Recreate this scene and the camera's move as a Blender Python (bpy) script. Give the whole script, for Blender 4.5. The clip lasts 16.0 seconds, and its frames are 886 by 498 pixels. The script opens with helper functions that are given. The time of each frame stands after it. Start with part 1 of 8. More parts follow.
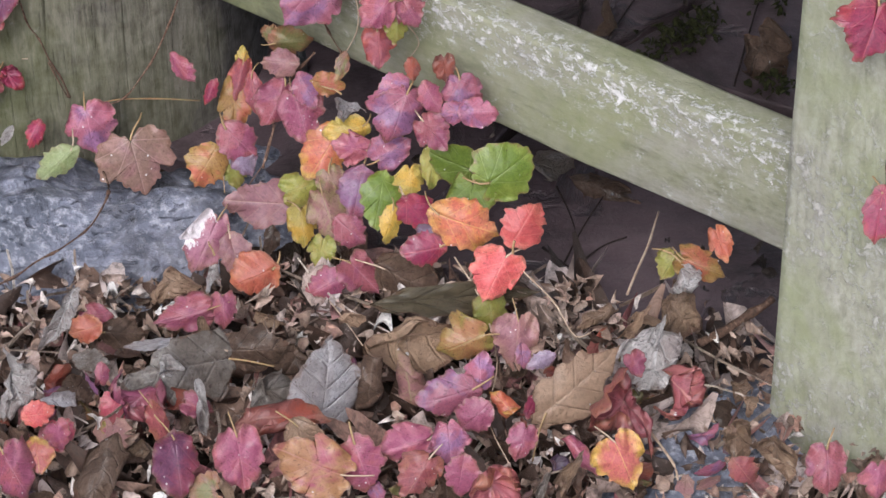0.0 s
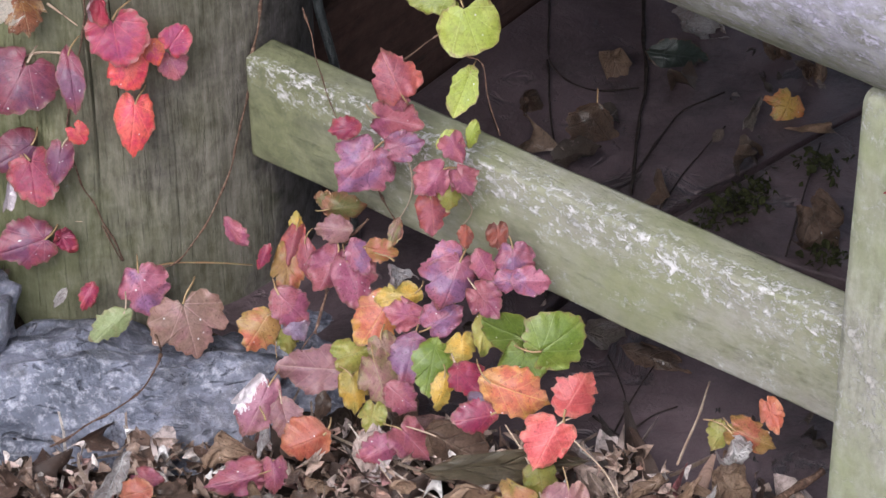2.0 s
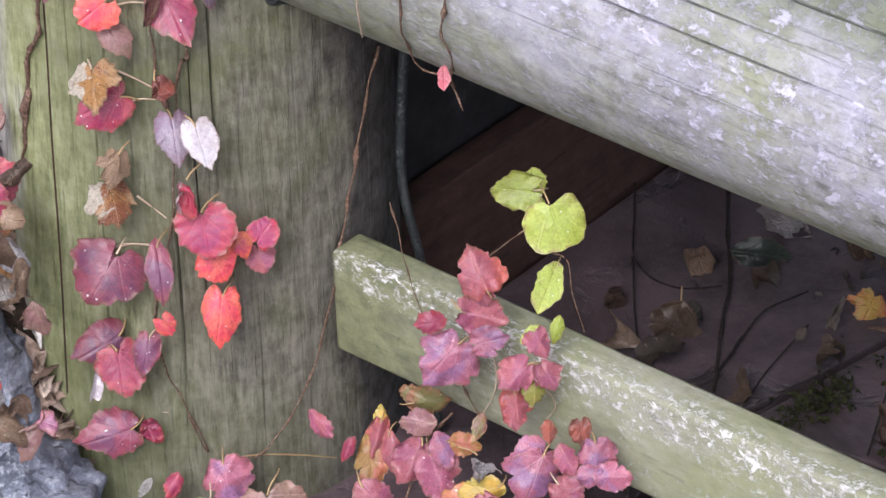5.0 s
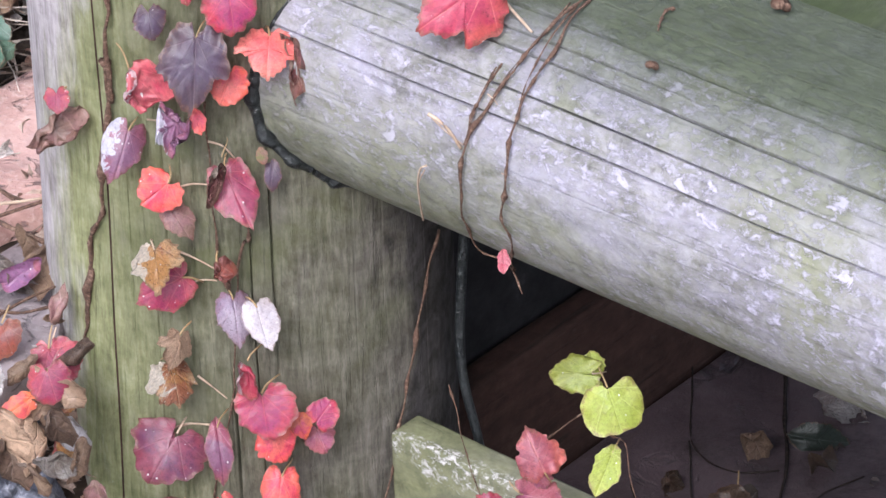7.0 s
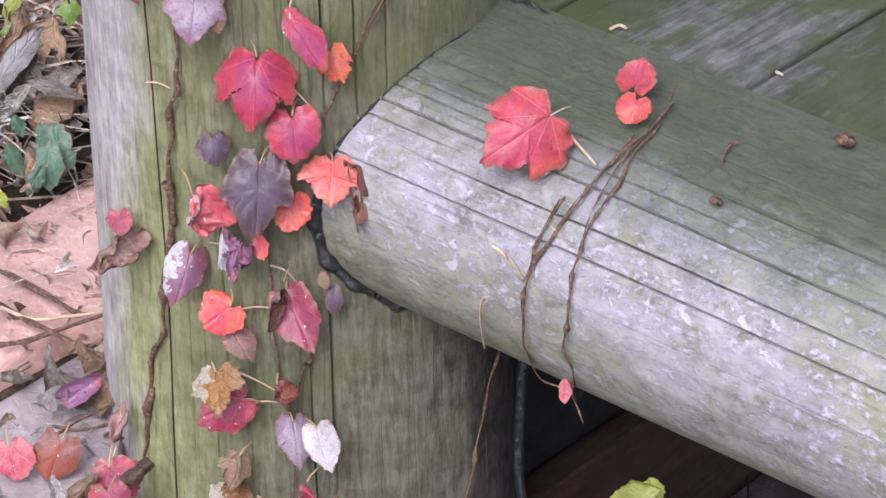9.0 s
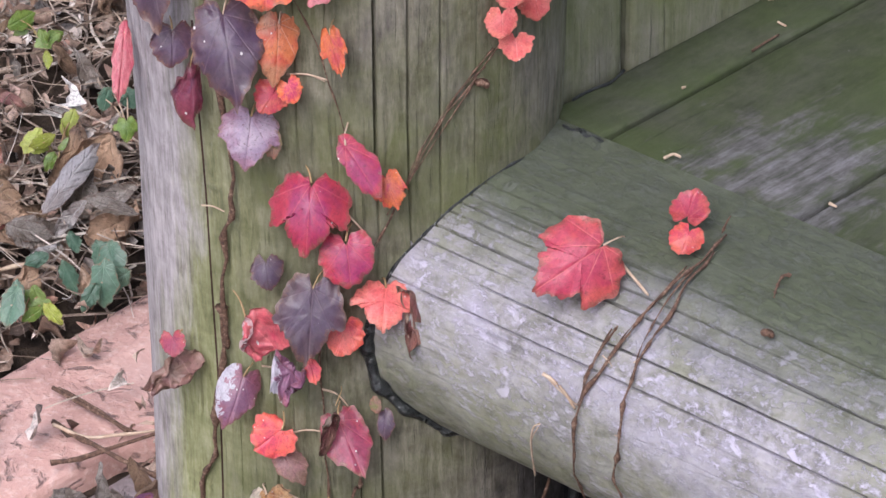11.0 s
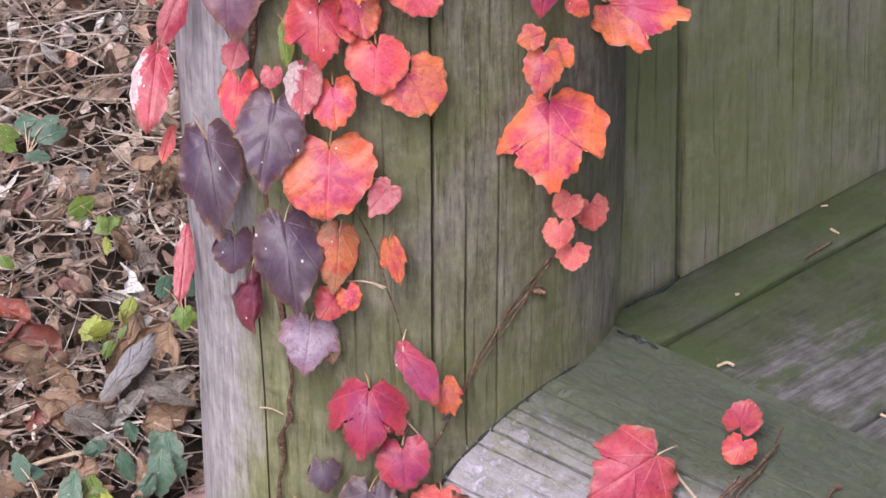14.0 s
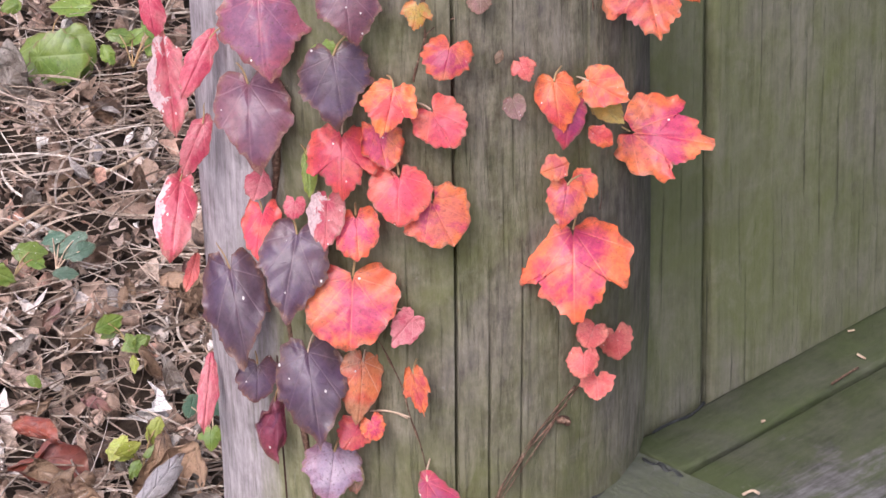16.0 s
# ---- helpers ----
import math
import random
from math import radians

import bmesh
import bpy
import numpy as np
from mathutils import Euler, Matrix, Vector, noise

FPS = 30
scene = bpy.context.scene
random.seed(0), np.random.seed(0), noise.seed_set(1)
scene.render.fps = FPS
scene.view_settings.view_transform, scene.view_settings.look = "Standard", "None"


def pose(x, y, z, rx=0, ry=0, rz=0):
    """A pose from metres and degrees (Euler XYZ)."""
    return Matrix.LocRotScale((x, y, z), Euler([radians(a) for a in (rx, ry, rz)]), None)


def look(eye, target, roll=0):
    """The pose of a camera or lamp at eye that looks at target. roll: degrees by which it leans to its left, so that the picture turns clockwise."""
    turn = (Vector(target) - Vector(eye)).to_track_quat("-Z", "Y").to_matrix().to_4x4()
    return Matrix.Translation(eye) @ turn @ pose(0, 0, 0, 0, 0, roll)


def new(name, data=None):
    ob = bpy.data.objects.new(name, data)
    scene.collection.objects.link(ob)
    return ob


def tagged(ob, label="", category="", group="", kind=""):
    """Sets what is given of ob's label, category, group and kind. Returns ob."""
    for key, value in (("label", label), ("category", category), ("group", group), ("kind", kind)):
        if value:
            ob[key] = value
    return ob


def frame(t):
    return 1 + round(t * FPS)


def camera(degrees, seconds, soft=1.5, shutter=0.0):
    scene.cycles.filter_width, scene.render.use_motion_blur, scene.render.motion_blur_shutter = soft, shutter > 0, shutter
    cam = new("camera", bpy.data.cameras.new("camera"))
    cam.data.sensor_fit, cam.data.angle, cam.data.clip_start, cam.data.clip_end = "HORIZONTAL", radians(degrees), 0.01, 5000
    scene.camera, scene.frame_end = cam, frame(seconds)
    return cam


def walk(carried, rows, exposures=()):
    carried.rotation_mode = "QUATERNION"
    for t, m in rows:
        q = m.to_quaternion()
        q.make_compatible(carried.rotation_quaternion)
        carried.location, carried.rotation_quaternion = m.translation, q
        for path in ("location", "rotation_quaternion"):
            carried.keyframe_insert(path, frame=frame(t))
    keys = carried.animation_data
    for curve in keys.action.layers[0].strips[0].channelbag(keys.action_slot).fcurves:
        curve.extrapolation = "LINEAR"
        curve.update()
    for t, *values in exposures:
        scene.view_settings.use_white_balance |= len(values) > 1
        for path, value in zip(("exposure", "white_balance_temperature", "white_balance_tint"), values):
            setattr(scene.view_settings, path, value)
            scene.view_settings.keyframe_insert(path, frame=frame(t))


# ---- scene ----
cam = camera(11.19, 16.0)
PATH = [
    (0, (1.3567, -1.3456, 1.4051), (0.3849, -0.142, 0.1374), -2.11),
    (0.5, (1.3559, -1.3456, 1.4072), (0.3753, -0.1381, 0.1502), -2.06),
    (1, (1.3527, -1.3472, 1.4114), (0.3646, -0.1333, 0.1664), -1.92),
    (1.5, (1.3528, -1.3476, 1.4117), (0.3528, -0.1271, 0.1829), -1.83),
    (2, (1.3533, -1.3481, 1.4121), (0.3414, -0.1215, 0.199), -1.79),
    (2.5, (1.3539, -1.3489, 1.4128), (0.3319, -0.1187, 0.212), -1.75),
    (3, (1.355, -1.3504, 1.4141), (0.3245, -0.1188, 0.222), -1.74),
    (5.5, (1.3623, -1.3598, 1.4219), (0.2787, -0.1105, 0.2972), -1.87),
    (6, (1.3634, -1.3614, 1.4232), (0.2673, -0.1064, 0.3169), -1.89),
    (6.5, (1.3652, -1.3639, 1.4252), (0.2577, -0.1042, 0.3359), -1.90),
    (7, (1.3685, -1.3681, 1.4287), (0.2503, -0.1049, 0.3546), -1.82),
    (7.5, (1.3607, -1.3684, 1.4417), (0.2409, -0.1041, 0.3703), -1.69),
    (8, (1.3514, -1.3647, 1.4602), (0.2319, -0.104, 0.3843), -1.62),
    (8.5, (1.3442, -1.3568, 1.4759), (0.2216, -0.1023, 0.3961), -1.68),
    (9, (1.3436, -1.3552, 1.476), (0.2113, -0.1004, 0.4068), -1.63),
    (11.5, (1.342, -1.3486, 1.5013), (0.1712, -0.0957, 0.472), -1.33),
    (12, (1.3415, -1.3488, 1.5095), (0.1649, -0.0952, 0.4876), -1.29),
    (12.5, (1.3407, -1.3507, 1.519), (0.1595, -0.0954, 0.5046), -1.20),
    (13, (1.3393, -1.3518, 1.5278), (0.1536, -0.0947, 0.5209), -1.11),
    (13.5, (1.3398, -1.3544, 1.5335), (0.1485, -0.0944, 0.5368), -1.01),
    (14, (1.3406, -1.3567, 1.5396), (0.1439, -0.0943, 0.5525), -0.94),
    (14.5, (1.3404, -1.3548, 1.5435), (0.1371, -0.0915, 0.5656), -0.94),
    (15, (1.3393, -1.3516, 1.5475), (0.13, -0.0876, 0.5779), -0.99),
    (15.5, (1.3384, -1.3463, 1.5542), (0.1232, -0.0834, 0.5905), -1.12),
    (16, (1.3368, -1.3394, 1.5576), (0.1151, -0.0773, 0.6013), -1.26),
]
EXPOSURES = [(0, 0.55, 5980, 9), (2.5, 0.67, 5960, 11), (5.5, 0.93, 5900, 11), (7.5, 0.95, 5840, 12), (9, 0.85, 5920, 14), (12.5, 0.55, 6130, 16), (16, 0.87, 6330, 21)]
walk(cam, [(t, look(eye, target, roll)) for t, eye, target, roll in PATH], EXPOSURES)

# ---- light ----
world = bpy.data.worlds.new("world")
scene.world = world
world.use_nodes = True
wn = world.node_tree
sky = wn.nodes.new("ShaderNodeTexSky")
sky.sky_type = "NISHITA"
sky.sun_disc = False
sky.sun_elevation = radians(48)
sky.sun_rotation = radians(156)
sky.dust_density = 4.0
soft = wn.nodes.new("ShaderNodeHueSaturation")
soft.inputs["Saturation"].default_value = 0.55
wn.links.new(sky.outputs[0], soft.inputs["Color"])
wn.links.new(soft.outputs[0], wn.nodes["Background"].inputs[0])
wn.nodes["Background"].inputs[1].default_value = 0.145
sun = new("sun", bpy.data.lights.new("sun", "SUN"))
sun.data.energy, sun.data.angle, sun.data.color = 1.42, radians(32), (1.0, 0.975, 0.95)
sun.matrix_world = look((0.95, -2.13, 2.6), (0, 0, 0))

# ---- helpers of the scene ----
S2 = math.sqrt(0.5)
RIGHT, UP, BACK = Vector((S2, S2, 0)), Vector((-0.364, 0.364, 0.857)), Vector((0.606, -0.606, 0.515))


def lt(lat, tow, z):
    """A place from its distance along the two diagonals of the plan and its height."""
    return Vector(((lat + tow) * S2, (lat - tow) * S2, z))


def mesh_of(name, bm, smooth=True):
    me = bpy.data.meshes.new(name)
    bm.to_mesh(me)
    bm.free()
    if smooth:
        me.polygons.foreach_set("use_smooth", [True] * len(me.polygons))
    return me


def part(name, bm, material, parent=None, label="", smooth=True):
    ob = new(name, bm if isinstance(bm, bpy.types.Mesh) else mesh_of(name, bm, smooth))
    if material and not ob.data.materials:
        ob.data.materials.append(material)
    if parent:
        ob.parent = parent
    return tagged(ob, label)


def nz(p, s=1.0, o=0.0):
    return noise.noise(Vector((p[0] * s + o, p[1] * s + o * 0.7, p[2] * s - o)))


def smooth_step(a, b, v):
    q = min(max((v - a) / (b - a), 0.0), 1.0)
    return q * q * (3 - 2 * q)


def board(x0, x1, y0, y1, z0, z1, along, bevel=0.003, cells=14, rough=0.0012, seed=0.0):
    """A plank with eased edges and a slightly uneven skin."""
    bm = bmesh.new()
    bmesh.ops.create_cube(bm, size=1, matrix=Matrix.Translation(((x0 + x1) / 2, (y0 + y1) / 2, (z0 + z1) / 2)) @ Matrix.Diagonal((x1 - x0, y1 - y0, z1 - z0, 1)))
    bmesh.ops.bevel(bm, geom=bm.edges[:], offset=bevel, segments=2, profile=0.6, affect="EDGES")
    ends = [e for e in bm.edges if abs((e.verts[0].co - e.verts[1].co).normalized()[along]) > 0.99]
    bmesh.ops.subdivide_edges(bm, edges=ends, cuts=cells, use_grid_fill=True)
    for v in bm.verts:
        v.co += Vector((nz(v.co, 22, seed), nz(v.co, 22, seed + 5), nz(v.co, 22, seed + 9))) * rough
    return bm


def round_timber(length, radius, cracks, place, seed, steps=90, sides=150, gap=0.00068, depth=0.011):
    """A debarked round timber: columns of skin along its length, with drying cracks let into it.
    cracks: angle, first and last share of the length, width, and whether its shade is painted dark."""
    cols = [(i * math.tau / sides, None) for i in range(sides)]
    for k, (ang, a, b, w, shaded) in enumerate(cracks):
        cols = [c for c in cols if c[1] is not None or abs((c[0] - ang + math.pi) % math.tau - math.pi) > 2.4 * gap / radius * max(w, 1) + 0.004]
        cols += [((ang - 2.3 * gap * w / radius) % math.tau, (k, 0)), ((ang + 2.3 * gap * w / radius) % math.tau, (k, 0)), ((ang - 1.6 * gap * w / radius) % math.tau, (k, 0)), ((ang + 1.6 * gap * w / radius) % math.tau, (k, 0))]
        cols += [((ang - 1.2 * gap * w / radius) % math.tau, (k, 0)), ((ang - 0.45 * gap * w / radius) % math.tau, (k, 1)), ((ang + 0.45 * gap * w / radius) % math.tau, (k, 1)), ((ang + 1.2 * gap * w / radius) % math.tau, (k, 0))]
    cols.sort(key=lambda c: c[0])
    verts, faces, shade_faces, n = [], [], [], len(cols)
    for s in range(steps + 1):
        share = s / steps
        for ang, tag in cols:
            bend = 0.018 * nz((0, 0, share * length), 7, seed) + 0.006 * nz((math.cos(ang), math.sin(ang), share * length * 9), 1.0, seed)
            out = radius * (1 + 0.012 * nz((math.cos(ang) * 1.6, math.sin(ang) * 1.6, share * length * 5), 1, seed)) + 0.0007 * nz((math.cos(ang) * 9, math.sin(ang) * 9, share * length * 14), 1, seed + 3) + 0.0003 * nz((math.cos(ang) * 30, math.sin(ang) * 30, share * length * 6), 1, seed + 8)
            if tag and tag[1]:
                _, a, b, w, shaded = cracks[tag[0]]
                out -= depth * w * smooth_step(a - 0.02, a + 0.05, share) * (1 - smooth_step(b - 0.05, b + 0.02, share)) * (0.75 + 0.5 * nz((tag[0] * 7, 0, share * length * 20)))
            verts.append(place(out, ang + bend, share))
    for s in range(steps):
        for i in range(n):
            j = (i + 1) % n
            faces.append((s * n + i, s * n + j, (s + 1) * n + j, (s + 1) * n + i))
            near = [t for t in (cols[i][1], cols[j][1]) if t and t[1]]
            shade_faces.append(bool(near) and cracks[near[0][0]][4] and cracks[near[0][0]][1] < s / steps < cracks[near[0][0]][2])
    faces.append(tuple(range(n - 1, -1, -1)))
    faces.append(tuple(steps * n + i for i in range(n)))
    me = bpy.data.meshes.new("timber")
    me.from_pydata(verts, [], faces)
    me.polygons.foreach_set("use_smooth", [True] * len(me.polygons))
    me.polygons.foreach_set("material_index", [int(p) for p in shade_faces] + [0, 0])
    return me


def tube(points, radius, sides=6, knots=0.0, seed=0.0, cuts=5, nodes=0.0, sway=0.9):
    """A tapering bent shoot through the given points; knots: how unevenly it swells; nodes: how thick its joints are."""
    pts = [Vector(p) for p in points]
    path = []
    for i in range(len(pts) - 1):
        p0, p1, p2, p3 = pts[max(i - 1, 0)], pts[i], pts[i + 1], pts[min(i + 2, len(pts) - 1)]
        for k in range(cuts):
            q = k / cuts
            path.append(0.5 * (2 * p1 + (p2 - p0) * q + (2 * p0 - 5 * p1 + 4 * p2 - p3) * q * q + (3 * p1 - p0 - 3 * p2 + p3) * q ** 3))
    path.append(pts[-1])
    bm, rings = bmesh.new(), []
    for i, p in enumerate(path):
        way = (path[min(i + 1, len(path) - 1)] - path[max(i - 1, 0)]).normalized()
        a = way.orthogonal().normalized()
        b = way.cross(a)
        r = radius * (1 - 0.35 * i / len(path)) * (1 + knots * max(0, nz(p, 110, seed)) * 2.5)
        r *= 1 + nodes * (i % 4 == 2) * (0.6 + 0.8 * abs(nz(p, 90, seed + 1)))
        p = p + Vector((nz(p, 60, seed + 2), nz(p, 60, seed + 4), nz(p, 60, seed + 6))) * radius * sway * (knots > 0)
        rings.append([bm.verts.new(p + r * (math.cos(h * math.tau / sides) * a + math.sin(h * math.tau / sides) * b)) for h in range(sides)])
    for u, v in zip(rings, rings[1:]):
        for h in range(sides):
            bm.faces.new((u[h], u[(h + 1) % sides], v[(h + 1) % sides], v[h]))
    bm.faces.new(rings[0][::-1])
    bm.faces.new(rings[-1])
    return bm


# ---- materials ----
class Nodes:
    """A short way to write node materials."""

    def __init__(self, name):
        self.mat = bpy.data.materials.new(name)
        self.mat.use_nodes = True
        self.t = self.mat.node_tree
        self.bsdf = self.t.nodes["Principled BSDF"]

    def n(self, kind, **values):
        node = self.t.nodes.new(kind)
        for key, v in values.items():
            node.inputs[key.replace("_", " ")].default_value = v
        return node

    def link(self, a, b):
        self.t.links.new(a, b)

    def coords(self, scale, src="Object"):
        c, m = self.n("ShaderNodeTexCoord"), self.n("ShaderNodeMapping")
        m.inputs["Scale"].default_value = scale
        self.link(c.outputs[src], m.inputs[0])
        return m.outputs[0]

    def noise(self, at, scale, detail=4, rough=0.6, warp=0.0):
        node = self.n("ShaderNodeTexNoise", Scale=scale, Detail=detail, Roughness=rough, Distortion=warp)
        self.link(at, node.inputs["Vector"])
        return node.outputs["Fac"]

    def ramp(self, fac, *stops):
        node = self.n("ShaderNodeValToRGB")
        e = node.color_ramp.elements
        while len(e) < len(stops):
            e.new(0.5)
        for el, (pos, col) in zip(e, stops):
            el.position, el.color = pos, (*col, 1) if len(col) == 3 else col
        self.link(fac, node.inputs[0])
        return node.outputs[0]

    def mask(self, fac, lo, hi):
        node = self.n("ShaderNodeMapRange")
        node.inputs[1].default_value, node.inputs[2].default_value = lo, hi
        self.link(fac, node.inputs[0])
        return node.outputs[0]

    def mix(self, fac, a, b, how="MIX"):
        node = self.t.nodes.new("ShaderNodeMix")
        node.data_type, node.blend_type = "RGBA", how
        for socket, v in zip((node.inputs[0], node.inputs[6], node.inputs[7]), (fac, a, b)):
            if isinstance(v, bpy.types.NodeSocket):
                self.link(v, socket)
            else:
                socket.default_value = v if isinstance(v, float) else (*v, 1)
        return node.outputs[2]

    def math(self, how, a, b=0.0):
        node = self.t.nodes.new("ShaderNodeMath")
        node.operation = how
        for socket, v in zip(node.inputs, (a, b)):
            if isinstance(v, bpy.types.NodeSocket):
                self.link(v, socket)
            else:
                socket.default_value = v
        return node.outputs[0]

    def done(self, color, rough=0.8, height=None, strength=0.4, distance=0.002, spec=0.4):
        for socket, v in ((self.bsdf.inputs["Base Color"], color), (self.bsdf.inputs["Roughness"], rough)):
            if isinstance(v, bpy.types.NodeSocket):
                self.link(v, socket)
            else:
                socket.default_value = v if isinstance(v, float) else (*v, 1)
        self.bsdf.inputs["Specular IOR Level"].default_value = spec
        if height is not None:
            bump = self.n("ShaderNodeBump", Strength=strength, Distance=distance)
            self.link(height, bump.inputs["Height"])
            self.link(bump.outputs[0], self.bsdf.inputs["Normal"])
        return self.mat


def wood(name, grain, dark, mid, light, algae, algae_amount, lichen, lichen_amount, bleach=(0.42, 0.40, 0.42), bleach_amount=0.5, silver=False, crust=0.6, damp=None, patchy=26, crest=None, cracks=1.0, drawn=(150, 150, 150), calm=0.0, worn=None):
    """Weathered softwood. grain: how the noise is drawn out along the fibres, per axis."""
    m = Nodes(name)
    fine, raw = m.coords(grain), m.coords((1, 1, 1))
    g1 = m.noise(fine, 1.0, 8, 0.68)
    g2 = m.noise(m.coords([max(v * 0.24, 14) * (1 - calm) + 38 * calm for v in grain]), 1.0, 6, 0.68, 0.5)
    mott = m.noise(raw, 75, 8, 0.72, 0.4)
    grit = m.noise(m.coords([max(v * 0.9, 130) for v in grain]), 1.0, 5, 0.75)
    color = m.ramp(m.math("ADD", m.math("MULTIPLY", g1, 0.45 * (1 - calm)), m.math("ADD", m.math("MULTIPLY", mott, 0.3 + 0.45 * calm), m.math("MULTIPLY", grit, 0.25))), (0.39, dark), (0.5, mid), (0.61, light))
    color = m.mix(m.math("MULTIPLY", m.mask(g2, 0.42, 0.68), bleach_amount), color, bleach)
    blot = m.noise(raw, 13, 6, 0.66, 0.4)
    color = m.mix(m.math("MULTIPLY", m.mask(blot, 0.60 - 0.3 * algae_amount, 0.78 - 0.2 * algae_amount), 0.7), color, algae)
    patch = m.noise(m.coords([max(v * 0.16, 20) * (1 - calm) + 30 * calm for v in grain]), 1.0, 7, 0.72, 0.6)
    color = m.mix(m.math("MULTIPLY", m.mask(patch, 0.50, 0.66), 0.4), color, m.mix(0.65, color, dark))
    color = m.mix(m.math("MULTIPLY", m.mask(patch, 0.46, 0.34), 0.45), color, light)
    speck = m.noise(m.coords(drawn), 1.0, 7, 0.72, 0.3)
    where = m.noise(raw, patchy, 7, 0.75)
    if crest:  # lichen keeps to the weathered upper edge
        pos = m.n("ShaderNodeSeparateXYZ")
        m.link(raw, pos.inputs[0])
        upper = m.math("MULTIPLY", m.mask(pos.outputs[2], crest - 0.030, crest), m.mask(pos.outputs[1], 0.012, 0.004))
        where = m.math("ADD", where, m.math("MULTIPLY", m.math("SUBTRACT", upper, 0.5), 0.30))
        where = m.math("SUBTRACT", where, m.math("MULTIPLY", m.mask(pos.outputs[0], 0.20, 0.13), 0.16))
        # green film at the post end, with the log's shade painted in
        end_film_shade = m.mask(m.math("ADD", pos.outputs[0], m.math("MULTIPLY", m.math("SUBTRACT", blot, 0.5), 0.12)), 0.25, 0.14)
        color = m.mix(m.math("MULTIPLY", end_film_shade, 0.8), color, m.mix(m.mask(mott, 0.38, 0.62), [v * 0.42 for v in algae], [v * 0.85 for v in algae]))
    spots = m.math("MULTIPLY", m.mask(speck, 0.50, 0.62), m.mask(where, 0.70 - 0.3 * lichen_amount, 0.80 - 0.25 * lichen_amount))
    blobs = m.noise(m.coords([v * 0.42 for v in drawn]), 1.0, 8, 0.68, 0.5)
    spots = m.math("MAXIMUM", spots, m.math("MULTIPLY", m.mask(blobs, 0.585, 0.62), m.mask(where, 0.62 - 0.2 * lichen_amount, 0.72 - 0.2 * lichen_amount)))
    color = m.mix(m.math("MULTIPLY", spots, crust), color, m.mix(m.mask(mott, 0.38, 0.62), lichen, [v * 0.72 for v in lichen]))
    streak = m.noise(m.coords([v * (1.5 if v > 60 else 0.5) for v in grain]), 1.0, 5, 0.7)
    color = m.mix(m.math("MULTIPLY", m.mask(streak, 0.62, 0.68), cracks), color, m.mix(0.6, color, (0.025, 0.023, 0.018)))
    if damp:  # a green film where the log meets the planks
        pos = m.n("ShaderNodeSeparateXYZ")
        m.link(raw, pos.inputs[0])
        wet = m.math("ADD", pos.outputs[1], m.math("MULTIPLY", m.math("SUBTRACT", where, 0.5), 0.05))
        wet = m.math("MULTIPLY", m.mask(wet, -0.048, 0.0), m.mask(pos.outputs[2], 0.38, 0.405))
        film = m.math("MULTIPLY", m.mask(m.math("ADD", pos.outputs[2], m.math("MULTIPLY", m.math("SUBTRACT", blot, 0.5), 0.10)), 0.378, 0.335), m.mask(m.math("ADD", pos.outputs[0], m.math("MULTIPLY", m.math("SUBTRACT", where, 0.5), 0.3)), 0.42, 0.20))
        # the underside is greener and darker
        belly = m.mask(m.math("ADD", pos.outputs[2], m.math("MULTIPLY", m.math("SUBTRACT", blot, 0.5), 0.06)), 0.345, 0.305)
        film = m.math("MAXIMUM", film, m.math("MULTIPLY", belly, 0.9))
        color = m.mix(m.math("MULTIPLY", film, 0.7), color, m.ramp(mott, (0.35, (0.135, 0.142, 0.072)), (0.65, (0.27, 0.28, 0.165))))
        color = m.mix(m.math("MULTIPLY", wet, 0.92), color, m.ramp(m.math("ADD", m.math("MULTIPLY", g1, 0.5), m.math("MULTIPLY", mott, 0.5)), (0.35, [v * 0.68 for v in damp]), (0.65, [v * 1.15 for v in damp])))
    if worn:  # feet have rubbed the film off one stretch
        off = m.n("ShaderNodeVectorMath")
        off.operation = "DISTANCE"
        m.link(raw, off.inputs[0])
        off.inputs[1].default_value = worn[0]
        rub = m.math("ADD", off.outputs["Value"], m.math("MULTIPLY", m.math("SUBTRACT", g2, 0.5), 0.22))
        color = m.mix(m.math("MULTIPLY", m.mask(rub, worn[1], worn[1] * 0.4), 0.6), color, m.ramp(m.math("ADD", m.math("MULTIPLY", g1, 0.6), m.math("MULTIPLY", mott, 0.4)), (0.40, (0.05, 0.045, 0.05)), (0.5, (0.125, 0.112, 0.13)), (0.62, (0.25, 0.225, 0.27))))
    if silver:  # the foot has lost its green film on the dry side
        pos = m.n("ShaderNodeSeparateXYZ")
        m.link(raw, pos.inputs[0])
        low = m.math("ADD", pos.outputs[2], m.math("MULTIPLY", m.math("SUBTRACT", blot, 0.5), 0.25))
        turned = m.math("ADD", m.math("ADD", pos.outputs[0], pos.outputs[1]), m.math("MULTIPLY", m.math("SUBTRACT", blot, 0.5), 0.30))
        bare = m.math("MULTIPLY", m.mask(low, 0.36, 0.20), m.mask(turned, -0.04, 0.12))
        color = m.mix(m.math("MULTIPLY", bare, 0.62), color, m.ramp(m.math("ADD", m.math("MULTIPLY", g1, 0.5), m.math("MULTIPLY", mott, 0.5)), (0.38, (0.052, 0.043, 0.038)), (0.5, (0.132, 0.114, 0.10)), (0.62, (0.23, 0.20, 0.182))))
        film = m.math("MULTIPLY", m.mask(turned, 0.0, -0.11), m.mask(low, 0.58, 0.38))
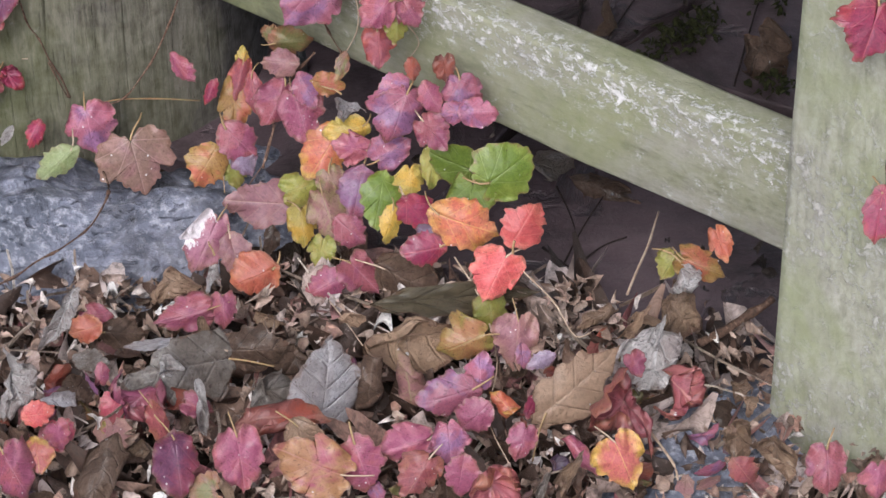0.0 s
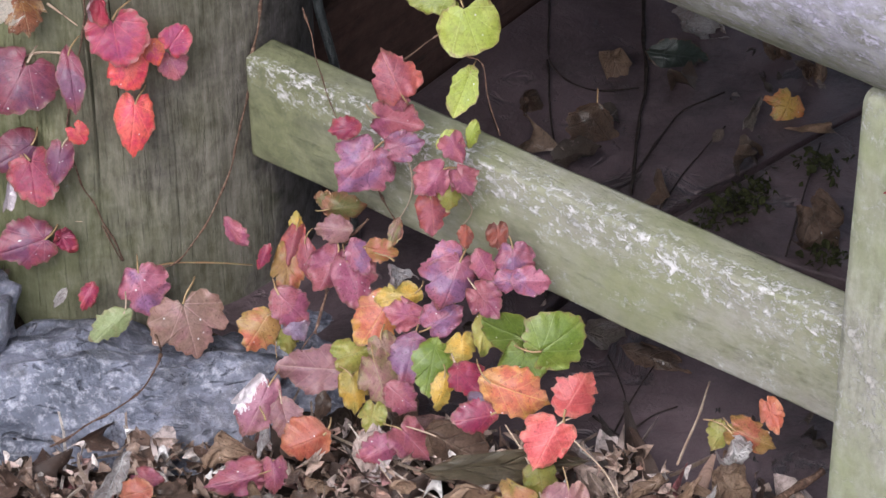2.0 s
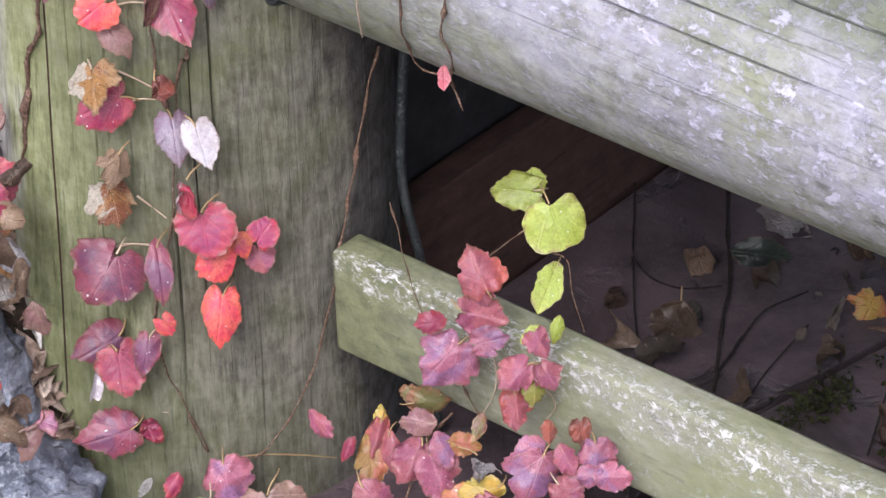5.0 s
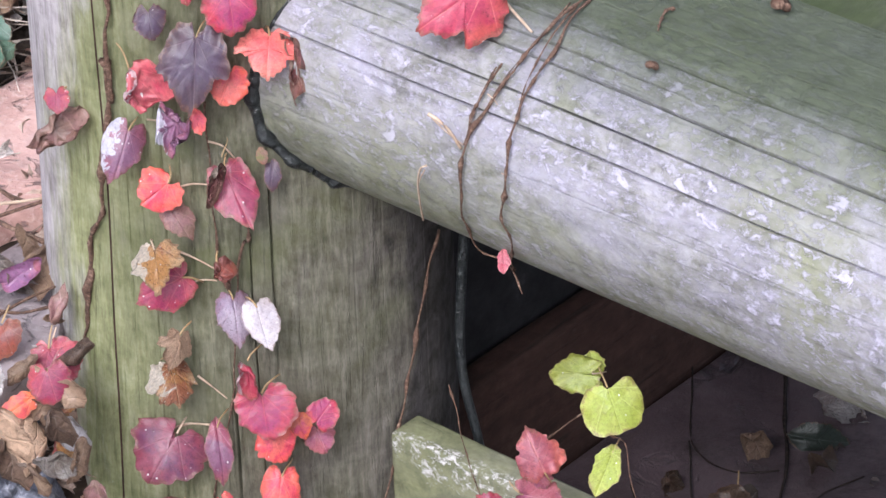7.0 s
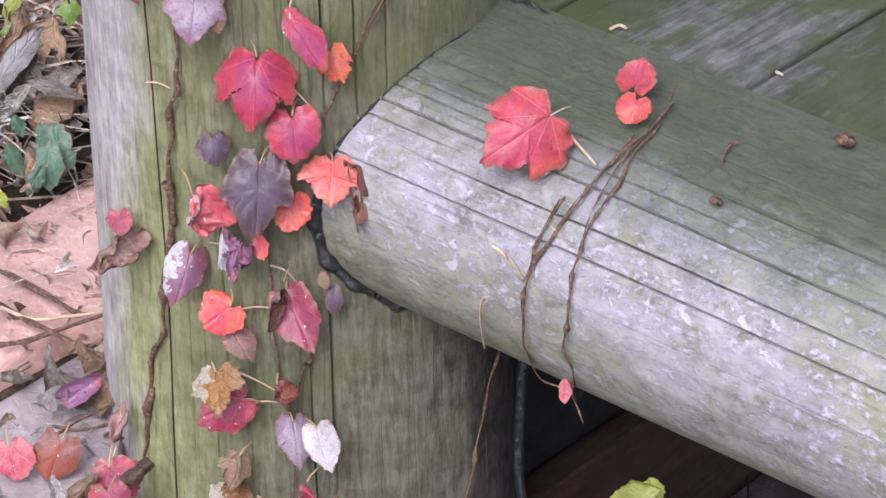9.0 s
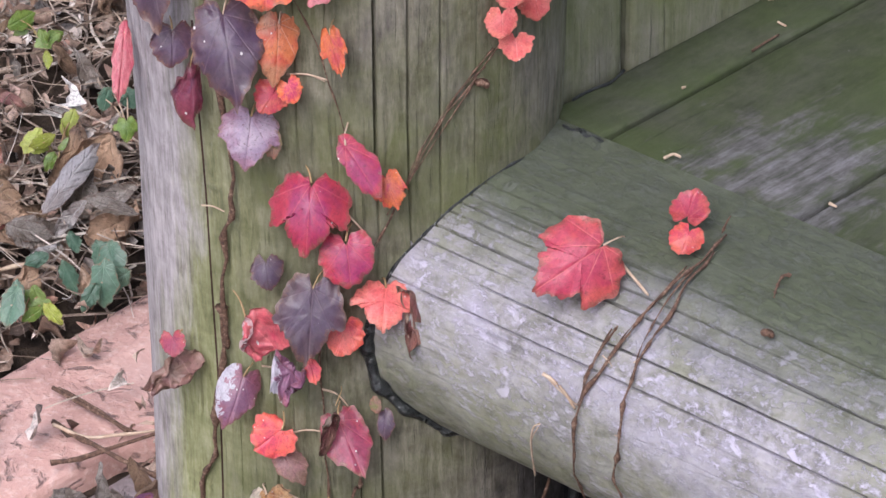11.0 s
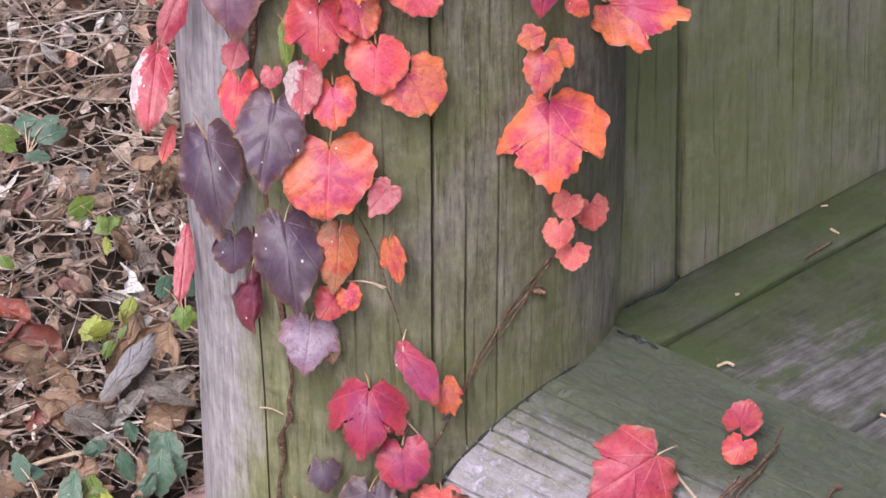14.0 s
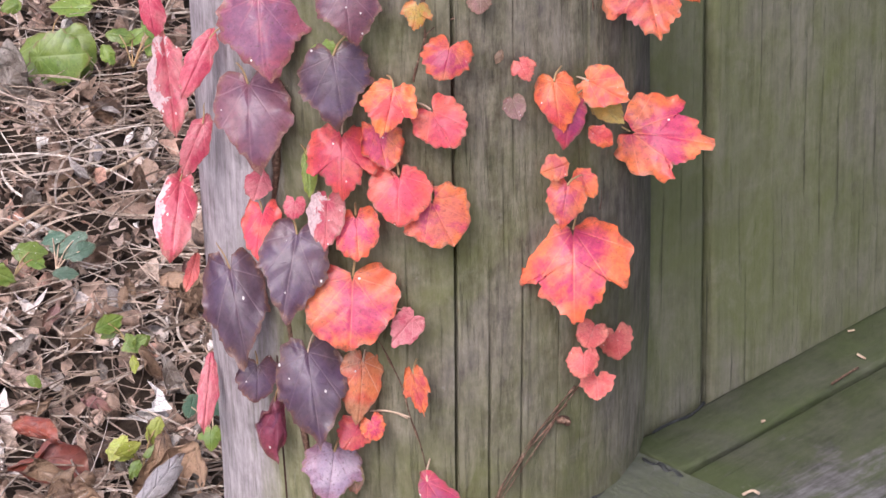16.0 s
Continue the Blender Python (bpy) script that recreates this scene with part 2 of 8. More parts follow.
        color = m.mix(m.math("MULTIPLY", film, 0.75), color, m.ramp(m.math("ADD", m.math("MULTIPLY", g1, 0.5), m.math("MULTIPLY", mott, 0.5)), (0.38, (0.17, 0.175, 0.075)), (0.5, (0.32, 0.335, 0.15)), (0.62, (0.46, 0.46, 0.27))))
    if silver:  # near-black beside the joint, below the log
        dark_patch = m.math("ADD", m.math("ADD", pos.outputs[0], pos.outputs[1]), m.math("MULTIPLY", m.math("SUBTRACT", patch, 0.5), 0.09))
        dark_patch = m.math("MULTIPLY", m.mask(dark_patch, 0.118, 0.138), m.mask(pos.outputs[2], 0.31, 0.27))
        color = m.mix(m.math("MULTIPLY", dark_patch, 0.75), color, m.mix(m.mask(mott, 0.4, 0.6), (0.020, 0.017, 0.018), (0.075, 0.066, 0.07)))
    if silver:  # a stain, and painted-in shade, darken the side towards the wall
        shade_stain = m.math("ADD", m.math("ADD", pos.outputs[0], pos.outputs[1]), m.math("MULTIPLY", m.math("SUBTRACT", g2, 0.5), 0.10))
        shade_stain = m.math("MULTIPLY", m.mask(shade_stain, 0.135, 0.172), m.mask(pos.outputs[2], 0.47, 0.53))
        color = m.mix(m.math("MULTIPLY", shade_stain, 0.65), color, m.ramp(m.math("ADD", m.math("MULTIPLY", g1, 0.6), m.math("MULTIPLY", mott, 0.4)), (0.4, (0.030, 0.026, 0.026)), (0.6, (0.11, 0.092, 0.092))))
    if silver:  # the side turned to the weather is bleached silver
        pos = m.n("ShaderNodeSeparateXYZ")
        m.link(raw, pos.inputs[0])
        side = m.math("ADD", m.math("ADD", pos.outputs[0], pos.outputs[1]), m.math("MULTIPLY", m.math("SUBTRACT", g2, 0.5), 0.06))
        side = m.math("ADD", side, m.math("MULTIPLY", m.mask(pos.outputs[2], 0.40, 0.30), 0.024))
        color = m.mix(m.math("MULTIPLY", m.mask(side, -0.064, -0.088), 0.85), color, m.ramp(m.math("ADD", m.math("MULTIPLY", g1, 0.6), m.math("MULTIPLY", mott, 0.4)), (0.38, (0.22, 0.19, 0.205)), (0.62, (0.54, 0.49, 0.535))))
    h = m.math("ADD", m.math("ADD", m.math("MULTIPLY", m.math("ADD", g1, grit), 0.5), m.math("MULTIPLY", mott, 0.7)), m.math("MULTIPLY", spots, 0.4))
    h = m.math("SUBTRACT", h, m.math("MULTIPLY", m.mask(streak, 0.58, 0.66), 0.6 * cracks))
    return m.done(color, 0.82, h, 0.75, 0.0016, 0.25)


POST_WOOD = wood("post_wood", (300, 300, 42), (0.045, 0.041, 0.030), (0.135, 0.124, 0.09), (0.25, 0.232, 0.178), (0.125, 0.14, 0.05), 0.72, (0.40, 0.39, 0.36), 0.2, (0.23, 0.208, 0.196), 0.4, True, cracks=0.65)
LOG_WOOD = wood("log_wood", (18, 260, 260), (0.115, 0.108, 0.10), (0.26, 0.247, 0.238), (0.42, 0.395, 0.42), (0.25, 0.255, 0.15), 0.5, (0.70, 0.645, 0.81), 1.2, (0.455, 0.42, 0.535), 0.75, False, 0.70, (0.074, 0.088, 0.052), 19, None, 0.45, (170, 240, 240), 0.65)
DECK_WOOD = wood("deck_wood", (240, 26, 240), (0.026, 0.029, 0.018), (0.052, 0.057, 0.036), (0.082, 0.086, 0.058), (0.052, 0.074, 0.022), 0.95, (0.28, 0.28, 0.27), 0.1, (0.115, 0.105, 0.11), 0.3, cracks=0.35, calm=0.3, worn=((0.226, 0.108, 0.426), 0.062))
WALL_WOOD = wood("wall_wood", (220, 220, 14), (0.085, 0.086, 0.058), (0.155, 0.155, 0.105), (0.215, 0.208, 0.158), (0.115, 0.137, 0.048), 0.85, (0.3, 0.3, 0.28), 0.05, (0.225, 0.20, 0.205), 0.4)
RAIL_WOOD = wood("rail_wood", (45, 180, 180), (0.15, 0.145, 0.105), (0.27, 0.26, 0.20), (0.37, 0.35, 0.30), (0.23, 0.24, 0.115), 0.7, (0.86, 0.82, 0.82), 1.05, (0.40, 0.36, 0.34), 0.45, False, 0.9, None, 38, 0.138, 0.25, (230, 280, 280))
UPRIGHT_WOOD = wood("upright_wood", (180, 180, 60), (0.21, 0.205, 0.155), (0.33, 0.32, 0.25), (0.46, 0.44, 0.37), (0.27, 0.295, 0.145), 0.65, (0.66, 0.62, 0.60), 0.9, (0.38, 0.345, 0.33), 0.5, False, 0.6, None, 22, None, 0.15, (230, 230, 170))
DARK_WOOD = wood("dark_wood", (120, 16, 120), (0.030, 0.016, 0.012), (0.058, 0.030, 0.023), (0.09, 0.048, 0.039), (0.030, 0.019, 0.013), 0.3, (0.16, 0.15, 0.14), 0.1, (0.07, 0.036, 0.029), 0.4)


def stone(name, dark, mid, light, vein, scale=14, gloss=0.62, vein_amount=0.5, grime=0.0):
    m = Nodes(name)
    raw = m.coords((1, 1, 1))
    a = m.noise(raw, scale, 7, 0.65, 0.6)
    b = m.noise(raw, scale * 9, 6, 0.7)
    color = m.ramp(a, (0.3, dark), (0.52, mid), (0.72, light))
    color = m.mix(m.math("MULTIPLY", m.mask(b, 0.5, 0.66), vein_amount), color, vein)
    c = m.noise(m.coords((1, 1, 3)), scale * 2.2, 5, 0.6, 1.4)
    color = m.mix(m.mask(c, 0.60, 0.66), color, m.mix(0.55, color, (0.03, 0.03, 0.035)))
    if grime:  # black mould and rotted crumbs
        g = m.noise(raw, scale * 0.9, 8, 0.78, 0.5)
        color = m.mix(m.math("MULTIPLY", m.mask(g, 0.50, 0.60), grime), color, (0.018, 0.014, 0.013))
    h = m.math("ADD", a, m.math("MULTIPLY", b, 0.4))
    h = m.math("SUBTRACT", h, m.math("MULTIPLY", m.mask(c, 0.58, 0.66), 0.5))
    return m.done(color, gloss, h, 0.8, 0.005, 0.45)


ROCK = stone("rock", (0.040, 0.045, 0.062), (0.165, 0.172, 0.222), (0.40, 0.40, 0.49), (0.66, 0.65, 0.72), 24, 0.40, 0.5, 0.55)
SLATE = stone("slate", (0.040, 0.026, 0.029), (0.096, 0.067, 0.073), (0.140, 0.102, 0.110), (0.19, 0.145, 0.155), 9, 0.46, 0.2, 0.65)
PINK_STONE = stone("pink_stone", (0.38, 0.215, 0.185), (0.54, 0.325, 0.28), (0.64, 0.42, 0.375), (0.70, 0.52, 0.48), 20, 0.8, 0.5)
MAUVE_STONE = stone("mauve_stone", (0.20, 0.16, 0.16), (0.30, 0.245, 0.25), (0.40, 0.34, 0.35), (0.48, 0.42, 0.42), 18, 0.75, 0.4)
soil = Nodes("soil")
at = soil.coords((1, 1, 1))
clods = soil.noise(at, 60, 8, 0.7, 0.5)
SOIL = soil.done(soil.ramp(clods, (0.3, (0.018, 0.013, 0.010)), (0.5, (0.055, 0.038, 0.028)), (0.7, (0.13, 0.092, 0.065))), 0.95, clods, 1.0, 0.012, 0.2)
tar = Nodes("tar")
lumps = tar.noise(tar.coords((1, 1, 1)), 300, 4, 0.7)
TAR = tar.done(tar.ramp(lumps, (0.45, (0.012, 0.014, 0.015)), (0.64, (0.05, 0.055, 0.055)), (0.72, (0.35, 0.36, 0.35))), 0.35, lumps, 0.8, 0.003, 0.5)

# near-black colour painted for the shade under the deck
void_black = Nodes("under_deck_void")
lumps = void_black.noise(void_black.coords((1, 1, 1)), 40, 6, 0.7)
VOID_BLACK = void_black.done(void_black.ramp(lumps, (0.4, (0.014, 0.013, 0.014)), (0.6, (0.032, 0.03, 0.032)), (0.75, (0.08, 0.078, 0.08))), 0.6, lumps, 0.5, 0.002, 0.4)

# ---- ground ----
def ground_height(x, y):
    """Level in front of the post and under the deck, a bank that rises to the left of the post."""
    lat, tow = (x + y) * S2, (x - y) * S2
    rise = smooth_step(0.135, 0.0, tow) * smooth_step(-0.015, -0.075, lat)
    far = min(math.hypot(x, y), 30.0)
    return -0.022 + 0.212 * rise + 0.008 * nz((x, y, 0), 9) * (1 + far) + 0.012 * smooth_step(0.18, 0.30, tow) * (1 - rise)


def spread(u):
    return 0.75 * u + 260 * u ** 9


bm = bmesh.new()
N = 150
grid = [[bm.verts.new((0, 0, 0)) for j in range(N + 1)] for i in range(N + 1)]
for i in range(N + 1):
    for j in range(N + 1):
        x, y = spread(2 * i / N - 1) + 0.05, spread(2 * j / N - 1)
        grid[i][j].co = (x, y, ground_height(x, y))
for i in range(N):
    for j in range(N):
        bm.faces.new((grid[i][j], grid[i + 1][j], grid[i + 1][j + 1], grid[i][j + 1]))
tagged(part("ground", bm, SOIL), "dark crumbly soil covered with autumn litter", "ground", kind="structure")

# ---- timber ----
PX, PY, PR = 0.0131, 0.0173, 0.1027


def post_place(out, ang, share):
    z = -0.06 + 1.36 * share
    taper = smooth_step(0.30, 0.0, z)
    k = smooth_step(-0.6, 0.4, math.cos(ang - math.pi / 4))  # the foot swells on one side
    out *= 1 - 0.05 * taper * k + 0.07 * taper * (1 - k) + 0.035 * smooth_step(0.40, 0.56, z)
    p = lt(0.0041 * taper * k, 0, 0)
    return (PX + p.x + out * math.cos(ang), PY + p.y + out * math.sin(ang), z)


post_cracks = []
for turn, low, high, w in ((-87.6, 0.05, 0.50, 0.95), (-69.4, 0.23, 0.33, 1.2), (-58.8, 0.45, 0.52, 1.0), (-53.4, 0.07, 0.19, 1.2), (-48.6, 0.44, 0.46, 1.0), (-51.0, 0.53, 0.58, 0.8), (-40.7, 0.20, 0.31, 1.2), (-38.8, 0.42, 1.30, 1.5), (-32.4, 0.04, 0.09, 0.7), (-30.3, 0.40, 0.54, 1.2), (-28.3, 0.17, 0.20, 0.8), (-26.3, 0.59, 0.61, 1.4), (-23.8, 0.61, 1.30, 0.7), (-21.6, 0.42, 0.57, 1.2), (-19.6, 0.02, 0.08, 0.7), (-17.6, 0.21, 0.27, 0.8), (-11.4, 0.44, 0.54, 0.7), (-1.8, 0.66, 0.69, 1.0), (0.2, 0.02, 0.06, 1.0)):
    post_cracks.append((radians(turn) % math.tau, (low + 0.06) / 1.36, (high + 0.06) / 1.36, w * 0.8, turn < -80))
hair = random.Random(8)
for k in range(16):
    lat, low = -0.075 + 0.012 * k + hair.uniform(-0.003, 0.003), hair.uniform(0.0, 0.42)
    ang = (-math.pi / 4 + math.asin(max(min((lat - 0.0215) / PR, 0.99), -0.99))) % math.tau
    if all(abs(ang - c[0]) > 0.035 for c in post_cracks):
        post_cracks.append((ang, (low + 0.06) / 1.36, (low + hair.uniform(0.12, 0.26)) / 1.36, 0.55, False))
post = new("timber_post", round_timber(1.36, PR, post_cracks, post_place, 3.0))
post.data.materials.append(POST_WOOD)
# second slot paints the shade inside the crack that the sun reaches
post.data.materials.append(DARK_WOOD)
tagged(post, "thick round timber post, greenish weathered and cracked", "post")

LY, LZ, LR = 0.02, 0.3555, 0.072


def log_place(out, ang, share):
    c, s = math.cos(ang), math.sin(ang)
    if c > 0 and s > 0:  # the side towards the deck is hewn flat
        out *= min(1 / max(c, s), 1.36)
    return (0.06 + 1.6 * share, min(LY + out * c, 0.0668), min(LZ + out * s, LZ + LR - 0.0005))


log_cracks = [(radians(a), f, l, w, False) for a, f, l, w in ((97, 0.02, 0.30, 0.7), (112, 0.03, 0.34, 1.3), (122, 0.02, 0.16, 0.8), (129, 0.02, 0.30, 1.0), (143, 0.05, 0.22, 0.8), (154, 0.02, 0.24, 1.1), (171, 0.12, 0.26, 0.5), (105, 0.02, 0.09, 0.9), (117, 0.02, 0.075, 0.9), (136, 0.02, 0.06, 0.7))]
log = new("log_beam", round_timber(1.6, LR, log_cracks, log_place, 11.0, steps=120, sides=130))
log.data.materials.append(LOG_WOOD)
tagged(log, "pale grey round log beam with lichen, butted against the post", "log")

# tarred joint between log and post
ring = []
for k in range(15):
    a = radians(166 + k * 6.2)
    y, z = LY + (LR + 0.0015) * math.cos(a), LZ + (LR + 0.0015) * math.sin(a)
    x = PX + math.sqrt(max(PR ** 2 - (y - PY) ** 2, 0)) + 0.001
    ring.append((x, y, z))
# a dark tube draws the gap and contact shadow along the upper contact
gap = []
for k in range(12):
    a = radians(166 - k * 9.3)
    y, z = LY + LR * math.cos(a), LZ + LR * math.sin(a)
    if k > 8:
        y, z = LY + 0.012 * (k - 8), LZ + LR - 0.001
    gap.append((PX + math.sqrt(max(PR ** 2 - (y - PY) ** 2, 0)) + 0.0004, y, z))
tagged(part("joint_gap", tube(gap, 0.0007, 6, 0.8, 2.0), TAR), "thin dark line for gap and contact shadow where the log meets the post", "sealant")
tagged(part("joint_sealant", tube(ring, 0.0030, 8, 0.5, 4.0), TAR), "black lumpy tar bead between log and post", "sealant")

tagged(part("joint_gap", tube(((0.1100, 0.0633, 0.4265), (0.1157, 0.0625, 0.4265), (0.1193, 0.0650, 0.4265), (0.1256, 0.0626, 0.4265), (0.1281, 0.0647, 0.4265), (0.1349, 0.0622, 0.4265)), 0.0011, 6, 0.9, 5.0), TAR), "ragged dark crack between log and deck", "crack")
tagged(part("joint_gap", tube(((0.0975, 0.0844, 0.4270), (0.0974, 0.0937, 0.4270), (0.0987, 0.1014, 0.4270), (0.1003, 0.1094, 0.4270), (0.0974, 0.1224, 0.4270)), 0.0008, 6, 0.9, 7.0), TAR), "ragged dark gap along the foot of the wall", "crack")
wall = tagged(new("wall_boards"), "upright greenish weathered boards behind the post", "wall", kind="structure")
wall.matrix_world = pose(0.101, 0.237, 0, 0, 0, -2.7) @ pose(-0.097, -0.237, 0)
for k, (y0, y1) in enumerate(((0.0755, 0.1260), (0.1305, 0.318), (0.321, 0.41), (0.413, 0.55), (0.553, 0.69), (0.693, 0.83), (0.833, 0.97))):
    part("board", board(0.072, 0.097 - 0.002 * (k == 0), y0, y1, 0.395, 1.5, 2, 0.003, 24, 0.0015, k * 3.1), WALL_WOOD, wall)
deck = tagged(new("deck"), "dark green weathered deck planks beside the log", "deck", kind="structure")
deck.matrix_world = pose(0.133, 0.07, 0, 0, 0, -2.3) @ pose(-0.137, -0.07, 0)
for k, (x0, x1) in enumerate(((0.0985, 0.1335), (0.137, 0.2495), (0.253, 0.3655), (0.369, 0.4815), (0.485, 0.5975), (0.601, 0.7135), (0.717, 0.83))):
    part("plank", board(x0, x1 + 0.0004, 0.0685 + 0.001 * (k % 2), 1.0, 0.402, 0.4262 - 0.0006 * (k % 3), 1, 0.0025, 24, 0.001, k * 2.3), DECK_WOOD, deck)
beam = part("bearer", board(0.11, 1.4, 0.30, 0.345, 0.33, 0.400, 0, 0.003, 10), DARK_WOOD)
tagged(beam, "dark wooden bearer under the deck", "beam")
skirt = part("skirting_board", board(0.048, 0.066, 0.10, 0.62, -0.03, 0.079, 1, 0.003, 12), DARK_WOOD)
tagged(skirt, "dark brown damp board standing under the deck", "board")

bm = board(0.118, 0.50, 0.0005, 0.0215, 0.0815, 0.1415, 0, 0.0022, 26, 0.001, 7.0)
tagged(part("rail", bm, RAIL_WOOD), "lichen-spotted pale wooden rail between post and upright", "rail")
bm = board(0.4835, 0.60, -0.031, 0.028, -0.012, 0.298, 2, 0.005, 16, 0.0014, 9.0)
for v in bm.verts:
    v.co.x += 0.052 * v.co.z
tagged(part("upright", bm, UPRIGHT_WOOD), "greenish weathered upright timber carrying the log", "post")

# added board, stands in for the dark void behind the brown one
void_board = part("skirting_board", board(0.030, 0.046, 0.10, 0.62, -0.03, 0.392, 1, 0.003, 12), VOID_BLACK)
tagged(void_board, "near-black board added for the shaded void under the deck", "board")
hose = [(0.121, 0.085, 0.30), (0.119, 0.064, 0.245), (0.1175, 0.058, 0.20), (0.118, 0.056, 0.15), (0.127, 0.059, 0.10), (0.124, 0.066, 0.05), (0.126, 0.07, -0.01)]
tagged(part("hose", tube(hose, 0.0030, 10), TAR), "glossy black hose hanging behind the rail", "hose")

# ---- stones ----
def boulder(size, seed, cuts=4, sharp=0.35):
    bm = bmesh.new()
    bmesh.ops.create_icosphere(bm, subdivisions=cuts + 1, radius=1)
    for v in bm.verts:
        p = v.co.copy()
        d = 1 + sharp * nz(p, 1.1, seed) + 0.18 * nz(p, 2.7, seed + 4) + 0.09 * nz(p, 6, seed + 8) + 0.05 * nz(p, 15, seed + 9) - 0.05 * abs(nz(p, 9, seed + 3))
        crack = abs(nz(p, 1.9, seed + 12))
        d -= 0.10 * smooth_step(0.07, 0.0, crack)
        v.co = Vector((p.x * size[0] * d, p.y * size[1] * d, p.z * size[2] * d))
    return bm


def rock(lat, tow, z, size, seed, turn=0.0, label="blue-grey rock with pale veins beside the post"):
    ob = part("rock", boulder(size, seed), ROCK)
    ob.matrix_world = Matrix.Translation(lt(lat, tow, z)) @ pose(0, 0, 0, 0, 0, 45 + turn)
    return tagged(ob, label, "rock", "rocks round the post")


rock(-0.005, 0.150, -0.030, (0.105, 0.050, 0.050), 2.0, 4)
rock(-0.116, 0.070, 0.050, (0.046, 0.040, 0.074), 6.5, 5)
rock(-0.150, 0.03, 0.110, (0.045, 0.050, 0.070), 31.0, 50)
rock(-0.085, 0.125, 0.010, (0.050, 0.045, 0.052), 37.0, 10)
rock(0.105, 0.120, -0.040, (0.060, 0.045, 0.036), 8.0, -10)
rock(0.300, 0.372, -0.016, (0.070, 0.045, 0.036), 13.0, 25, "blue-grey jagged rock at the foot of the upright")
rock(-0.20, 0.14, 0.00, (0.08, 0.08, 0.075), 21.0, 60)


def slab(parent, material, corners, top, thick, seed, uneven=0.003):
    """A split flagstone from its outline."""
    bm = bmesh.new()
    low = [bm.verts.new((x, y, top - thick)) for x, y in corners]
    f = bm.faces.new(low)
    up = bmesh.ops.extrude_face_region(bm, geom=[f])
    for v in up["geom"]:
        if isinstance(v, bmesh.types.BMVert):
            v.co.z = top
    bmesh.ops.recalc_face_normals(bm, faces=bm.faces[:])
    bmesh.ops.bevel(bm, geom=bm.edges[:], offset=0.004 if uneven > 0.002 else 0.0015, segments=2, profile=0.5, affect="EDGES")
    bmesh.ops.triangulate(bm, faces=bm.faces[:])
    bmesh.ops.subdivide_edges(bm, edges=bm.edges[:], cuts=3, use_grid_fill=True)
    for v in bm.verts:
        v.co += Vector((nz(v.co, 30, seed), nz(v.co, 30, seed + 3), (0.7 if uneven > 0.002 else 0.0) * nz(v.co, 25, seed + 6))) * uneven
    return part("slab", bm, material, parent, smooth=uneven > 0.002)


paving = tagged(new("flagstones"), "flat split flagstones on the bank beside the post", "paving", kind="structure")
slab(paving, PINK_STONE, ((-0.20, -0.40), (-0.112, -0.40), (-0.104, -0.04), (-0.06, 0.02), (-0.06, 0.30), (-0.20, 0.30)), 0.205, 0.03, 1)
slab(paving, MAUVE_STONE, ((-0.105, -0.40), (0.0, -0.40), (-0.012, -0.10), (-0.06, -0.035), (-0.097, -0.035)), 0.192, 0.03, 4)
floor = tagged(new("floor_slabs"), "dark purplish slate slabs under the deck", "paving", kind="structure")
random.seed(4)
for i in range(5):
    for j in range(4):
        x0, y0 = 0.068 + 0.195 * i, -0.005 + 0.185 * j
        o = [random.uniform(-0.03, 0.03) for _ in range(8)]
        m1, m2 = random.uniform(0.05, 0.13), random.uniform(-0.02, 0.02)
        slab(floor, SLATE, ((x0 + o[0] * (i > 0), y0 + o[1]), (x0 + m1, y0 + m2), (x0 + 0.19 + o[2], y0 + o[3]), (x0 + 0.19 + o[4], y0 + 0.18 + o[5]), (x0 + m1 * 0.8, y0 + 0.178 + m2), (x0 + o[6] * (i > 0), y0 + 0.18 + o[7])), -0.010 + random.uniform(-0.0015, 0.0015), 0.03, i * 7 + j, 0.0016)


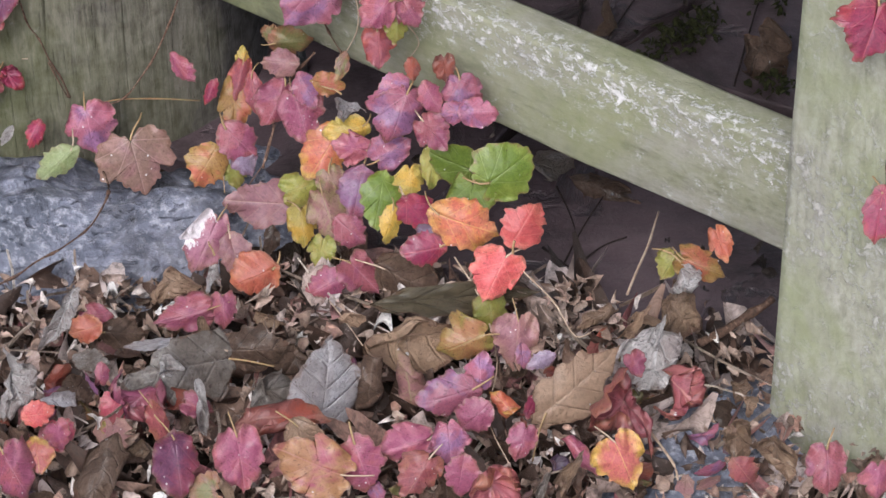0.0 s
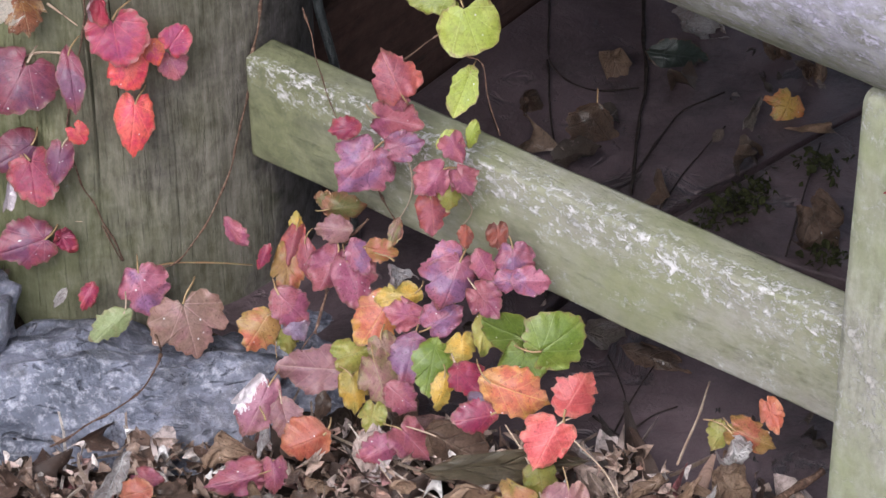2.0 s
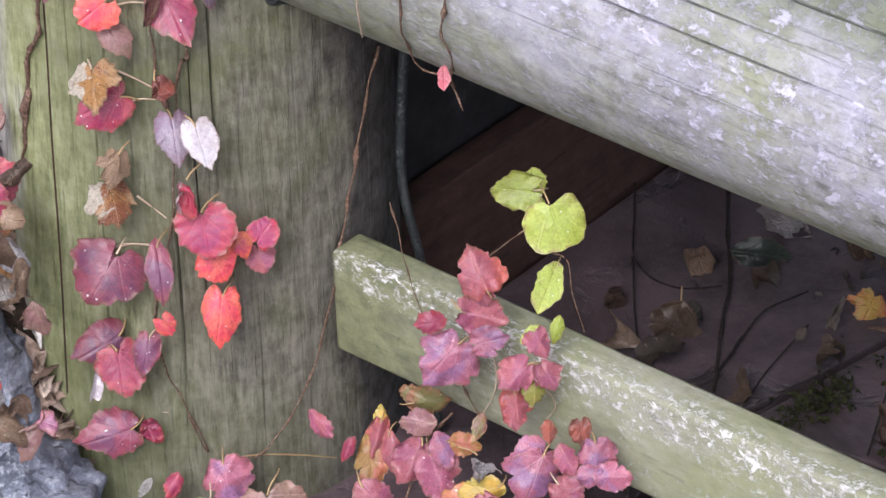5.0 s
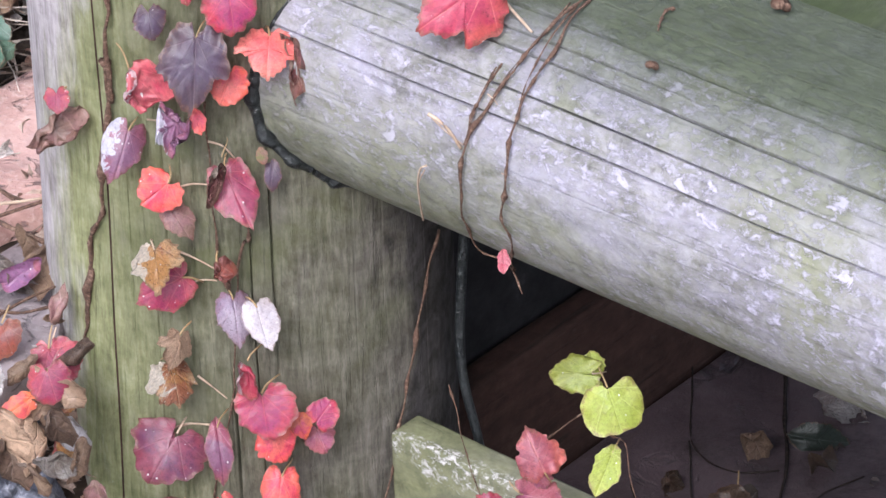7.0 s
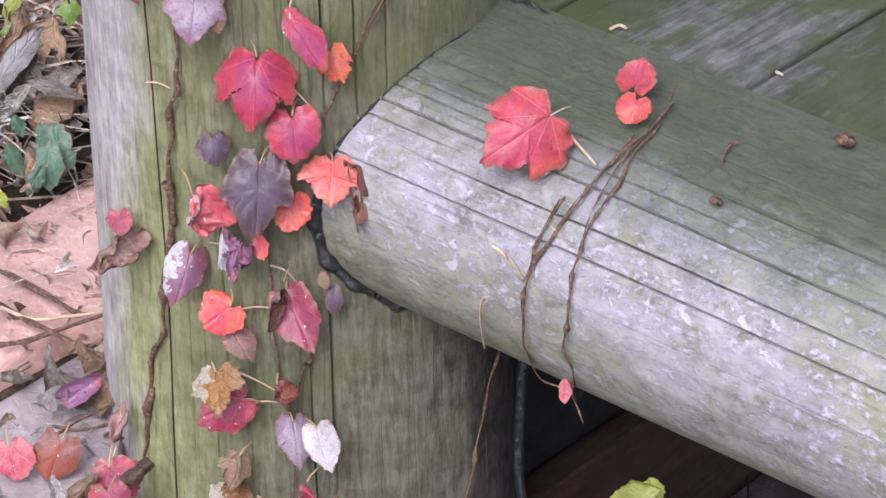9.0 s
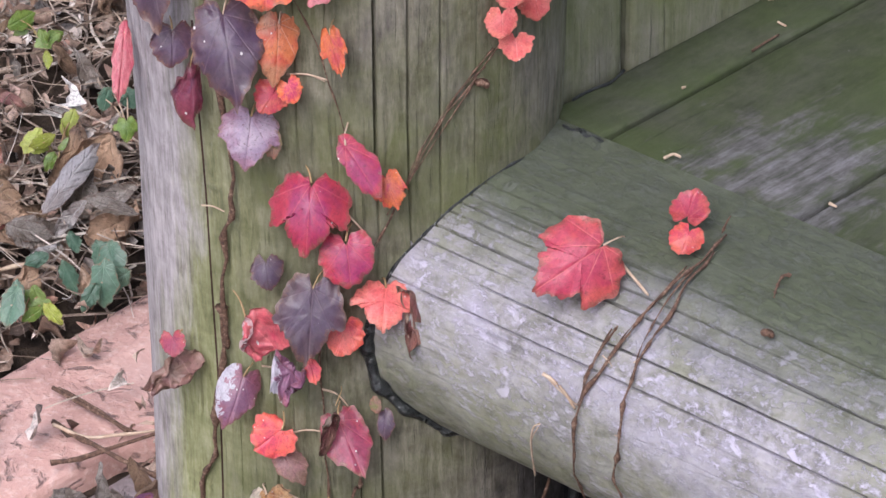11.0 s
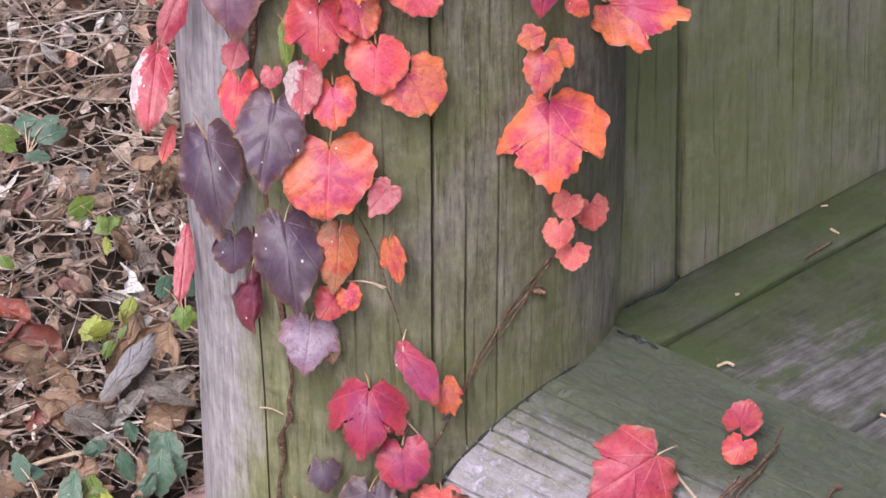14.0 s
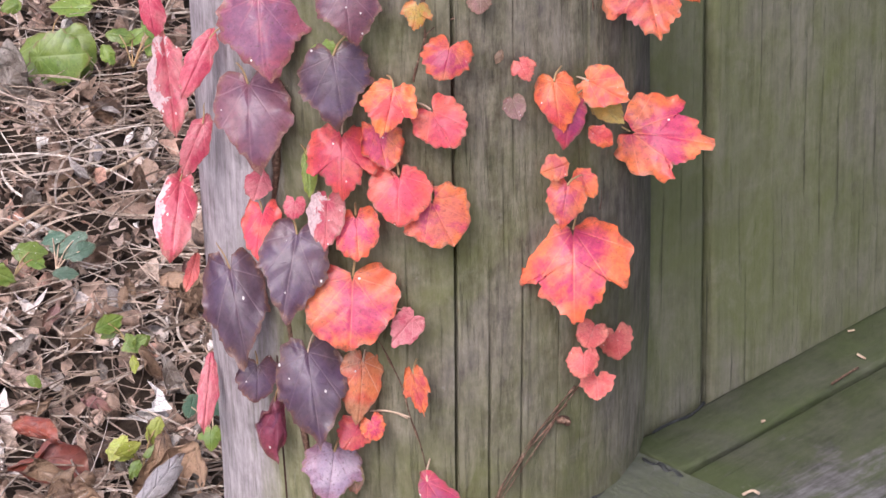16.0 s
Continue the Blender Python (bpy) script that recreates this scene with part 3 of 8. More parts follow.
# ---- leaves ----
def leaf_paint(name, heart_color, rim_color, gloss=0.42, mottle=0.5, glow=0.2, accent=None, glint_fray=0.2, bleached=None, net_amount=0.12, palm=True):
    """Autumn leaf: a darker heart, a lighter rim, branching veins, blotches and pinpricks of decay."""
    m = Nodes(name)
    uv = m.n("ShaderNodeUVMap")
    info = m.n("ShaderNodeObjectInfo")
    shift = m.n("ShaderNodeVectorMath")
    shift.operation = "ADD"
    m.link(uv.outputs[0], shift.inputs[0])
    m.link(m.math("MULTIPLY", info.outputs["Random"], 40.0), shift.inputs[1])
    at = shift.outputs[0]
    split = m.n("ShaderNodeSeparateXYZ")
    m.link(uv.outputs[0], split.inputs[0])
    across, along = m.math("ABSOLUTE", split.outputs[0]), split.outputs[1]
    dist = m.n("ShaderNodeVectorMath")
    dist.operation = "LENGTH"
    m.link(uv.outputs[0], dist.inputs[0])
    ring = m.n("ShaderNodeUVMap")
    ring.uv_map = "Ring"
    edge = m.n("ShaderNodeSeparateXYZ")
    m.link(ring.outputs[0], edge.inputs[0])
    blot = m.noise(at, 2.6, 6, 0.62, 0.8)
    rim = m.mask(m.math("ADD", dist.outputs["Value"], m.math("MULTIPLY", m.math("SUBTRACT", blot, 0.5), 1.2)), 0.24, 0.52)
    color = m.mix(rim, heart_color, rim_color)
    tone = m.noise(at, 1.7, 4, 0.6, 0.5)
    color = m.mix(m.math("MULTIPLY", m.mask(tone, 0.47, 0.58), mottle), color, accent or [v * 0.45 + 0.04 for v in rim_color])
    fine = m.noise(at, 17, 7, 0.75, 0.3)
    color = m.mix(m.mask(fine, 0.46, 0.70), color, m.mix(0.45, color, [v * 0.3 for v in heart_color]))
    color = m.mix(m.math("MULTIPLY", m.mask(fine, 0.48, 0.34), 0.3), color, [min(v * 1.15, 0.8) for v in rim_color])
    side = m.math("PINGPONG", m.math("SUBTRACT", m.math("MULTIPLY", along, 4.2), m.math("MULTIPLY", across, 3.4)), 0.5)
    vein = m.math("MAXIMUM", m.mask(across, 0.016, 0.004), m.math("MULTIPLY", m.mask(side, 0.06, 0.01), 0.3 if palm else 0.6))
    if palm:  # main veins spread like fingers from the stalk
        reach = m.math("ADD", along, 0.33)
        spoke = m.math("PINGPONG", m.math("ARCTAN2", across, reach), 0.325)
        far = m.math("SQRT", m.math("ADD", m.math("MULTIPLY", across, across), m.math("MULTIPLY", reach, reach)))
        vein = m.math("MAXIMUM", vein, m.mask(m.math("MULTIPLY", spoke, far), 0.013, 0.003))
    color = m.mix(m.math("MULTIPLY", m.math("MULTIPLY", vein, m.mask(tone, 0.30, 0.55)), 0.5), color, [min(v * 1.1 + 0.08, 0.85) for v in rim_color])
    net = m.n("ShaderNodeTexVoronoi", Scale=11.0)
    net.feature = "DISTANCE_TO_EDGE"
    m.link(at, net.inputs["Vector"])
    color = m.mix(m.math("MULTIPLY", m.mask(net.outputs["Distance"], 0.07, 0.01), net_amount), color, [v * 0.55 for v in heart_color])
    frayed = m.noise(at, 6.0, 6, 0.7, 0.9)
    brown = m.math("MULTIPLY", m.mask(m.math("ADD", edge.outputs[0], m.math("MULTIPLY", m.math("SUBTRACT", frayed, 0.5), 0.7)), 0.87 if glint_fray >= 0.25 else 0.93, 0.97 if glint_fray >= 0.25 else 1.0), 0.85)
    color = m.mix(brown, color, m.mix(0.7, color, m.ramp(fine, (0.40, (0.10, 0.045, 0.03)), (0.55, (0.24, 0.12, 0.075)), (0.68, (0.52, 0.36, 0.26)))))
    # pale flecks, wet glints put into the colour
    fleck = m.noise(at, 7, 5, 0.75, 1.2)
    color = m.mix(m.math("MULTIPLY", m.mask(fleck, 0.70, 0.73), 0.7), color, (0.74, 0.68, 0.68))
    pins = m.noise(at, 22, 3, 0.7)
    color = m.mix(m.math("MULTIPLY", m.mask(pins, 0.605, 0.65), 0.9 * mottle), color, (0.06, 0.025, 0.02))
    if bleached:  # one side of the blade has dried to a pale skin with a sharp border
        skin = m.math("ADD", m.math("ADD", m.math("MULTIPLY", split.outputs[0], 0.9), m.math("MULTIPLY", along, -0.25)), m.math("MULTIPLY", m.math("SUBTRACT", m.noise(at, 2.3, 5, 0.7, 1.0), 0.5), 1.5))
        color = m.mix(m.mask(skin, 0.20, 0.23), color, m.mix(m.mask(fine, 0.42, 0.66), bleached, [v * 0.62 for v in bleached]))
    # small white dots painted as sparkling highlights
    glint_dots = m.n("ShaderNodeTexVoronoi", Scale=9.0)
    glint_dots.inputs["Randomness"].default_value = 1.0
    m.link(at, glint_dots.inputs["Vector"])
    pick = m.n("ShaderNodeSeparateColor")
    m.link(glint_dots.outputs["Color"], pick.inputs[0])
    glint = m.math("MULTIPLY", m.mask(m.math("ADD", glint_dots.outputs["Distance"], m.math("MULTIPLY", fine, 0.10)), 0.20, 0.165), m.mask(pick.outputs[0], 1.0 - 0.4 * glint_fray, 1.02 - 0.4 * glint_fray))
    color = m.mix(m.math("MULTIPLY", glint, 0.9), color, (0.80, 0.75, 0.74))
    hue = m.n("ShaderNodeHueSaturation")
    m.link(color, hue.inputs["Color"])
    m.link(m.math("ADD", m.math("MULTIPLY", info.outputs["Random"], 0.36), 0.72 if palm else 0.74), hue.inputs["Value"])
    h = m.math("SUBTRACT", m.math("MULTIPLY", fine, 0.6), m.math("MULTIPLY", vein, 0.3))
    dry = glow <= 0.1
    if dry:  # shrunken skin between the veins
        wrinkle = m.noise(at, 6.5, 6, 0.7, 1.6)
        h = m.math("ADD", h, m.math("MULTIPLY", m.math("ABSOLUTE", m.math("SUBTRACT", wrinkle, 0.5)), 3.0))
        h = m.math("SUBTRACT", h, m.math("MULTIPLY", m.mask(side, 0.10, 0.0), 0.6))
    m.done(hue.outputs[0], gloss, h, 0.9 if dry else 0.45, 0.0022 if dry else 0.0012, 0.35)
    m.bsdf.inputs["Coat Weight"].default_value = 0.22
    m.bsdf.inputs["Coat Roughness"].default_value = 0.22
    through_light = m.n("ShaderNodeBsdfTranslucent")
    m.link(hue.outputs[0], through_light.inputs[0])
    both = m.n("ShaderNodeMixShader")
    both.inputs[0].default_value = glow
    m.link(m.bsdf.outputs[0], both.inputs[1])
    m.link(through_light.outputs[0], both.inputs[2])
    m.link(both.outputs[0], m.t.nodes["Material Output"].inputs[0])
    return m.mat


PAINT = {
    "redor": leaf_paint("red_orange_leaf", (0.50, 0.04, 0.12), (0.80, 0.15, 0.065), 0.42, 0.45, 0.2, (0.78, 0.27, 0.06)),
    "orange": leaf_paint("orange_leaf", (0.58, 0.06, 0.07), (0.80, 0.17, 0.05), 0.45, 0.55, 0.2, (0.78, 0.22, 0.05)),
    "salmon": leaf_paint("salmon_leaf", (0.68, 0.11, 0.11), (0.78, 0.22, 0.17), 0.5, 0.4, 0.2, (0.62, 0.13, 0.14), 0.2, None, 0.1, False),
    "red": leaf_paint("scarlet_leaf", (0.60, 0.05, 0.10), (0.76, 0.10, 0.085), 0.4, 0.45, 0.2, (0.76, 0.20, 0.10)),
    "crimson": leaf_paint("crimson_leaf", (0.34, 0.042, 0.105), (0.48, 0.07, 0.09), 0.34, 0.5, 0.2, (0.27, 0.08, 0.13), 0.5, None, 0.25),
    "pink": leaf_paint("pink_leaf", (0.48, 0.05, 0.10), (0.60, 0.14, 0.17), 0.35, 0.4, 0.2, (0.60, 0.26, 0.26)),
    "mauve": leaf_paint("mauve_leaf", (0.29, 0.135, 0.26), (0.37, 0.135, 0.20), 0.33, 0.7, 0.2, (0.44, 0.12, 0.15), 0.2, None, 0.2),
    "purple": leaf_paint("purple_leaf", (0.105, 0.064, 0.115), (0.125, 0.064, 0.09), 0.32, 0.35, 0.2, (0.12, 0.09, 0.085), 0.35, None, 0.1),
    "lilac": leaf_paint("lilac_leaf", (0.30, 0.22, 0.31), (0.26, 0.14, 0.20), 0.28, 0.6, 0.2, (0.44, 0.36, 0.42)),
    "yelgreen": leaf_paint("yellow_green_leaf", (0.33, 0.39, 0.06), (0.42, 0.45, 0.09), 0.45, 0.4, 0.2, (0.26, 0.24, 0.06)),
    "green": leaf_paint("green_leaf", (0.13, 0.22, 0.04), (0.19, 0.28, 0.06), 0.4, 0.4, 0.2, (0.24, 0.30, 0.06)),
    "teal": leaf_paint("blue_green_leaf", (0.085, 0.17, 0.115), (0.12, 0.21, 0.14), 0.5, 0.3),
    "yellow": leaf_paint("yellow_leaf", (0.50, 0.30, 0.05), (0.52, 0.18, 0.06), 0.45, 0.7, 0.2, (0.30, 0.30, 0.07)),
    "olive": leaf_paint("olive_leaf", (0.17, 0.16, 0.06), (0.30, 0.13, 0.07), 0.45, 0.7, 0.2, (0.24, 0.11, 0.11)),
    "rust": leaf_paint("rust_leaf", (0.32, 0.07, 0.045), (0.27, 0.10, 0.065), 0.5, 0.7, 0.2, (0.20, 0.08, 0.08)),
    "brown": leaf_paint("brown_leaf", (0.11, 0.064, 0.042), (0.18, 0.112, 0.075), 0.55, 0.7, 0.1, (0.25, 0.16, 0.115), 0.2, None, 0.3, False),
    "tan": leaf_paint("tan_leaf", (0.44, 0.29, 0.19), (0.34, 0.21, 0.14), 0.55, 0.6, 0.1, (0.20, 0.12, 0.085), 0.2, None, 0.3, False),
    "grey": leaf_paint("grey_leaf", (0.22, 0.175, 0.145), (0.36, 0.31, 0.275), 0.5, 0.6, 0.1, (0.50, 0.45, 0.42), 0.2, None, 0.3, False),
    "white": leaf_paint("pale_leaf", (0.66, 0.60, 0.58), (0.80, 0.74, 0.72), 0.45, 0.6, 0.1, (0.30, 0.21, 0.19), 0.2, None, 0.3, False),
    "motley": leaf_paint("motley_leaf", (0.42, 0.14, 0.20), (0.52, 0.24, 0.11), 0.36, 0.9, 0.2, (0.32, 0.30, 0.08), 0.3, None, 0.08, False),
    "pastel": leaf_paint("pastel_mauve_leaf", (0.34, 0.145, 0.235), (0.46, 0.17, 0.20), 0.32, 0.6, 0.2, (0.46, 0.24, 0.22), 0.4, None, 0.08, False),
    "lime": leaf_paint("lime_leaf", (0.13, 0.19, 0.028), (0.20, 0.25, 0.045), 0.4, 0.4, 0.2, (0.15, 0.20, 0.04), 0.2, None, 0.12),
    "beige": leaf_paint("beige_leaf", (0.60, 0.40, 0.275), (0.54, 0.35, 0.235), 0.5, 0.3, 0.1, (0.46, 0.29, 0.20), 0.1, None, 0.05, False),
    "silver": leaf_paint("silver_leaf", (0.66, 0.62, 0.65), (0.56, 0.50, 0.50), 0.4, 0.6, 0.1, (0.36, 0.29, 0.27), 0.2, None, 0.25, False),
    "plum": leaf_paint("plum_leaf", (0.19, 0.065, 0.13), (0.27, 0.075, 0.11), 0.3, 0.5, 0.2, (0.40, 0.07, 0.10), 0.7, None, 0.15),
    "gold": leaf_paint("golden_dry_leaf", (0.62, 0.30, 0.10), (0.66, 0.42, 0.24), 0.3, 0.8, 0.1, (0.34, 0.09, 0.06), 1.0, (0.80, 0.68, 0.55)),
    "pied": leaf_paint("pied_lilac_leaf", (0.24, 0.11, 0.19), (0.30, 0.10, 0.15), 0.3, 0.5, 0.2, (0.40, 0.22, 0.28), 0.8, (0.58, 0.54, 0.62)),
    "piedpink": leaf_paint("pied_pink_leaf", (0.50, 0.05, 0.10), (0.62, 0.13, 0.15), 0.32, 0.4, 0.2, (0.62, 0.28, 0.26), 0.9, (0.70, 0.50, 0.52)),
    "piedbrown": leaf_paint("pied_brown_leaf", (0.30, 0.10, 0.10), (0.26, 0.12, 0.09), 0.35, 0.6, 0.1, (0.44, 0.28, 0.20), 0.9, (0.56, 0.42, 0.34)),
    "magenta": leaf_paint("magenta_leaf", (0.36, 0.032, 0.13), (0.56, 0.055, 0.085), 0.4, 0.5, 0.2, (0.50, 0.055, 0.11), 0.25, None, 0.1),
    "redmag": leaf_paint("red_and_magenta_leaf", (0.52, 0.05, 0.11), (0.64, 0.11, 0.10), 0.45, 0.5, 0.2, (0.44, 0.06, 0.11), 0.25, None, 0.15),
    "plumdark": leaf_paint("dark_plum_leaf", (0.15, 0.07, 0.115), (0.20, 0.075, 0.105), 0.32, 0.4, 0.2, (0.24, 0.09, 0.10), 0.5, None, 0.1),
    "umber": leaf_paint("umber_and_mauve_leaf", (0.17, 0.085, 0.085), (0.27, 0.12, 0.14), 0.32, 0.6, 0.2, (0.33, 0.20, 0.16), 0.7, None, 0.1),
    "rustred": leaf_paint("rust_red_leaf", (0.50, 0.085, 0.045), (0.44, 0.20, 0.11), 0.42, 0.7, 0.2, (0.56, 0.17, 0.05), 0.2, None, 0.1),
    "whitish": leaf_paint("bleached_lilac_leaf", (0.62, 0.56, 0.62), (0.58, 0.50, 0.50), 0.4, 0.4, 0.15, (0.44, 0.34, 0.34), 0.2, None, 0.1, False),
    "darkgreen": leaf_paint("dark_green_leaf", (0.035, 0.05, 0.038), (0.05, 0.065, 0.05), 0.5, 0.4, 0.1, (0.03, 0.035, 0.03), 0.0, None, 0.1, False),
    "rose": leaf_paint("rose_leaf", (0.32, 0.085, 0.15), (0.39, 0.135, 0.18), 0.36, 0.6, 0.2, (0.42, 0.12, 0.12), 0.3, None, 0.06, False),
    "oldrose": leaf_paint("old_rose_leaf", (0.34, 0.155, 0.165), (0.36, 0.20, 0.16), 0.42, 0.5, 0.2, (0.28, 0.13, 0.17), 0.2, None, 0.06, False),
    "goldy": leaf_paint("gold_yellow_leaf", (0.55, 0.33, 0.06), (0.46, 0.33, 0.08), 0.45, 0.6, 0.2, (0.30, 0.27, 0.07), 0.1, None, 0.06, False),
    "sunset": leaf_paint("yellow_and_red_leaf", (0.60, 0.15, 0.09), (0.60, 0.36, 0.08), 0.42, 0.6, 0.2, (0.52, 0.20, 0.13), 0.2, None, 0.06, False),
    "amber": leaf_paint("amber_leaf", (0.46, 0.13, 0.08), (0.40, 0.21, 0.07), 0.45, 0.7, 0.2, (0.30, 0.22, 0.06), 0.2, None, 0.06, False),
    "limey": leaf_paint("olive_green_leaf", (0.30, 0.28, 0.06), (0.24, 0.26, 0.06), 0.45, 0.5, 0.2, (0.36, 0.25, 0.08), 0.1, None, 0.06, False),
    "dullgreen": leaf_paint("dull_green_and_pink_leaf", (0.34, 0.20, 0.16), (0.27, 0.24, 0.09), 0.45, 0.7, 0.2, (0.34, 0.14, 0.16), 0.2, None, 0.06, False),
    "emberleaf": leaf_paint("brick_red_leaf", (0.46, 0.11, 0.07), (0.52, 0.19, 0.09), 0.45, 0.6, 0.2, (0.34, 0.12, 0.08), 0.2, None, 0.06, False),
    "emberred": leaf_paint("brick_and_mauve_leaf", (0.40, 0.10, 0.13), (0.52, 0.13, 0.10), 0.4, 0.6, 0.2, (0.34, 0.12, 0.16), 0.2, None, 0.06, False),
    "emberrose": leaf_paint("rose_and_rust_leaf", (0.38, 0.10, 0.11), (0.40, 0.15, 0.10), 0.42, 0.6, 0.2, (0.30, 0.09, 0.12), 0.2, None, 0.06, False),
    "goldrose": leaf_paint("olive_and_orange_leaf", (0.48, 0.21, 0.10), (0.36, 0.29, 0.08), 0.42, 0.7, 0.2, (0.44, 0.24, 0.10), 0.1, None, 0.06, False),
    "goldpink": leaf_paint("yellow_and_pink_leaf", (0.50, 0.13, 0.12), (0.54, 0.34, 0.08), 0.42, 0.5, 0.2, (0.52, 0.14, 0.14), 0.2, None, 0.06, False),
    "rosegold": leaf_paint("rose_and_yellow_leaf", (0.40, 0.10, 0.14), (0.44, 0.17, 0.13), 0.42, 0.6, 0.2, (0.46, 0.30, 0.10), 0.2, None, 0.06, False),
    "piedrose": leaf_paint("pied_rose_leaf", (0.34, 0.13, 0.19), (0.38, 0.17, 0.18), 0.4, 0.5, 0.2, (0.32, 0.20, 0.14), 0.3, (0.74, 0.66, 0.68), 0.06, False),
    "palegreen": leaf_paint("pale_green_leaf", (0.29, 0.34, 0.15), (0.34, 0.37, 0.20), 0.45, 0.4, 0.2, (0.30, 0.24, 0.12), 0.1, None, 0.06, False),
    "oliveblade": leaf_paint("olive_brown_leaf", (0.145, 0.112, 0.065), (0.18, 0.14, 0.085), 0.5, 0.4, 0.1, (0.12, 0.095, 0.05), 0.1, None, 0.06, False),
    "dusty": leaf_paint("dusty_pink_leaf", (0.27, 0.135, 0.135), (0.34, 0.19, 0.16), 0.45, 0.6, 0.2, (0.22, 0.15, 0.10)),
}
WORDS = {"darkgreen": "dark green", "magenta": "magenta", "redmag": "red and magenta", "plumdark": "dark plum", "umber": "umber and mauve", "rustred": "rust red", "whitish": "bleached lilac", "rose": "rose red", "oldrose": "old rose", "goldy": "golden yellow", "sunset": "yellow and red", "amber": "amber", "limey": "olive green", "dullgreen": "dull green and pink", "emberleaf": "brick red", "emberred": "brick red and mauve", "emberrose": "rose and rust", "goldrose": "olive and orange", "goldpink": "yellow and pink", "rosegold": "rose and yellow", "piedrose": "pied rose and white", "palegreen": "pale green", "oliveblade": "long olive-brown", "teal": "blue-green", "plum": "plum", "pastel": "pastel mauve", "lime": "lime green", "beige": "smooth beige", "silver": "silvery dry", "motley": "red and green", "gold": "golden dry", "pied": "pied lilac", "piedpink": "pied pink", "piedbrown": "pied brown", "lilac": "lilac", "yelgreen": "yellow-green", "redor": "red and orange", "salmon": "salmon pink", "crimson": "dusky crimson", "mauve": "mauve", "rust": "rust-coloured", "dusty": "dusty pink", "yellow": "yellow", "olive": "olive", "green": "green", "white": "bleached pale", "tan": "dry tan", "grey": "dry grey", "brown": "dry brown", "pink": "bright pink", "orange": "orange", "red": "scarlet", "purple": "purple"}

bark = Nodes("bark")
rind = bark.noise(bark.coords((1, 1, 1)), 420, 5, 0.7)
BARK = bark.done(bark.ramp(rind, (0.35, (0.055, 0.032, 0.024)), (0.55, (0.14, 0.08, 0.055)), (0.7, (0.32, 0.22, 0.165))), 0.8, rind, 0.8, 0.001, 0.3)
root = Nodes("root")
rind = root.noise(root.coords((1, 1, 1)), 300, 4, 0.7)
ROOT = root.done(root.ramp(rind, (0.35, (0.012, 0.009, 0.008)), (0.7, (0.05, 0.035, 0.03))), 0.8, rind, 0.8, 0.001, 0.2)
moss = Nodes("moss")
tufts = moss.noise(moss.coords((1, 1, 1)), 240, 6, 0.75)
MOSS = moss.done(moss.ramp(tufts, (0.35, (0.016, 0.018, 0.008)), (0.6, (0.055, 0.058, 0.022)), (0.75, (0.11, 0.11, 0.045))), 0.95, tufts, 1.0, 0.003, 0.15)
stalk = Nodes("stalk")
rind = stalk.noise(stalk.coords((1, 1, 1)), 160, 3, 0.6)
STALK = stalk.done(stalk.ramp(rind, (0.3, (0.36, 0.24, 0.17)), (0.7, (0.56, 0.44, 0.33))), 0.5)
green_stalk = Nodes("green_stalk")
rind = green_stalk.noise(green_stalk.coords((1, 1, 1)), 90, 3, 0.6)
GREENSTEM = green_stalk.done(green_stalk.ramp(rind, (0.35, (0.34, 0.16, 0.09)), (0.65, (0.36, 0.30, 0.14))), 0.5)

# half outlines of a blade one unit long, from the notch at the stalk to the tip
OUTLINE = {
    "ivy": ((0, -0.33), (0.10, -0.46), (0.26, -0.48), (0.40, -0.37), (0.47, -0.20), (0.56, -0.02), (0.55, 0.08), (0.42, 0.10), (0.34, 0.14), (0.30, 0.27), (0.20, 0.38), (0.09, 0.46), (0, 0.56)),
    "heart": ((0, -0.27), (0.11, -0.45), (0.27, -0.48), (0.40, -0.36), (0.47, -0.18), (0.46, 0.02), (0.39, 0.19), (0.28, 0.33), (0.14, 0.43), (0, 0.50)),
    "oval": ((0, -0.50), (0.10, -0.43), (0.21, -0.28), (0.27, -0.10), (0.28, 0.08), (0.23, 0.25), (0.14, 0.40), (0, 0.54)),
}
OUTLINE["maple"] = ((0, -0.28), (0.11, -0.42), (0.28, -0.45), (0.44, -0.36), (0.53, -0.20), (0.55, -0.02), (0.56, 0.14), (0.50, 0.20), (0.40, 0.15), (0.34, 0.17), (0.31, 0.28), (0.22, 0.36), (0.12, 0.43), (0, 0.55))
OUTLINE["shield"] = ((0, -0.32), (0.10, -0.46), (0.23, -0.48), (0.36, -0.38), (0.43, -0.20), (0.44, -0.04), (0.46, 0.06), (0.38, 0.12), (0.32, 0.20), (0.23, 0.33), (0.11, 0.45), (0, 0.58))
OUTLINE["strip"] = ((0, -0.54), (0.07, -0.46), (0.16, -0.28), (0.21, -0.08), (0.21, 0.10), (0.16, 0.28), (0.08, 0.44), (0, 0.58))
OUTLINE["beech"] = ((0, -0.50), (0.08, -0.45), (0.20, -0.30), (0.26, -0.12), (0.25, 0.06), (0.19, 0.22), (0.11, 0.37), (0, 0.58))
OUTLINE["drop"] = ((0, -0.36), (0.08, -0.47), (0.20, -0.48), (0.31, -0.38), (0.37, -0.20), (0.37, 0.0), (0.31, 0.18), (0.20, 0.33), (0.10, 0.44), (0, 0.56))
OUTLINE["curl"] = ((0, -0.48), (0.12, -0.42), (0.28, -0.30), (0.38, -0.10), (0.40, 0.08), (0.32, 0.24), (0.18, 0.38), (0, 0.56))
OUTLINE["round"] = ((0, -0.30), (0.12, -0.37), (0.32, -0.36), (0.48, -0.22), (0.54, 0.0), (0.46, 0.20), (0.28, 0.33), (0, 0.37))
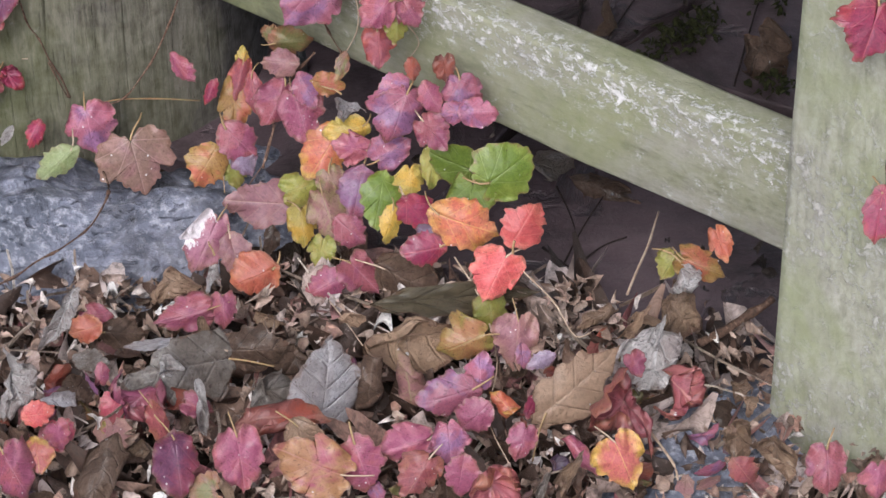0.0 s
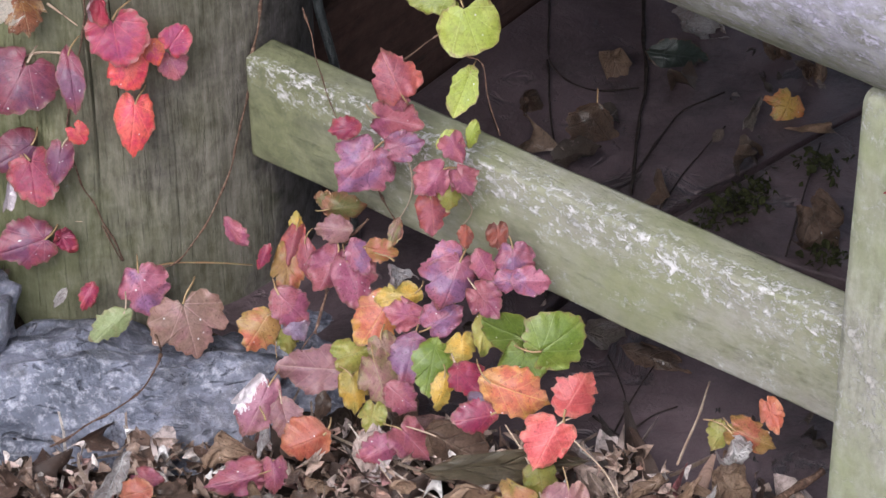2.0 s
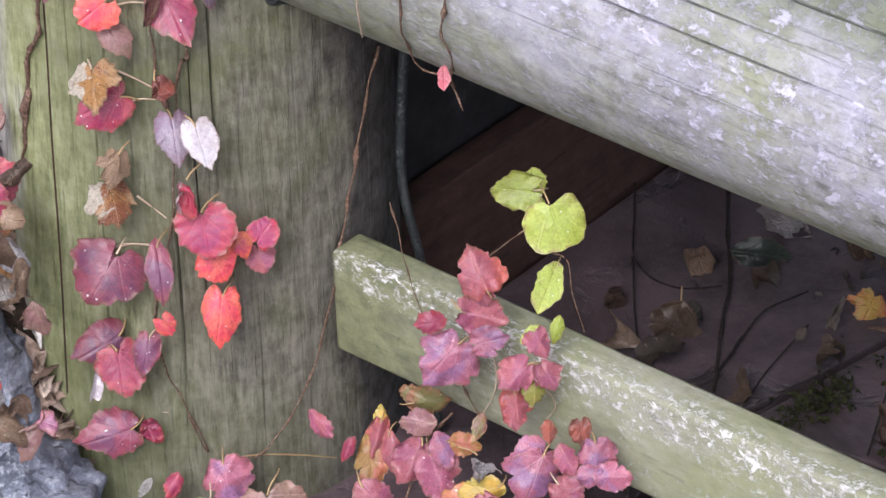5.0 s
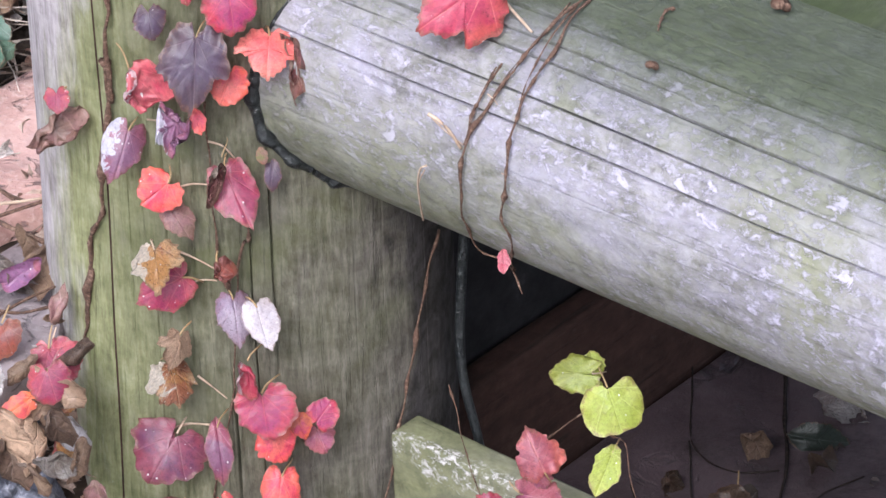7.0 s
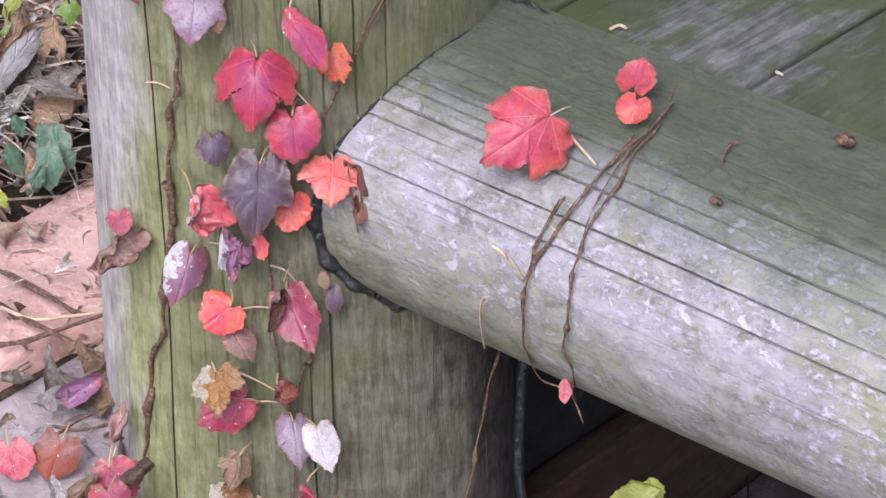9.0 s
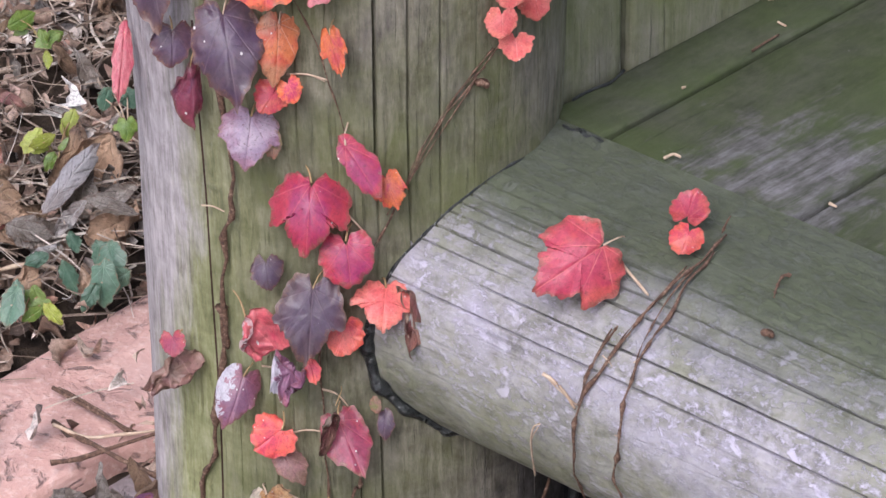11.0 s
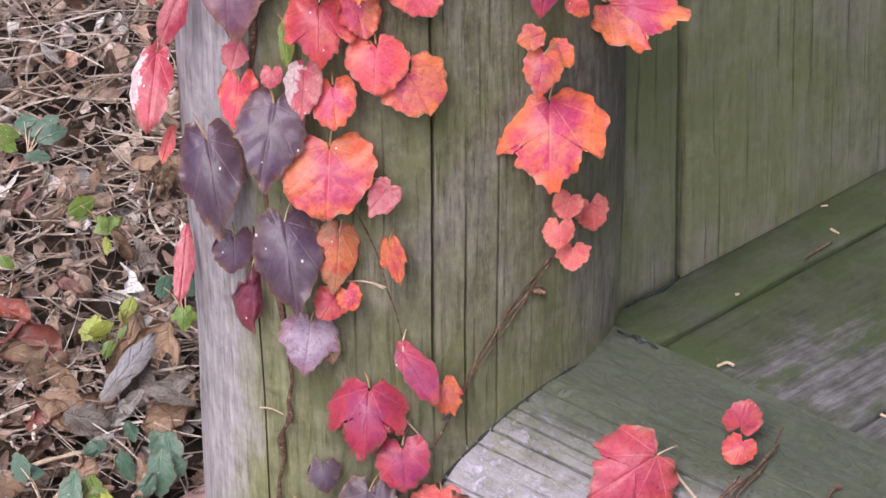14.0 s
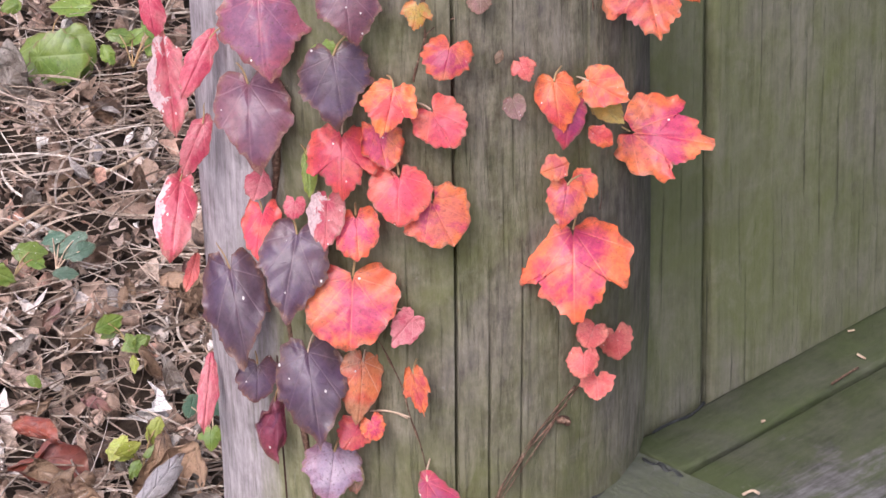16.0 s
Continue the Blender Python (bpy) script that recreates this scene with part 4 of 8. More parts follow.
OUTLINE["leaflet"] = ((0, -0.50), (0.12, -0.44), (0.24, -0.34), (0.31, -0.20), (0.36, -0.10), (0.33, 0.0), (0.36, 0.10), (0.29, 0.18), (0.29, 0.27), (0.18, 0.34), (0.14, 0.43), (0, 0.54))
OUTLINE["tri"] = ((0, -0.36), (0.10, -0.46), (0.26, -0.46), (0.42, -0.34), (0.50, -0.16), (0.46, -0.06), (0.50, 0.04), (0.42, 0.12), (0.33, 0.14), (0.34, 0.24), (0.24, 0.34), (0.12, 0.42), (0, 0.54))
BLADES = {}


def blade(kind, seed):
    """A leaf blade: toothed rim, folded along the midrib, with waved, rolled or crumpled edges."""
    if (kind, seed) in BLADES:
        return BLADES[kind, seed]
    rnd = random.Random(str((kind, seed)))
    dry, wreck = kind in ("curl", "crumple", "strip"), kind == "crumple"
    half, curve = OUTLINE["ivy" if wreck else kind], []
    for i in range(len(half) - 1):
        p0, p1, p2, p3 = (Vector(half[max(min(k, len(half) - 1), 0)]) for k in (i - 1, i, i + 1, i + 2))
        for q in (0.0, 0.25, 0.5, 0.75):
            curve.append(0.5 * (2 * p1 + (p2 - p0) * q + (2 * p0 - 5 * p1 + 4 * p2 - p3) * q * q + (3 * p1 - p0 - 3 * p2 + p3) * q ** 3))
    curve.append(Vector(half[-1]))
    wide = rnd.uniform(0.98, 1.16)
    lobe, lean = rnd.uniform(-0.05, 0.09), rnd.uniform(-0.10, 0.10)
    big = {"beech": 0.05, "ivy": 0.055, "maple": 0.048, "heart": 0.046, "round": 0.03, "drop": 0.036, "shield": 0.034}.get(kind, 0.028)

    def margin(sign):
        """One side of the rim with uneven saw teeth and nibbled notches."""
        out, phase, step, tall, bite = [], rnd.random(), rnd.uniform(0.19, 0.27), 1.0, rnd.uniform(0.2, 0.9)
        for i, p in enumerate(curve):
            n = (curve[min(i + 1, len(curve) - 1)] - curve[max(i - 1, 0)]).normalized()
            n = Vector((n.y, -n.x))
            phase += step
            if phase >= 1:
                phase, step, tall = phase - 1, rnd.uniform(0.17, 0.30), rnd.uniform(0.4, 1.3)
            tooth = (phase / 0.72 if phase < 0.72 else (1 - phase) / 0.28) * tall * big
            fade = smooth_step(0, 3, i) * smooth_step(0, 2, len(curve) - 1 - i)
            p = p + n * (tooth - big * 0.35) * fade * (0.6 if dry else 1.0) + n * (0.036 if kind in ("drop", "shield") else 0.062) * nz((p.x * sign, p.y, seed * 3.0), 5) * fade + n * 0.016 * nz((p.x * sign, p.y, seed * 3.0 + 9), 17) * fade
            out.append((sign * (p.x * wide + lobe * smooth_step(0.38, 0.56, p.x)), p.y - 0.5 * lobe * smooth_step(0.38, 0.56, p.x)))
        return out

    fold, droop, wave = rnd.choice((0.0, 0.05, 0.12, 0.2)), rnd.uniform(-0.05, 0.25), rnd.uniform(0.02, 0.06)
    if kind in ("leaflet", "tri"):  # thin young blades, folded and buckled
        fold, droop, wave = rnd.choice((0.05, 0.2, 0.35, 0.5)), rnd.uniform(0.0, 0.5), rnd.uniform(0.09, 0.17)
    if dry:
        fold, droop, wave = rnd.uniform(-0.2, 0.2), rnd.uniform(0.1, 0.7), rnd.uniform(0.16, 0.28)
    off = rnd.uniform(0, 50)
    cup, twist = rnd.uniform(-0.15, 0.4), rnd.uniform(-0.35, 0.35)
    if kind == "maple":
        lean, lobe = lean * 0.2, 0.03
        fold, cup, twist = rnd.uniform(0.05, 0.15), rnd.uniform(0.0, 0.4), rnd.uniform(-0.3, 0.3)
    rim = margin(1) + margin(-1)[-2:0:-1]
    rim = [(x + lean * (y + 0.4), y) for x, y in rim]
    coil, up_or_down = rnd.uniform(0.10, 0.18) if kind == "strip" else rnd.uniform(0.32, 0.5) if wreck else rnd.uniform(0.16, 0.34), rnd.choice((1, 1, -1))
    rolls = []  # where the rim is rolled over: direction, how far out, how tight, to which side
    for k in range(4 if wreck else 0 if kind == "maple" else 1 if kind == "drop" else rnd.choice((1, 2, 2, 3) if dry or kind in ("leaflet", "tri") else (0, 0, 1, 1, 2))):
        way = rnd.uniform(-1.1, 0.6)
        way = rnd.uniform(0, math.tau) if dry else rnd.choice((way, math.pi - way))
        rolls.append((way, rnd.uniform(0.06, 0.26) if dry else rnd.uniform(0.30, 0.43) if kind in ("leaflet", "tri") else rnd.uniform(0.40, 0.47), rnd.uniform(0.05, 0.11) if dry else rnd.uniform(0.06, 0.14), rnd.choice((1, 1, 1, -1)), rnd.uniform(-0.5, 0.5)))

    def lift(x, y):
        z = -fold * abs(x) ** (1.15 if not dry else 1.0) - droop * (y + 0.1) ** 2 * (1 if y > 0 else 0.4)
        r = math.hypot(x, y)
        z -= cup * r * r - twist * x * y
        z += wave * (r / 0.5) ** 1.5 * nz((x, y, 0), 4.5, off) + (0.05 if dry else 0.040) * smooth_step(0.22, 0.5, r) * nz((x, y, 5), 9, off) + (0.018 if dry else 0.008) * nz((x, y, 3), 11, off)
        if dry:
            z += 0.07 * nz((x, y, 7), 9, off) + 0.03 * nz((x, y, 9), 19, off)
        else:
            z -= 0.016 * smooth_step(0.05, 0.0, abs(x)) + 0.003 * math.cos((y * 4.2 - abs(x) * 3.4) * math.tau)
        if wreck:
            z += 0.22 * abs(nz((x, y, 11), 5, off)) - 0.16 * abs(nz((x, y, 13), 9, off))
        return z

    bm = bmesh.new()
    lay, lay2 = bm.loops.layers.uv.new("UVMap"), bm.loops.layers.uv.new("Ring")
    share_of = {}
    rings = []
    for share in (0.22, 0.42, 0.60, 0.76, 0.88, 0.95, 1.0):
        rings.append([bm.verts.new((x * share, y * share - 0.06 * (1 - share), 0)) for x, y in rim])
        share_of.update({v: share for v in rings[-1]})
    hub = bm.verts.new((0, -0.06, 0))
    n = len(rim)
    for i in range(n):
        j = (i + 1) % n
        bm.faces.new((hub, rings[0][j], rings[0][i]))
        for a, b in zip(rings, rings[1:]):
            bm.faces.new((a[i], a[j], b[j], b[i]))
    for face in bm.faces:
        for loop in face.loops:
            loop[lay].uv = loop.vert.co.xy
            loop[lay2].uv = (share_of.get(loop.vert, 0.0), 0.0)
    for v in bm.verts:
        x, y = v.co.x, v.co.y
        z = lift(x, y)
        for way, start, tight, to, lop in rolls:
            c, s = math.cos(way), math.sin(way)
            past = x * c + y * s - start - lop * (y * c - x * s) * 0.5
            if past > 0:
                arc = min(past / tight, 3.6)
                back = math.sin(arc) * tight - past
                x, y, z = x + back * c, y + back * s, z + to * (1 - math.cos(arc)) * tight
        if dry:  # rolled up and crumpled
            z *= 0.7
            tight = coil * (1 + 0.9 * y)
            x, z = math.sin(x / tight) * tight, z + (1 - math.cos(x / tight)) * tight * up_or_down
            x, y = x + 0.05 * nz((x, y, 1), 6, off), y + 0.09 * nz((x, y, 2), 5, off)
        v.co = (x, y, z)
    bmesh.ops.recalc_face_normals(bm, faces=bm.faces[:])
    if sum(f.normal.z for f in bm.faces) < 0:
        bmesh.ops.reverse_faces(bm, faces=bm.faces[:])
    me = mesh_of("leaf", bm)
    me.materials.append(None)
    BLADES[kind, seed] = me
    return me


count = [0]


def set_leaf(name, kind, paint, lat, tow, z, size, ang, turn, tilt, wide=1.0):
    """One blade, its tip hanging at ang degrees from straight down, turned about its midrib and tilted."""
    count[0] += 1
    rnd = random.Random(count[0])
    ob = new(name, blade(kind, count[0] % 13))
    ob.material_slots[0].link = "OBJECT"
    ob.material_slots[0].material = PAINT[paint]
    a = radians(ang + rnd.uniform(-4, 4))
    tip = math.sin(a) * RIGHT - math.cos(a) * UP
    face = BACK.copy()
    m = Matrix((tip.cross(face), tip, face)).transposed().to_4x4()
    free = 1.0 if kind in ("curl", "crumple", "strip") else 0.3
    m = m @ pose(0, 0, 0, tilt + free * rnd.uniform(-22, 22), turn + free * rnd.uniform(-20, 20), 0)
    ob.matrix_world = Matrix.Translation(lt(lat, tow, z)) @ m @ Matrix.Diagonal((size * wide, size, size, 1))
    return ob


def leaf(vine, kind, paint, lat, tow, z, size, ang, turn=0, tilt=0, wide=1.0):
    ob = set_leaf("leaf", kind, paint, lat, tow, z, size, ang, turn, tilt, wide)
    ob.parent = vine
    if size > 0.02:  # its stalk, bent back to the wood
        rnd = random.Random(count[0] * 7)
        s = rnd.uniform(-0.25, 0.25)
        stalk = tube(((0, -0.33, -0.01), (s * 0.4, -0.46, -0.05), (s, -0.56, -0.14), (s * 1.3, -0.60, -0.32)), 0.0006 / size, 5)
        part("petiole", stalk, GREENSTEM if count[0] % 5 else STALK, ob)
    return ob


def fallen(kind, paint, lat, tow, z, size, ang, turn=0, tilt=0, wide=1.0):
    ob = set_leaf("fallen_leaf", kind, paint, lat, tow, z, size, ang, turn, tilt, wide)
    if size > 0.022 and kind in ("leaflet", "tri", "heart", "ivy", "maple", "beech"):  # it fell with its stalk
        s = random.Random(count[0] * 5).uniform(-0.3, 0.3)
        part("petiole", tube(((0, -0.34, 0.0), (s * 0.3, -0.48, -0.02), (s, -0.72, -0.04)), 0.0006 / size, 5), GREENSTEM if count[0] % 3 else STALK, ob)
    shape = "curled dead leaf" if kind in ("curl", "crumple", "strip") else "lobed fallen leaf" if kind == "ivy" else "fallen leaf"
    return tagged(ob, WORDS[paint] + " " + shape + " lying among the litter", "leaf", "fallen leaves")


def stem(vine, radius, material, *points):
    woody = material == BARK
    return part("stem", tube([lt(*p) for p in points], radius * 0.34, 7, 0.8 if woody else 0.15, radius * 9000, 6 if woody else 5, 1.1 if woody else 0.0, 3.2 if woody else 0.9), material, vine)


post_vine = tagged(new("creeper"), "red and purple creeper climbing the round post", "climbing plant", "creepers")
log_vine = tagged(new("creeper"), "bare brown creeper shoots with red leaves over the log", "climbing plant", "creepers")
rail_vine = tagged(new("creeper"), "mauve and yellow-green creeper hanging on the rail", "climbing plant", "creepers")
low_vine = tagged(new("creeper"), "many-coloured creeper growing up from the leaf litter", "climbing plant", "creepers")
upright_vine = tagged(new("creeper"), "crimson creeper leaves hanging before the upright", "climbing plant", "creepers")

# ---- small plants of the bank ----
def seedling(lat, tow, z, paint, height, blades, size, seed, label):
    plant = tagged(new("seedling"), label, "plant", "seedlings")
    rnd = random.Random(seed)
    foot = lt(lat, tow, z)
    for k in range(blades):
        a = rnd.uniform(0, math.tau)
        top = foot + Vector((math.cos(a) * size * 0.8, math.sin(a) * size * 0.8, height * rnd.uniform(0.6, 1.1)))
        part("stem", tube((foot, foot.lerp(top, 0.5) + Vector((0, 0, height * 0.2)), top), 0.0006, 5), GREENSTEM if paint != "teal" else STALK, plant)
        ob = set_leaf("leaf", "oval", paint, (top.x + top.y) * S2, (top.x - top.y) * S2, top.z, size * rnd.uniform(0.8, 1.2), rnd.uniform(-130, 130), rnd.uniform(-30, 30), 0)
        ob.parent = plant
    return plant


def shell(lat, tow, z, size, label):
    """A coiled shell, which also serves for a nut and a cocoon."""
    pts = []
    for k in range(26):
        a, r = k * 0.55, 0.5 * size * math.exp(-0.075 * k)
        pts.append(lt(lat, tow, z) + Vector((r * math.cos(a), r * math.sin(a) * 0.8, 0.012 * size * k)))
    tagged(part("snail_shell", tube(pts, size * 0.30, 8, 0, 0, 2), BARK if "pale" not in label else STALK), label, "shell")


def twig(radius, label, *points):
    tagged(part("twig", tube([lt(*p) for p in points], radius, 7, 0.4, radius * 7000), ROOT if "root" in label else BARK if "dark" in label or "brown" in label else STALK), label, "twig", "loose twigs")


leaf(post_vine, "maple", "redor", 0.0862, 0.1008, 0.5721, 0.0485, 2, 0, 0, .88)
leaf(post_vine, "maple", "redor", 0.1289, 0.0615, 0.6161, 0.0446, 76, 0, 0, .74)
leaf(post_vine, "drop", "orange", 0.0791, 0.1015, 0.6557, 0.0260, 8, 0, 0, .85)
leaf(post_vine, "drop", "magenta", 0.0843, 0.1020, 0.6456, 0.0237, -5, 0, 0, .85)
leaf(post_vine, "drop", "orange", 0.1006, 0.0903, 0.6550, 0.0228, 58, 0, 0, 1.0)
leaf(post_vine, "drop", "goldy", 0.1032, 0.0798, 0.6392, 0.0171, 40, 0, 0, .9)
leaf(post_vine, "oval", "orange", 0.0989, 0.0917, 0.6323, 0.0131, 50, 0, 0, 1.25)
leaf(post_vine, "ivy", "salmon", 0.0643, 0.1051, 0.6736, 0.0110, 25, 0, 0, 1)
leaf(post_vine, "drop", "dusty", 0.0606, 0.1066, 0.6554, 0.0115, 18, 0, 0, 1.1)
leaf(post_vine, "oval", "tan", 0.0539, 0.1056, 0.6802, 0.0067, -20, 0, 0, 1)
leaf(post_vine, "oval", "orange", 0.0783, 0.1019, 0.6220, 0.0136, -72, 0, 0, 1.45)
leaf(post_vine, "oval", "orange", 0.0919, 0.0934, 0.6102, 0.0152, 28, 0, 0, 1.4)
leaf(post_vine, "drop", "redor", 0.0823, 0.1066, 0.6077, 0.0224, -8, 0, 0, .95)
leaf(post_vine, "heart", "salmon", 0.0950, 0.0866, 0.5273, 0.0139, -20, 0, 0, 1.05)
leaf(post_vine, "heart", "salmon", 0.1074, 0.0744, 0.5157, 0.0167, 8, 0, 0, .95)
leaf(post_vine, "heart", "salmon", 0.0912, 0.0930, 0.5161, 0.0150, 0, 0, 0, 1)
leaf(post_vine, "heart", "salmon", 0.0975, 0.0875, 0.5007, 0.0140, 0, 0, 0, 1.05)
leaf(post_vine, "maple", "orange", 0.1224, 0.0713, 0.6920, 0.0389, 14, 0, 0, .92)
leaf(post_vine, "heart", "redor", 0.0309, 0.1160, 0.6847, 0.0199, -15, 0, 0, 1.08)
leaf(post_vine, "heart", "red", 0.0268, 0.1162, 0.6525, 0.0241, 25, 0, 0, .98)
leaf(post_vine, "heart", "red", 0.0077, 0.1216, 0.6210, 0.0279, 0, 0, 0, .98)
leaf(post_vine, "heart", "redor", 0.0263, 0.1192, 0.6072, 0.0275, 22, 0, 0, 1.0)
leaf(post_vine, "heart", "redor", -0.0111, 0.1149, 0.5990, 0.0250, 0, 0, 0, .92)
leaf(post_vine, "ivy", "orange", 0.0051, 0.1212, 0.6647, 0.0248, -15, 0, 0, .9)
leaf(post_vine, "maple", "red", -0.0168, 0.1163, 0.6377, 0.0335, 0, 0, 0, .78)
leaf(post_vine, "heart", "redor", 0.0009, 0.1145, 0.6430, 0.0237, 10, 0, 0, .8)
leaf(post_vine, "heart", "redor", -0.0147, 0.1138, 0.5612, 0.0410, -5, 0, 0, 1.06)
leaf(post_vine, "drop", "pink", 0.0089, 0.1156, 0.5503, 0.0186, -38, 0, 0, 1.0)
leaf(post_vine, "ivy", "orange", 0.0138, 0.1154, 0.5175, 0.0227, 12, 0, 0, .52)
leaf(post_vine, "drop", "rustred", -0.0113, 0.1079, 0.5163, 0.0332, -5, 0, 0, .75)
leaf(post_vine, "heart", "red", -0.0157, 0.1089, 0.4906, 0.0166, -30, 0, 0, .95)
leaf(post_vine, "heart", "redor", -0.0060, 0.1118, 0.4960, 0.0123, 30, 0, 0, .95)
leaf(post_vine, "shield", "purple", -0.0413, 0.1089, 0.5797, 0.0454, -12, 0, 0, 0.76)
leaf(post_vine, "shield", "purple", -0.0676, 0.0850, 0.5472, 0.0522, 8, 0, 0, 0.58)
leaf(post_vine, "shield", "purple", -0.0337, 0.1122, 0.5184, 0.0500, 6, 0, 0, 0.69)
leaf(post_vine, "shield", "plumdark", -0.0578, 0.0940, 0.6488, 0.0450, 2, 0, 0, 0.84)
leaf(post_vine, "shield", "purple", -0.0176, 0.1161, 0.6747, 0.0371, 6, 0, 0, 0.93)
leaf(post_vine, "shield", "plum", -0.0511, 0.0955, 0.6925, 0.0426, 2, 0, 0, 0.90)
leaf(post_vine, "shield", "plumdark", -0.0123, 0.1208, 0.7130, 0.0287, 8, 0, 0, 0.99)
leaf(post_vine, "drop", "green", -0.0216, 0.1083, 0.6829, 0.0176, 20, 0, 0, .9)
leaf(post_vine, "heart", "purple", -0.0594, 0.0834, 0.5068, 0.0215, 0, 0, 0, .9)
leaf(post_vine, "curl", "plum", -0.0513, 0.0895, 0.4852, 0.0336, 6, 0, 0, .7)
leaf(post_vine, "shield", "lilac", -0.0262, 0.1074, 0.4706, 0.0281, -5, 0, 0, 0.93)
leaf(post_vine, "oval", "olive", -0.0164, 0.1046, 0.4662, 0.0161, 10, 0, 0, 1.1)
leaf(post_vine, "oval", "pink", -0.0549, 0.0847, 0.6094, 0.0152, -15, 0, 0, 1.3)
leaf(post_vine, "heart", "red", -0.0552, 0.0884, 0.5877, 0.0274, -12, 0, 0, .66)
leaf(post_vine, "oval", "lime", -0.0323, 0.0967, 0.6210, 0.0224, 4, 0, 0, .55)
leaf(post_vine, "drop", "piedpink", -0.0245, 0.1136, 0.6059, 0.0262, -5, 0, 0, .78)
leaf(post_vine, "heart", "pink", -0.0387, 0.1000, 0.6049, 0.0110, 0, 0, 0, 1)
leaf(post_vine, "oval", "piedpink", -0.0960, 0.0179, 0.6290, 0.0482, 6, 0, 0, .62)
leaf(post_vine, "oval", "pink", -0.0799, 0.0654, 0.6626, 0.0342, -24, 0, 0, .66)
leaf(post_vine, "oval", "pink", -0.0839, 0.0648, 0.6205, 0.0306, -28, 0, 0, .66)
leaf(post_vine, "oval", "piedpink", -0.0957, 0.0191, 0.5616, 0.0448, -8, 0, 0, .66)
leaf(post_vine, "oval", "pink", -0.1037, 0.0038, 0.6593, 0.0261, 5, 0, 0, .7)
leaf(post_vine, "oval", "pink", -0.0846, 0.0398, 0.4761, 0.0386, -4, 0, 0, .44)
leaf(post_vine, "oval", "salmon", -0.0904, 0.0119, 0.5257, 0.0191, -22, 0, 0, .6)
leaf(post_vine, "ivy", "yellow", 0.0175, 0.1133, 0.7054, 0.0128, -8, 0, 0, .85)
leaf(post_vine, "heart", "dusty", 0.0458, 0.1077, 0.7079, 0.0107, 0, 0, 0, 1)
leaf(post_vine, "maple", "magenta", -0.0004, 0.1141, 0.4340, 0.0393, -5, 0, 0, .70)
leaf(post_vine, "oval", "magenta", 0.0231, 0.1168, 0.4583, 0.0334, 32, 0, 0, 0.8)
leaf(post_vine, "ivy", "redor", 0.0374, 0.1153, 0.4435, 0.0181, 20, 0, 0, .8)
leaf(post_vine, "heart", "magenta", 0.0167, 0.1157, 0.4071, 0.0271, 0, 0, 0, 1.05)
leaf(post_vine, "ivy", "purple", -0.0016, 0.1196, 0.3786, 0.0427, -6, 0, 0, .70)
leaf(post_vine, "heart", "purple", -0.0209, 0.1047, 0.3957, 0.0169, 5, 0, 0, .85)
leaf(post_vine, "heart", "red", 0.0125, 0.1124, 0.3646, 0.0208, -20, 0, 0, .95)
leaf(post_vine, "ivy", "salmon", 0.0330, 0.1152, 0.3824, 0.0245, -5, 0, 20, .95)
leaf(post_vine, "crumple", "piedbrown", 0.0463, 0.1131, 0.3787, 0.0432, 0, 0, 0, .55)
leaf(post_vine, "oval", "red", -0.0019, 0.1165, 0.3482, 0.0133, 10, 0, 0, 1)
leaf(post_vine, "crumple", "piedpink", -0.0304, 0.1038, 0.3559, 0.0398, 10, 0, 0, .9)
leaf(post_vine, "crumple", "pied", -0.0117, 0.1141, 0.3443, 0.0467, 8, 0, 0, .6)
leaf(post_vine, "shield", "pied", -0.0379, 0.0998, 0.3246, 0.0298, -18, 0, 0, 0.73)
leaf(post_vine, "heart", "crimson", -0.0685, 0.0697, 0.3366, 0.0128, 0, 0, 0, .95)
leaf(post_vine, "crumple", "dusty", -0.0701, 0.0677, 0.3195, 0.0389, 0, 0, 0, 1)
leaf(post_vine, "heart", "red", -0.0230, 0.1071, 0.3050, 0.0205, -58, 0, 0, 1.0)
leaf(post_vine, "drop", "dusty", -0.0136, 0.1073, 0.2878, 0.0197, 30, 0, 0, .9)
leaf(post_vine, "drop", "crimson", 0.0137, 0.1185, 0.3080, 0.0344, 22, 0, 0, .80)
leaf(post_vine, "crumple", "piedbrown", 0.0050, 0.1206, 0.3192, 0.0304, -20, 0, 0, .5)
leaf(post_vine, "oval", "purple", 0.0314, 0.1093, 0.3117, 0.0154, -10, 0, 0, .9)
leaf(post_vine, "oval", "olive", 0.0275, 0.1096, 0.3230, 0.0087, 20, 0, 0, 1)
leaf(post_vine, "ivy", "gold", -0.0261, 0.1145, 0.2681, 0.0250, 10, 20, 15, .9)
leaf(post_vine, "drop", "crimson", -0.0230, 0.1075, 0.2520, 0.0292, -68, 0, 0, .95)
leaf(post_vine, "crumple", "rust", 0.0049, 0.1115, 0.2581, 0.0203, 20, 0, 0, 1)
leaf(post_vine, "shield", "lilac", 0.0104, 0.1122, 0.2345, 0.0267, 4, 0, 0, 0.73)
leaf(post_vine, "drop", "whitish", 0.0226, 0.1187, 0.2341, 0.0251, 10, 0, 0, .85)
leaf(post_vine, "ivy", "beige", -0.0181, 0.1119, 0.2182, 0.0200, -24, -25, 15, .8)
leaf(post_vine, "strip", "beige", -0.0198, 0.1093, 0.2172, 0.0222, -30, 0, 0, 1)
leaf(post_vine, "ivy", "gold", -0.0209, 0.1113, 0.1989, 0.0240, 10, -20, 20, .9)
leaf(post_vine, "curl", "piedpink", 0.0151, 0.1168, 0.2029, 0.0244, 0, 0, 0, .9)
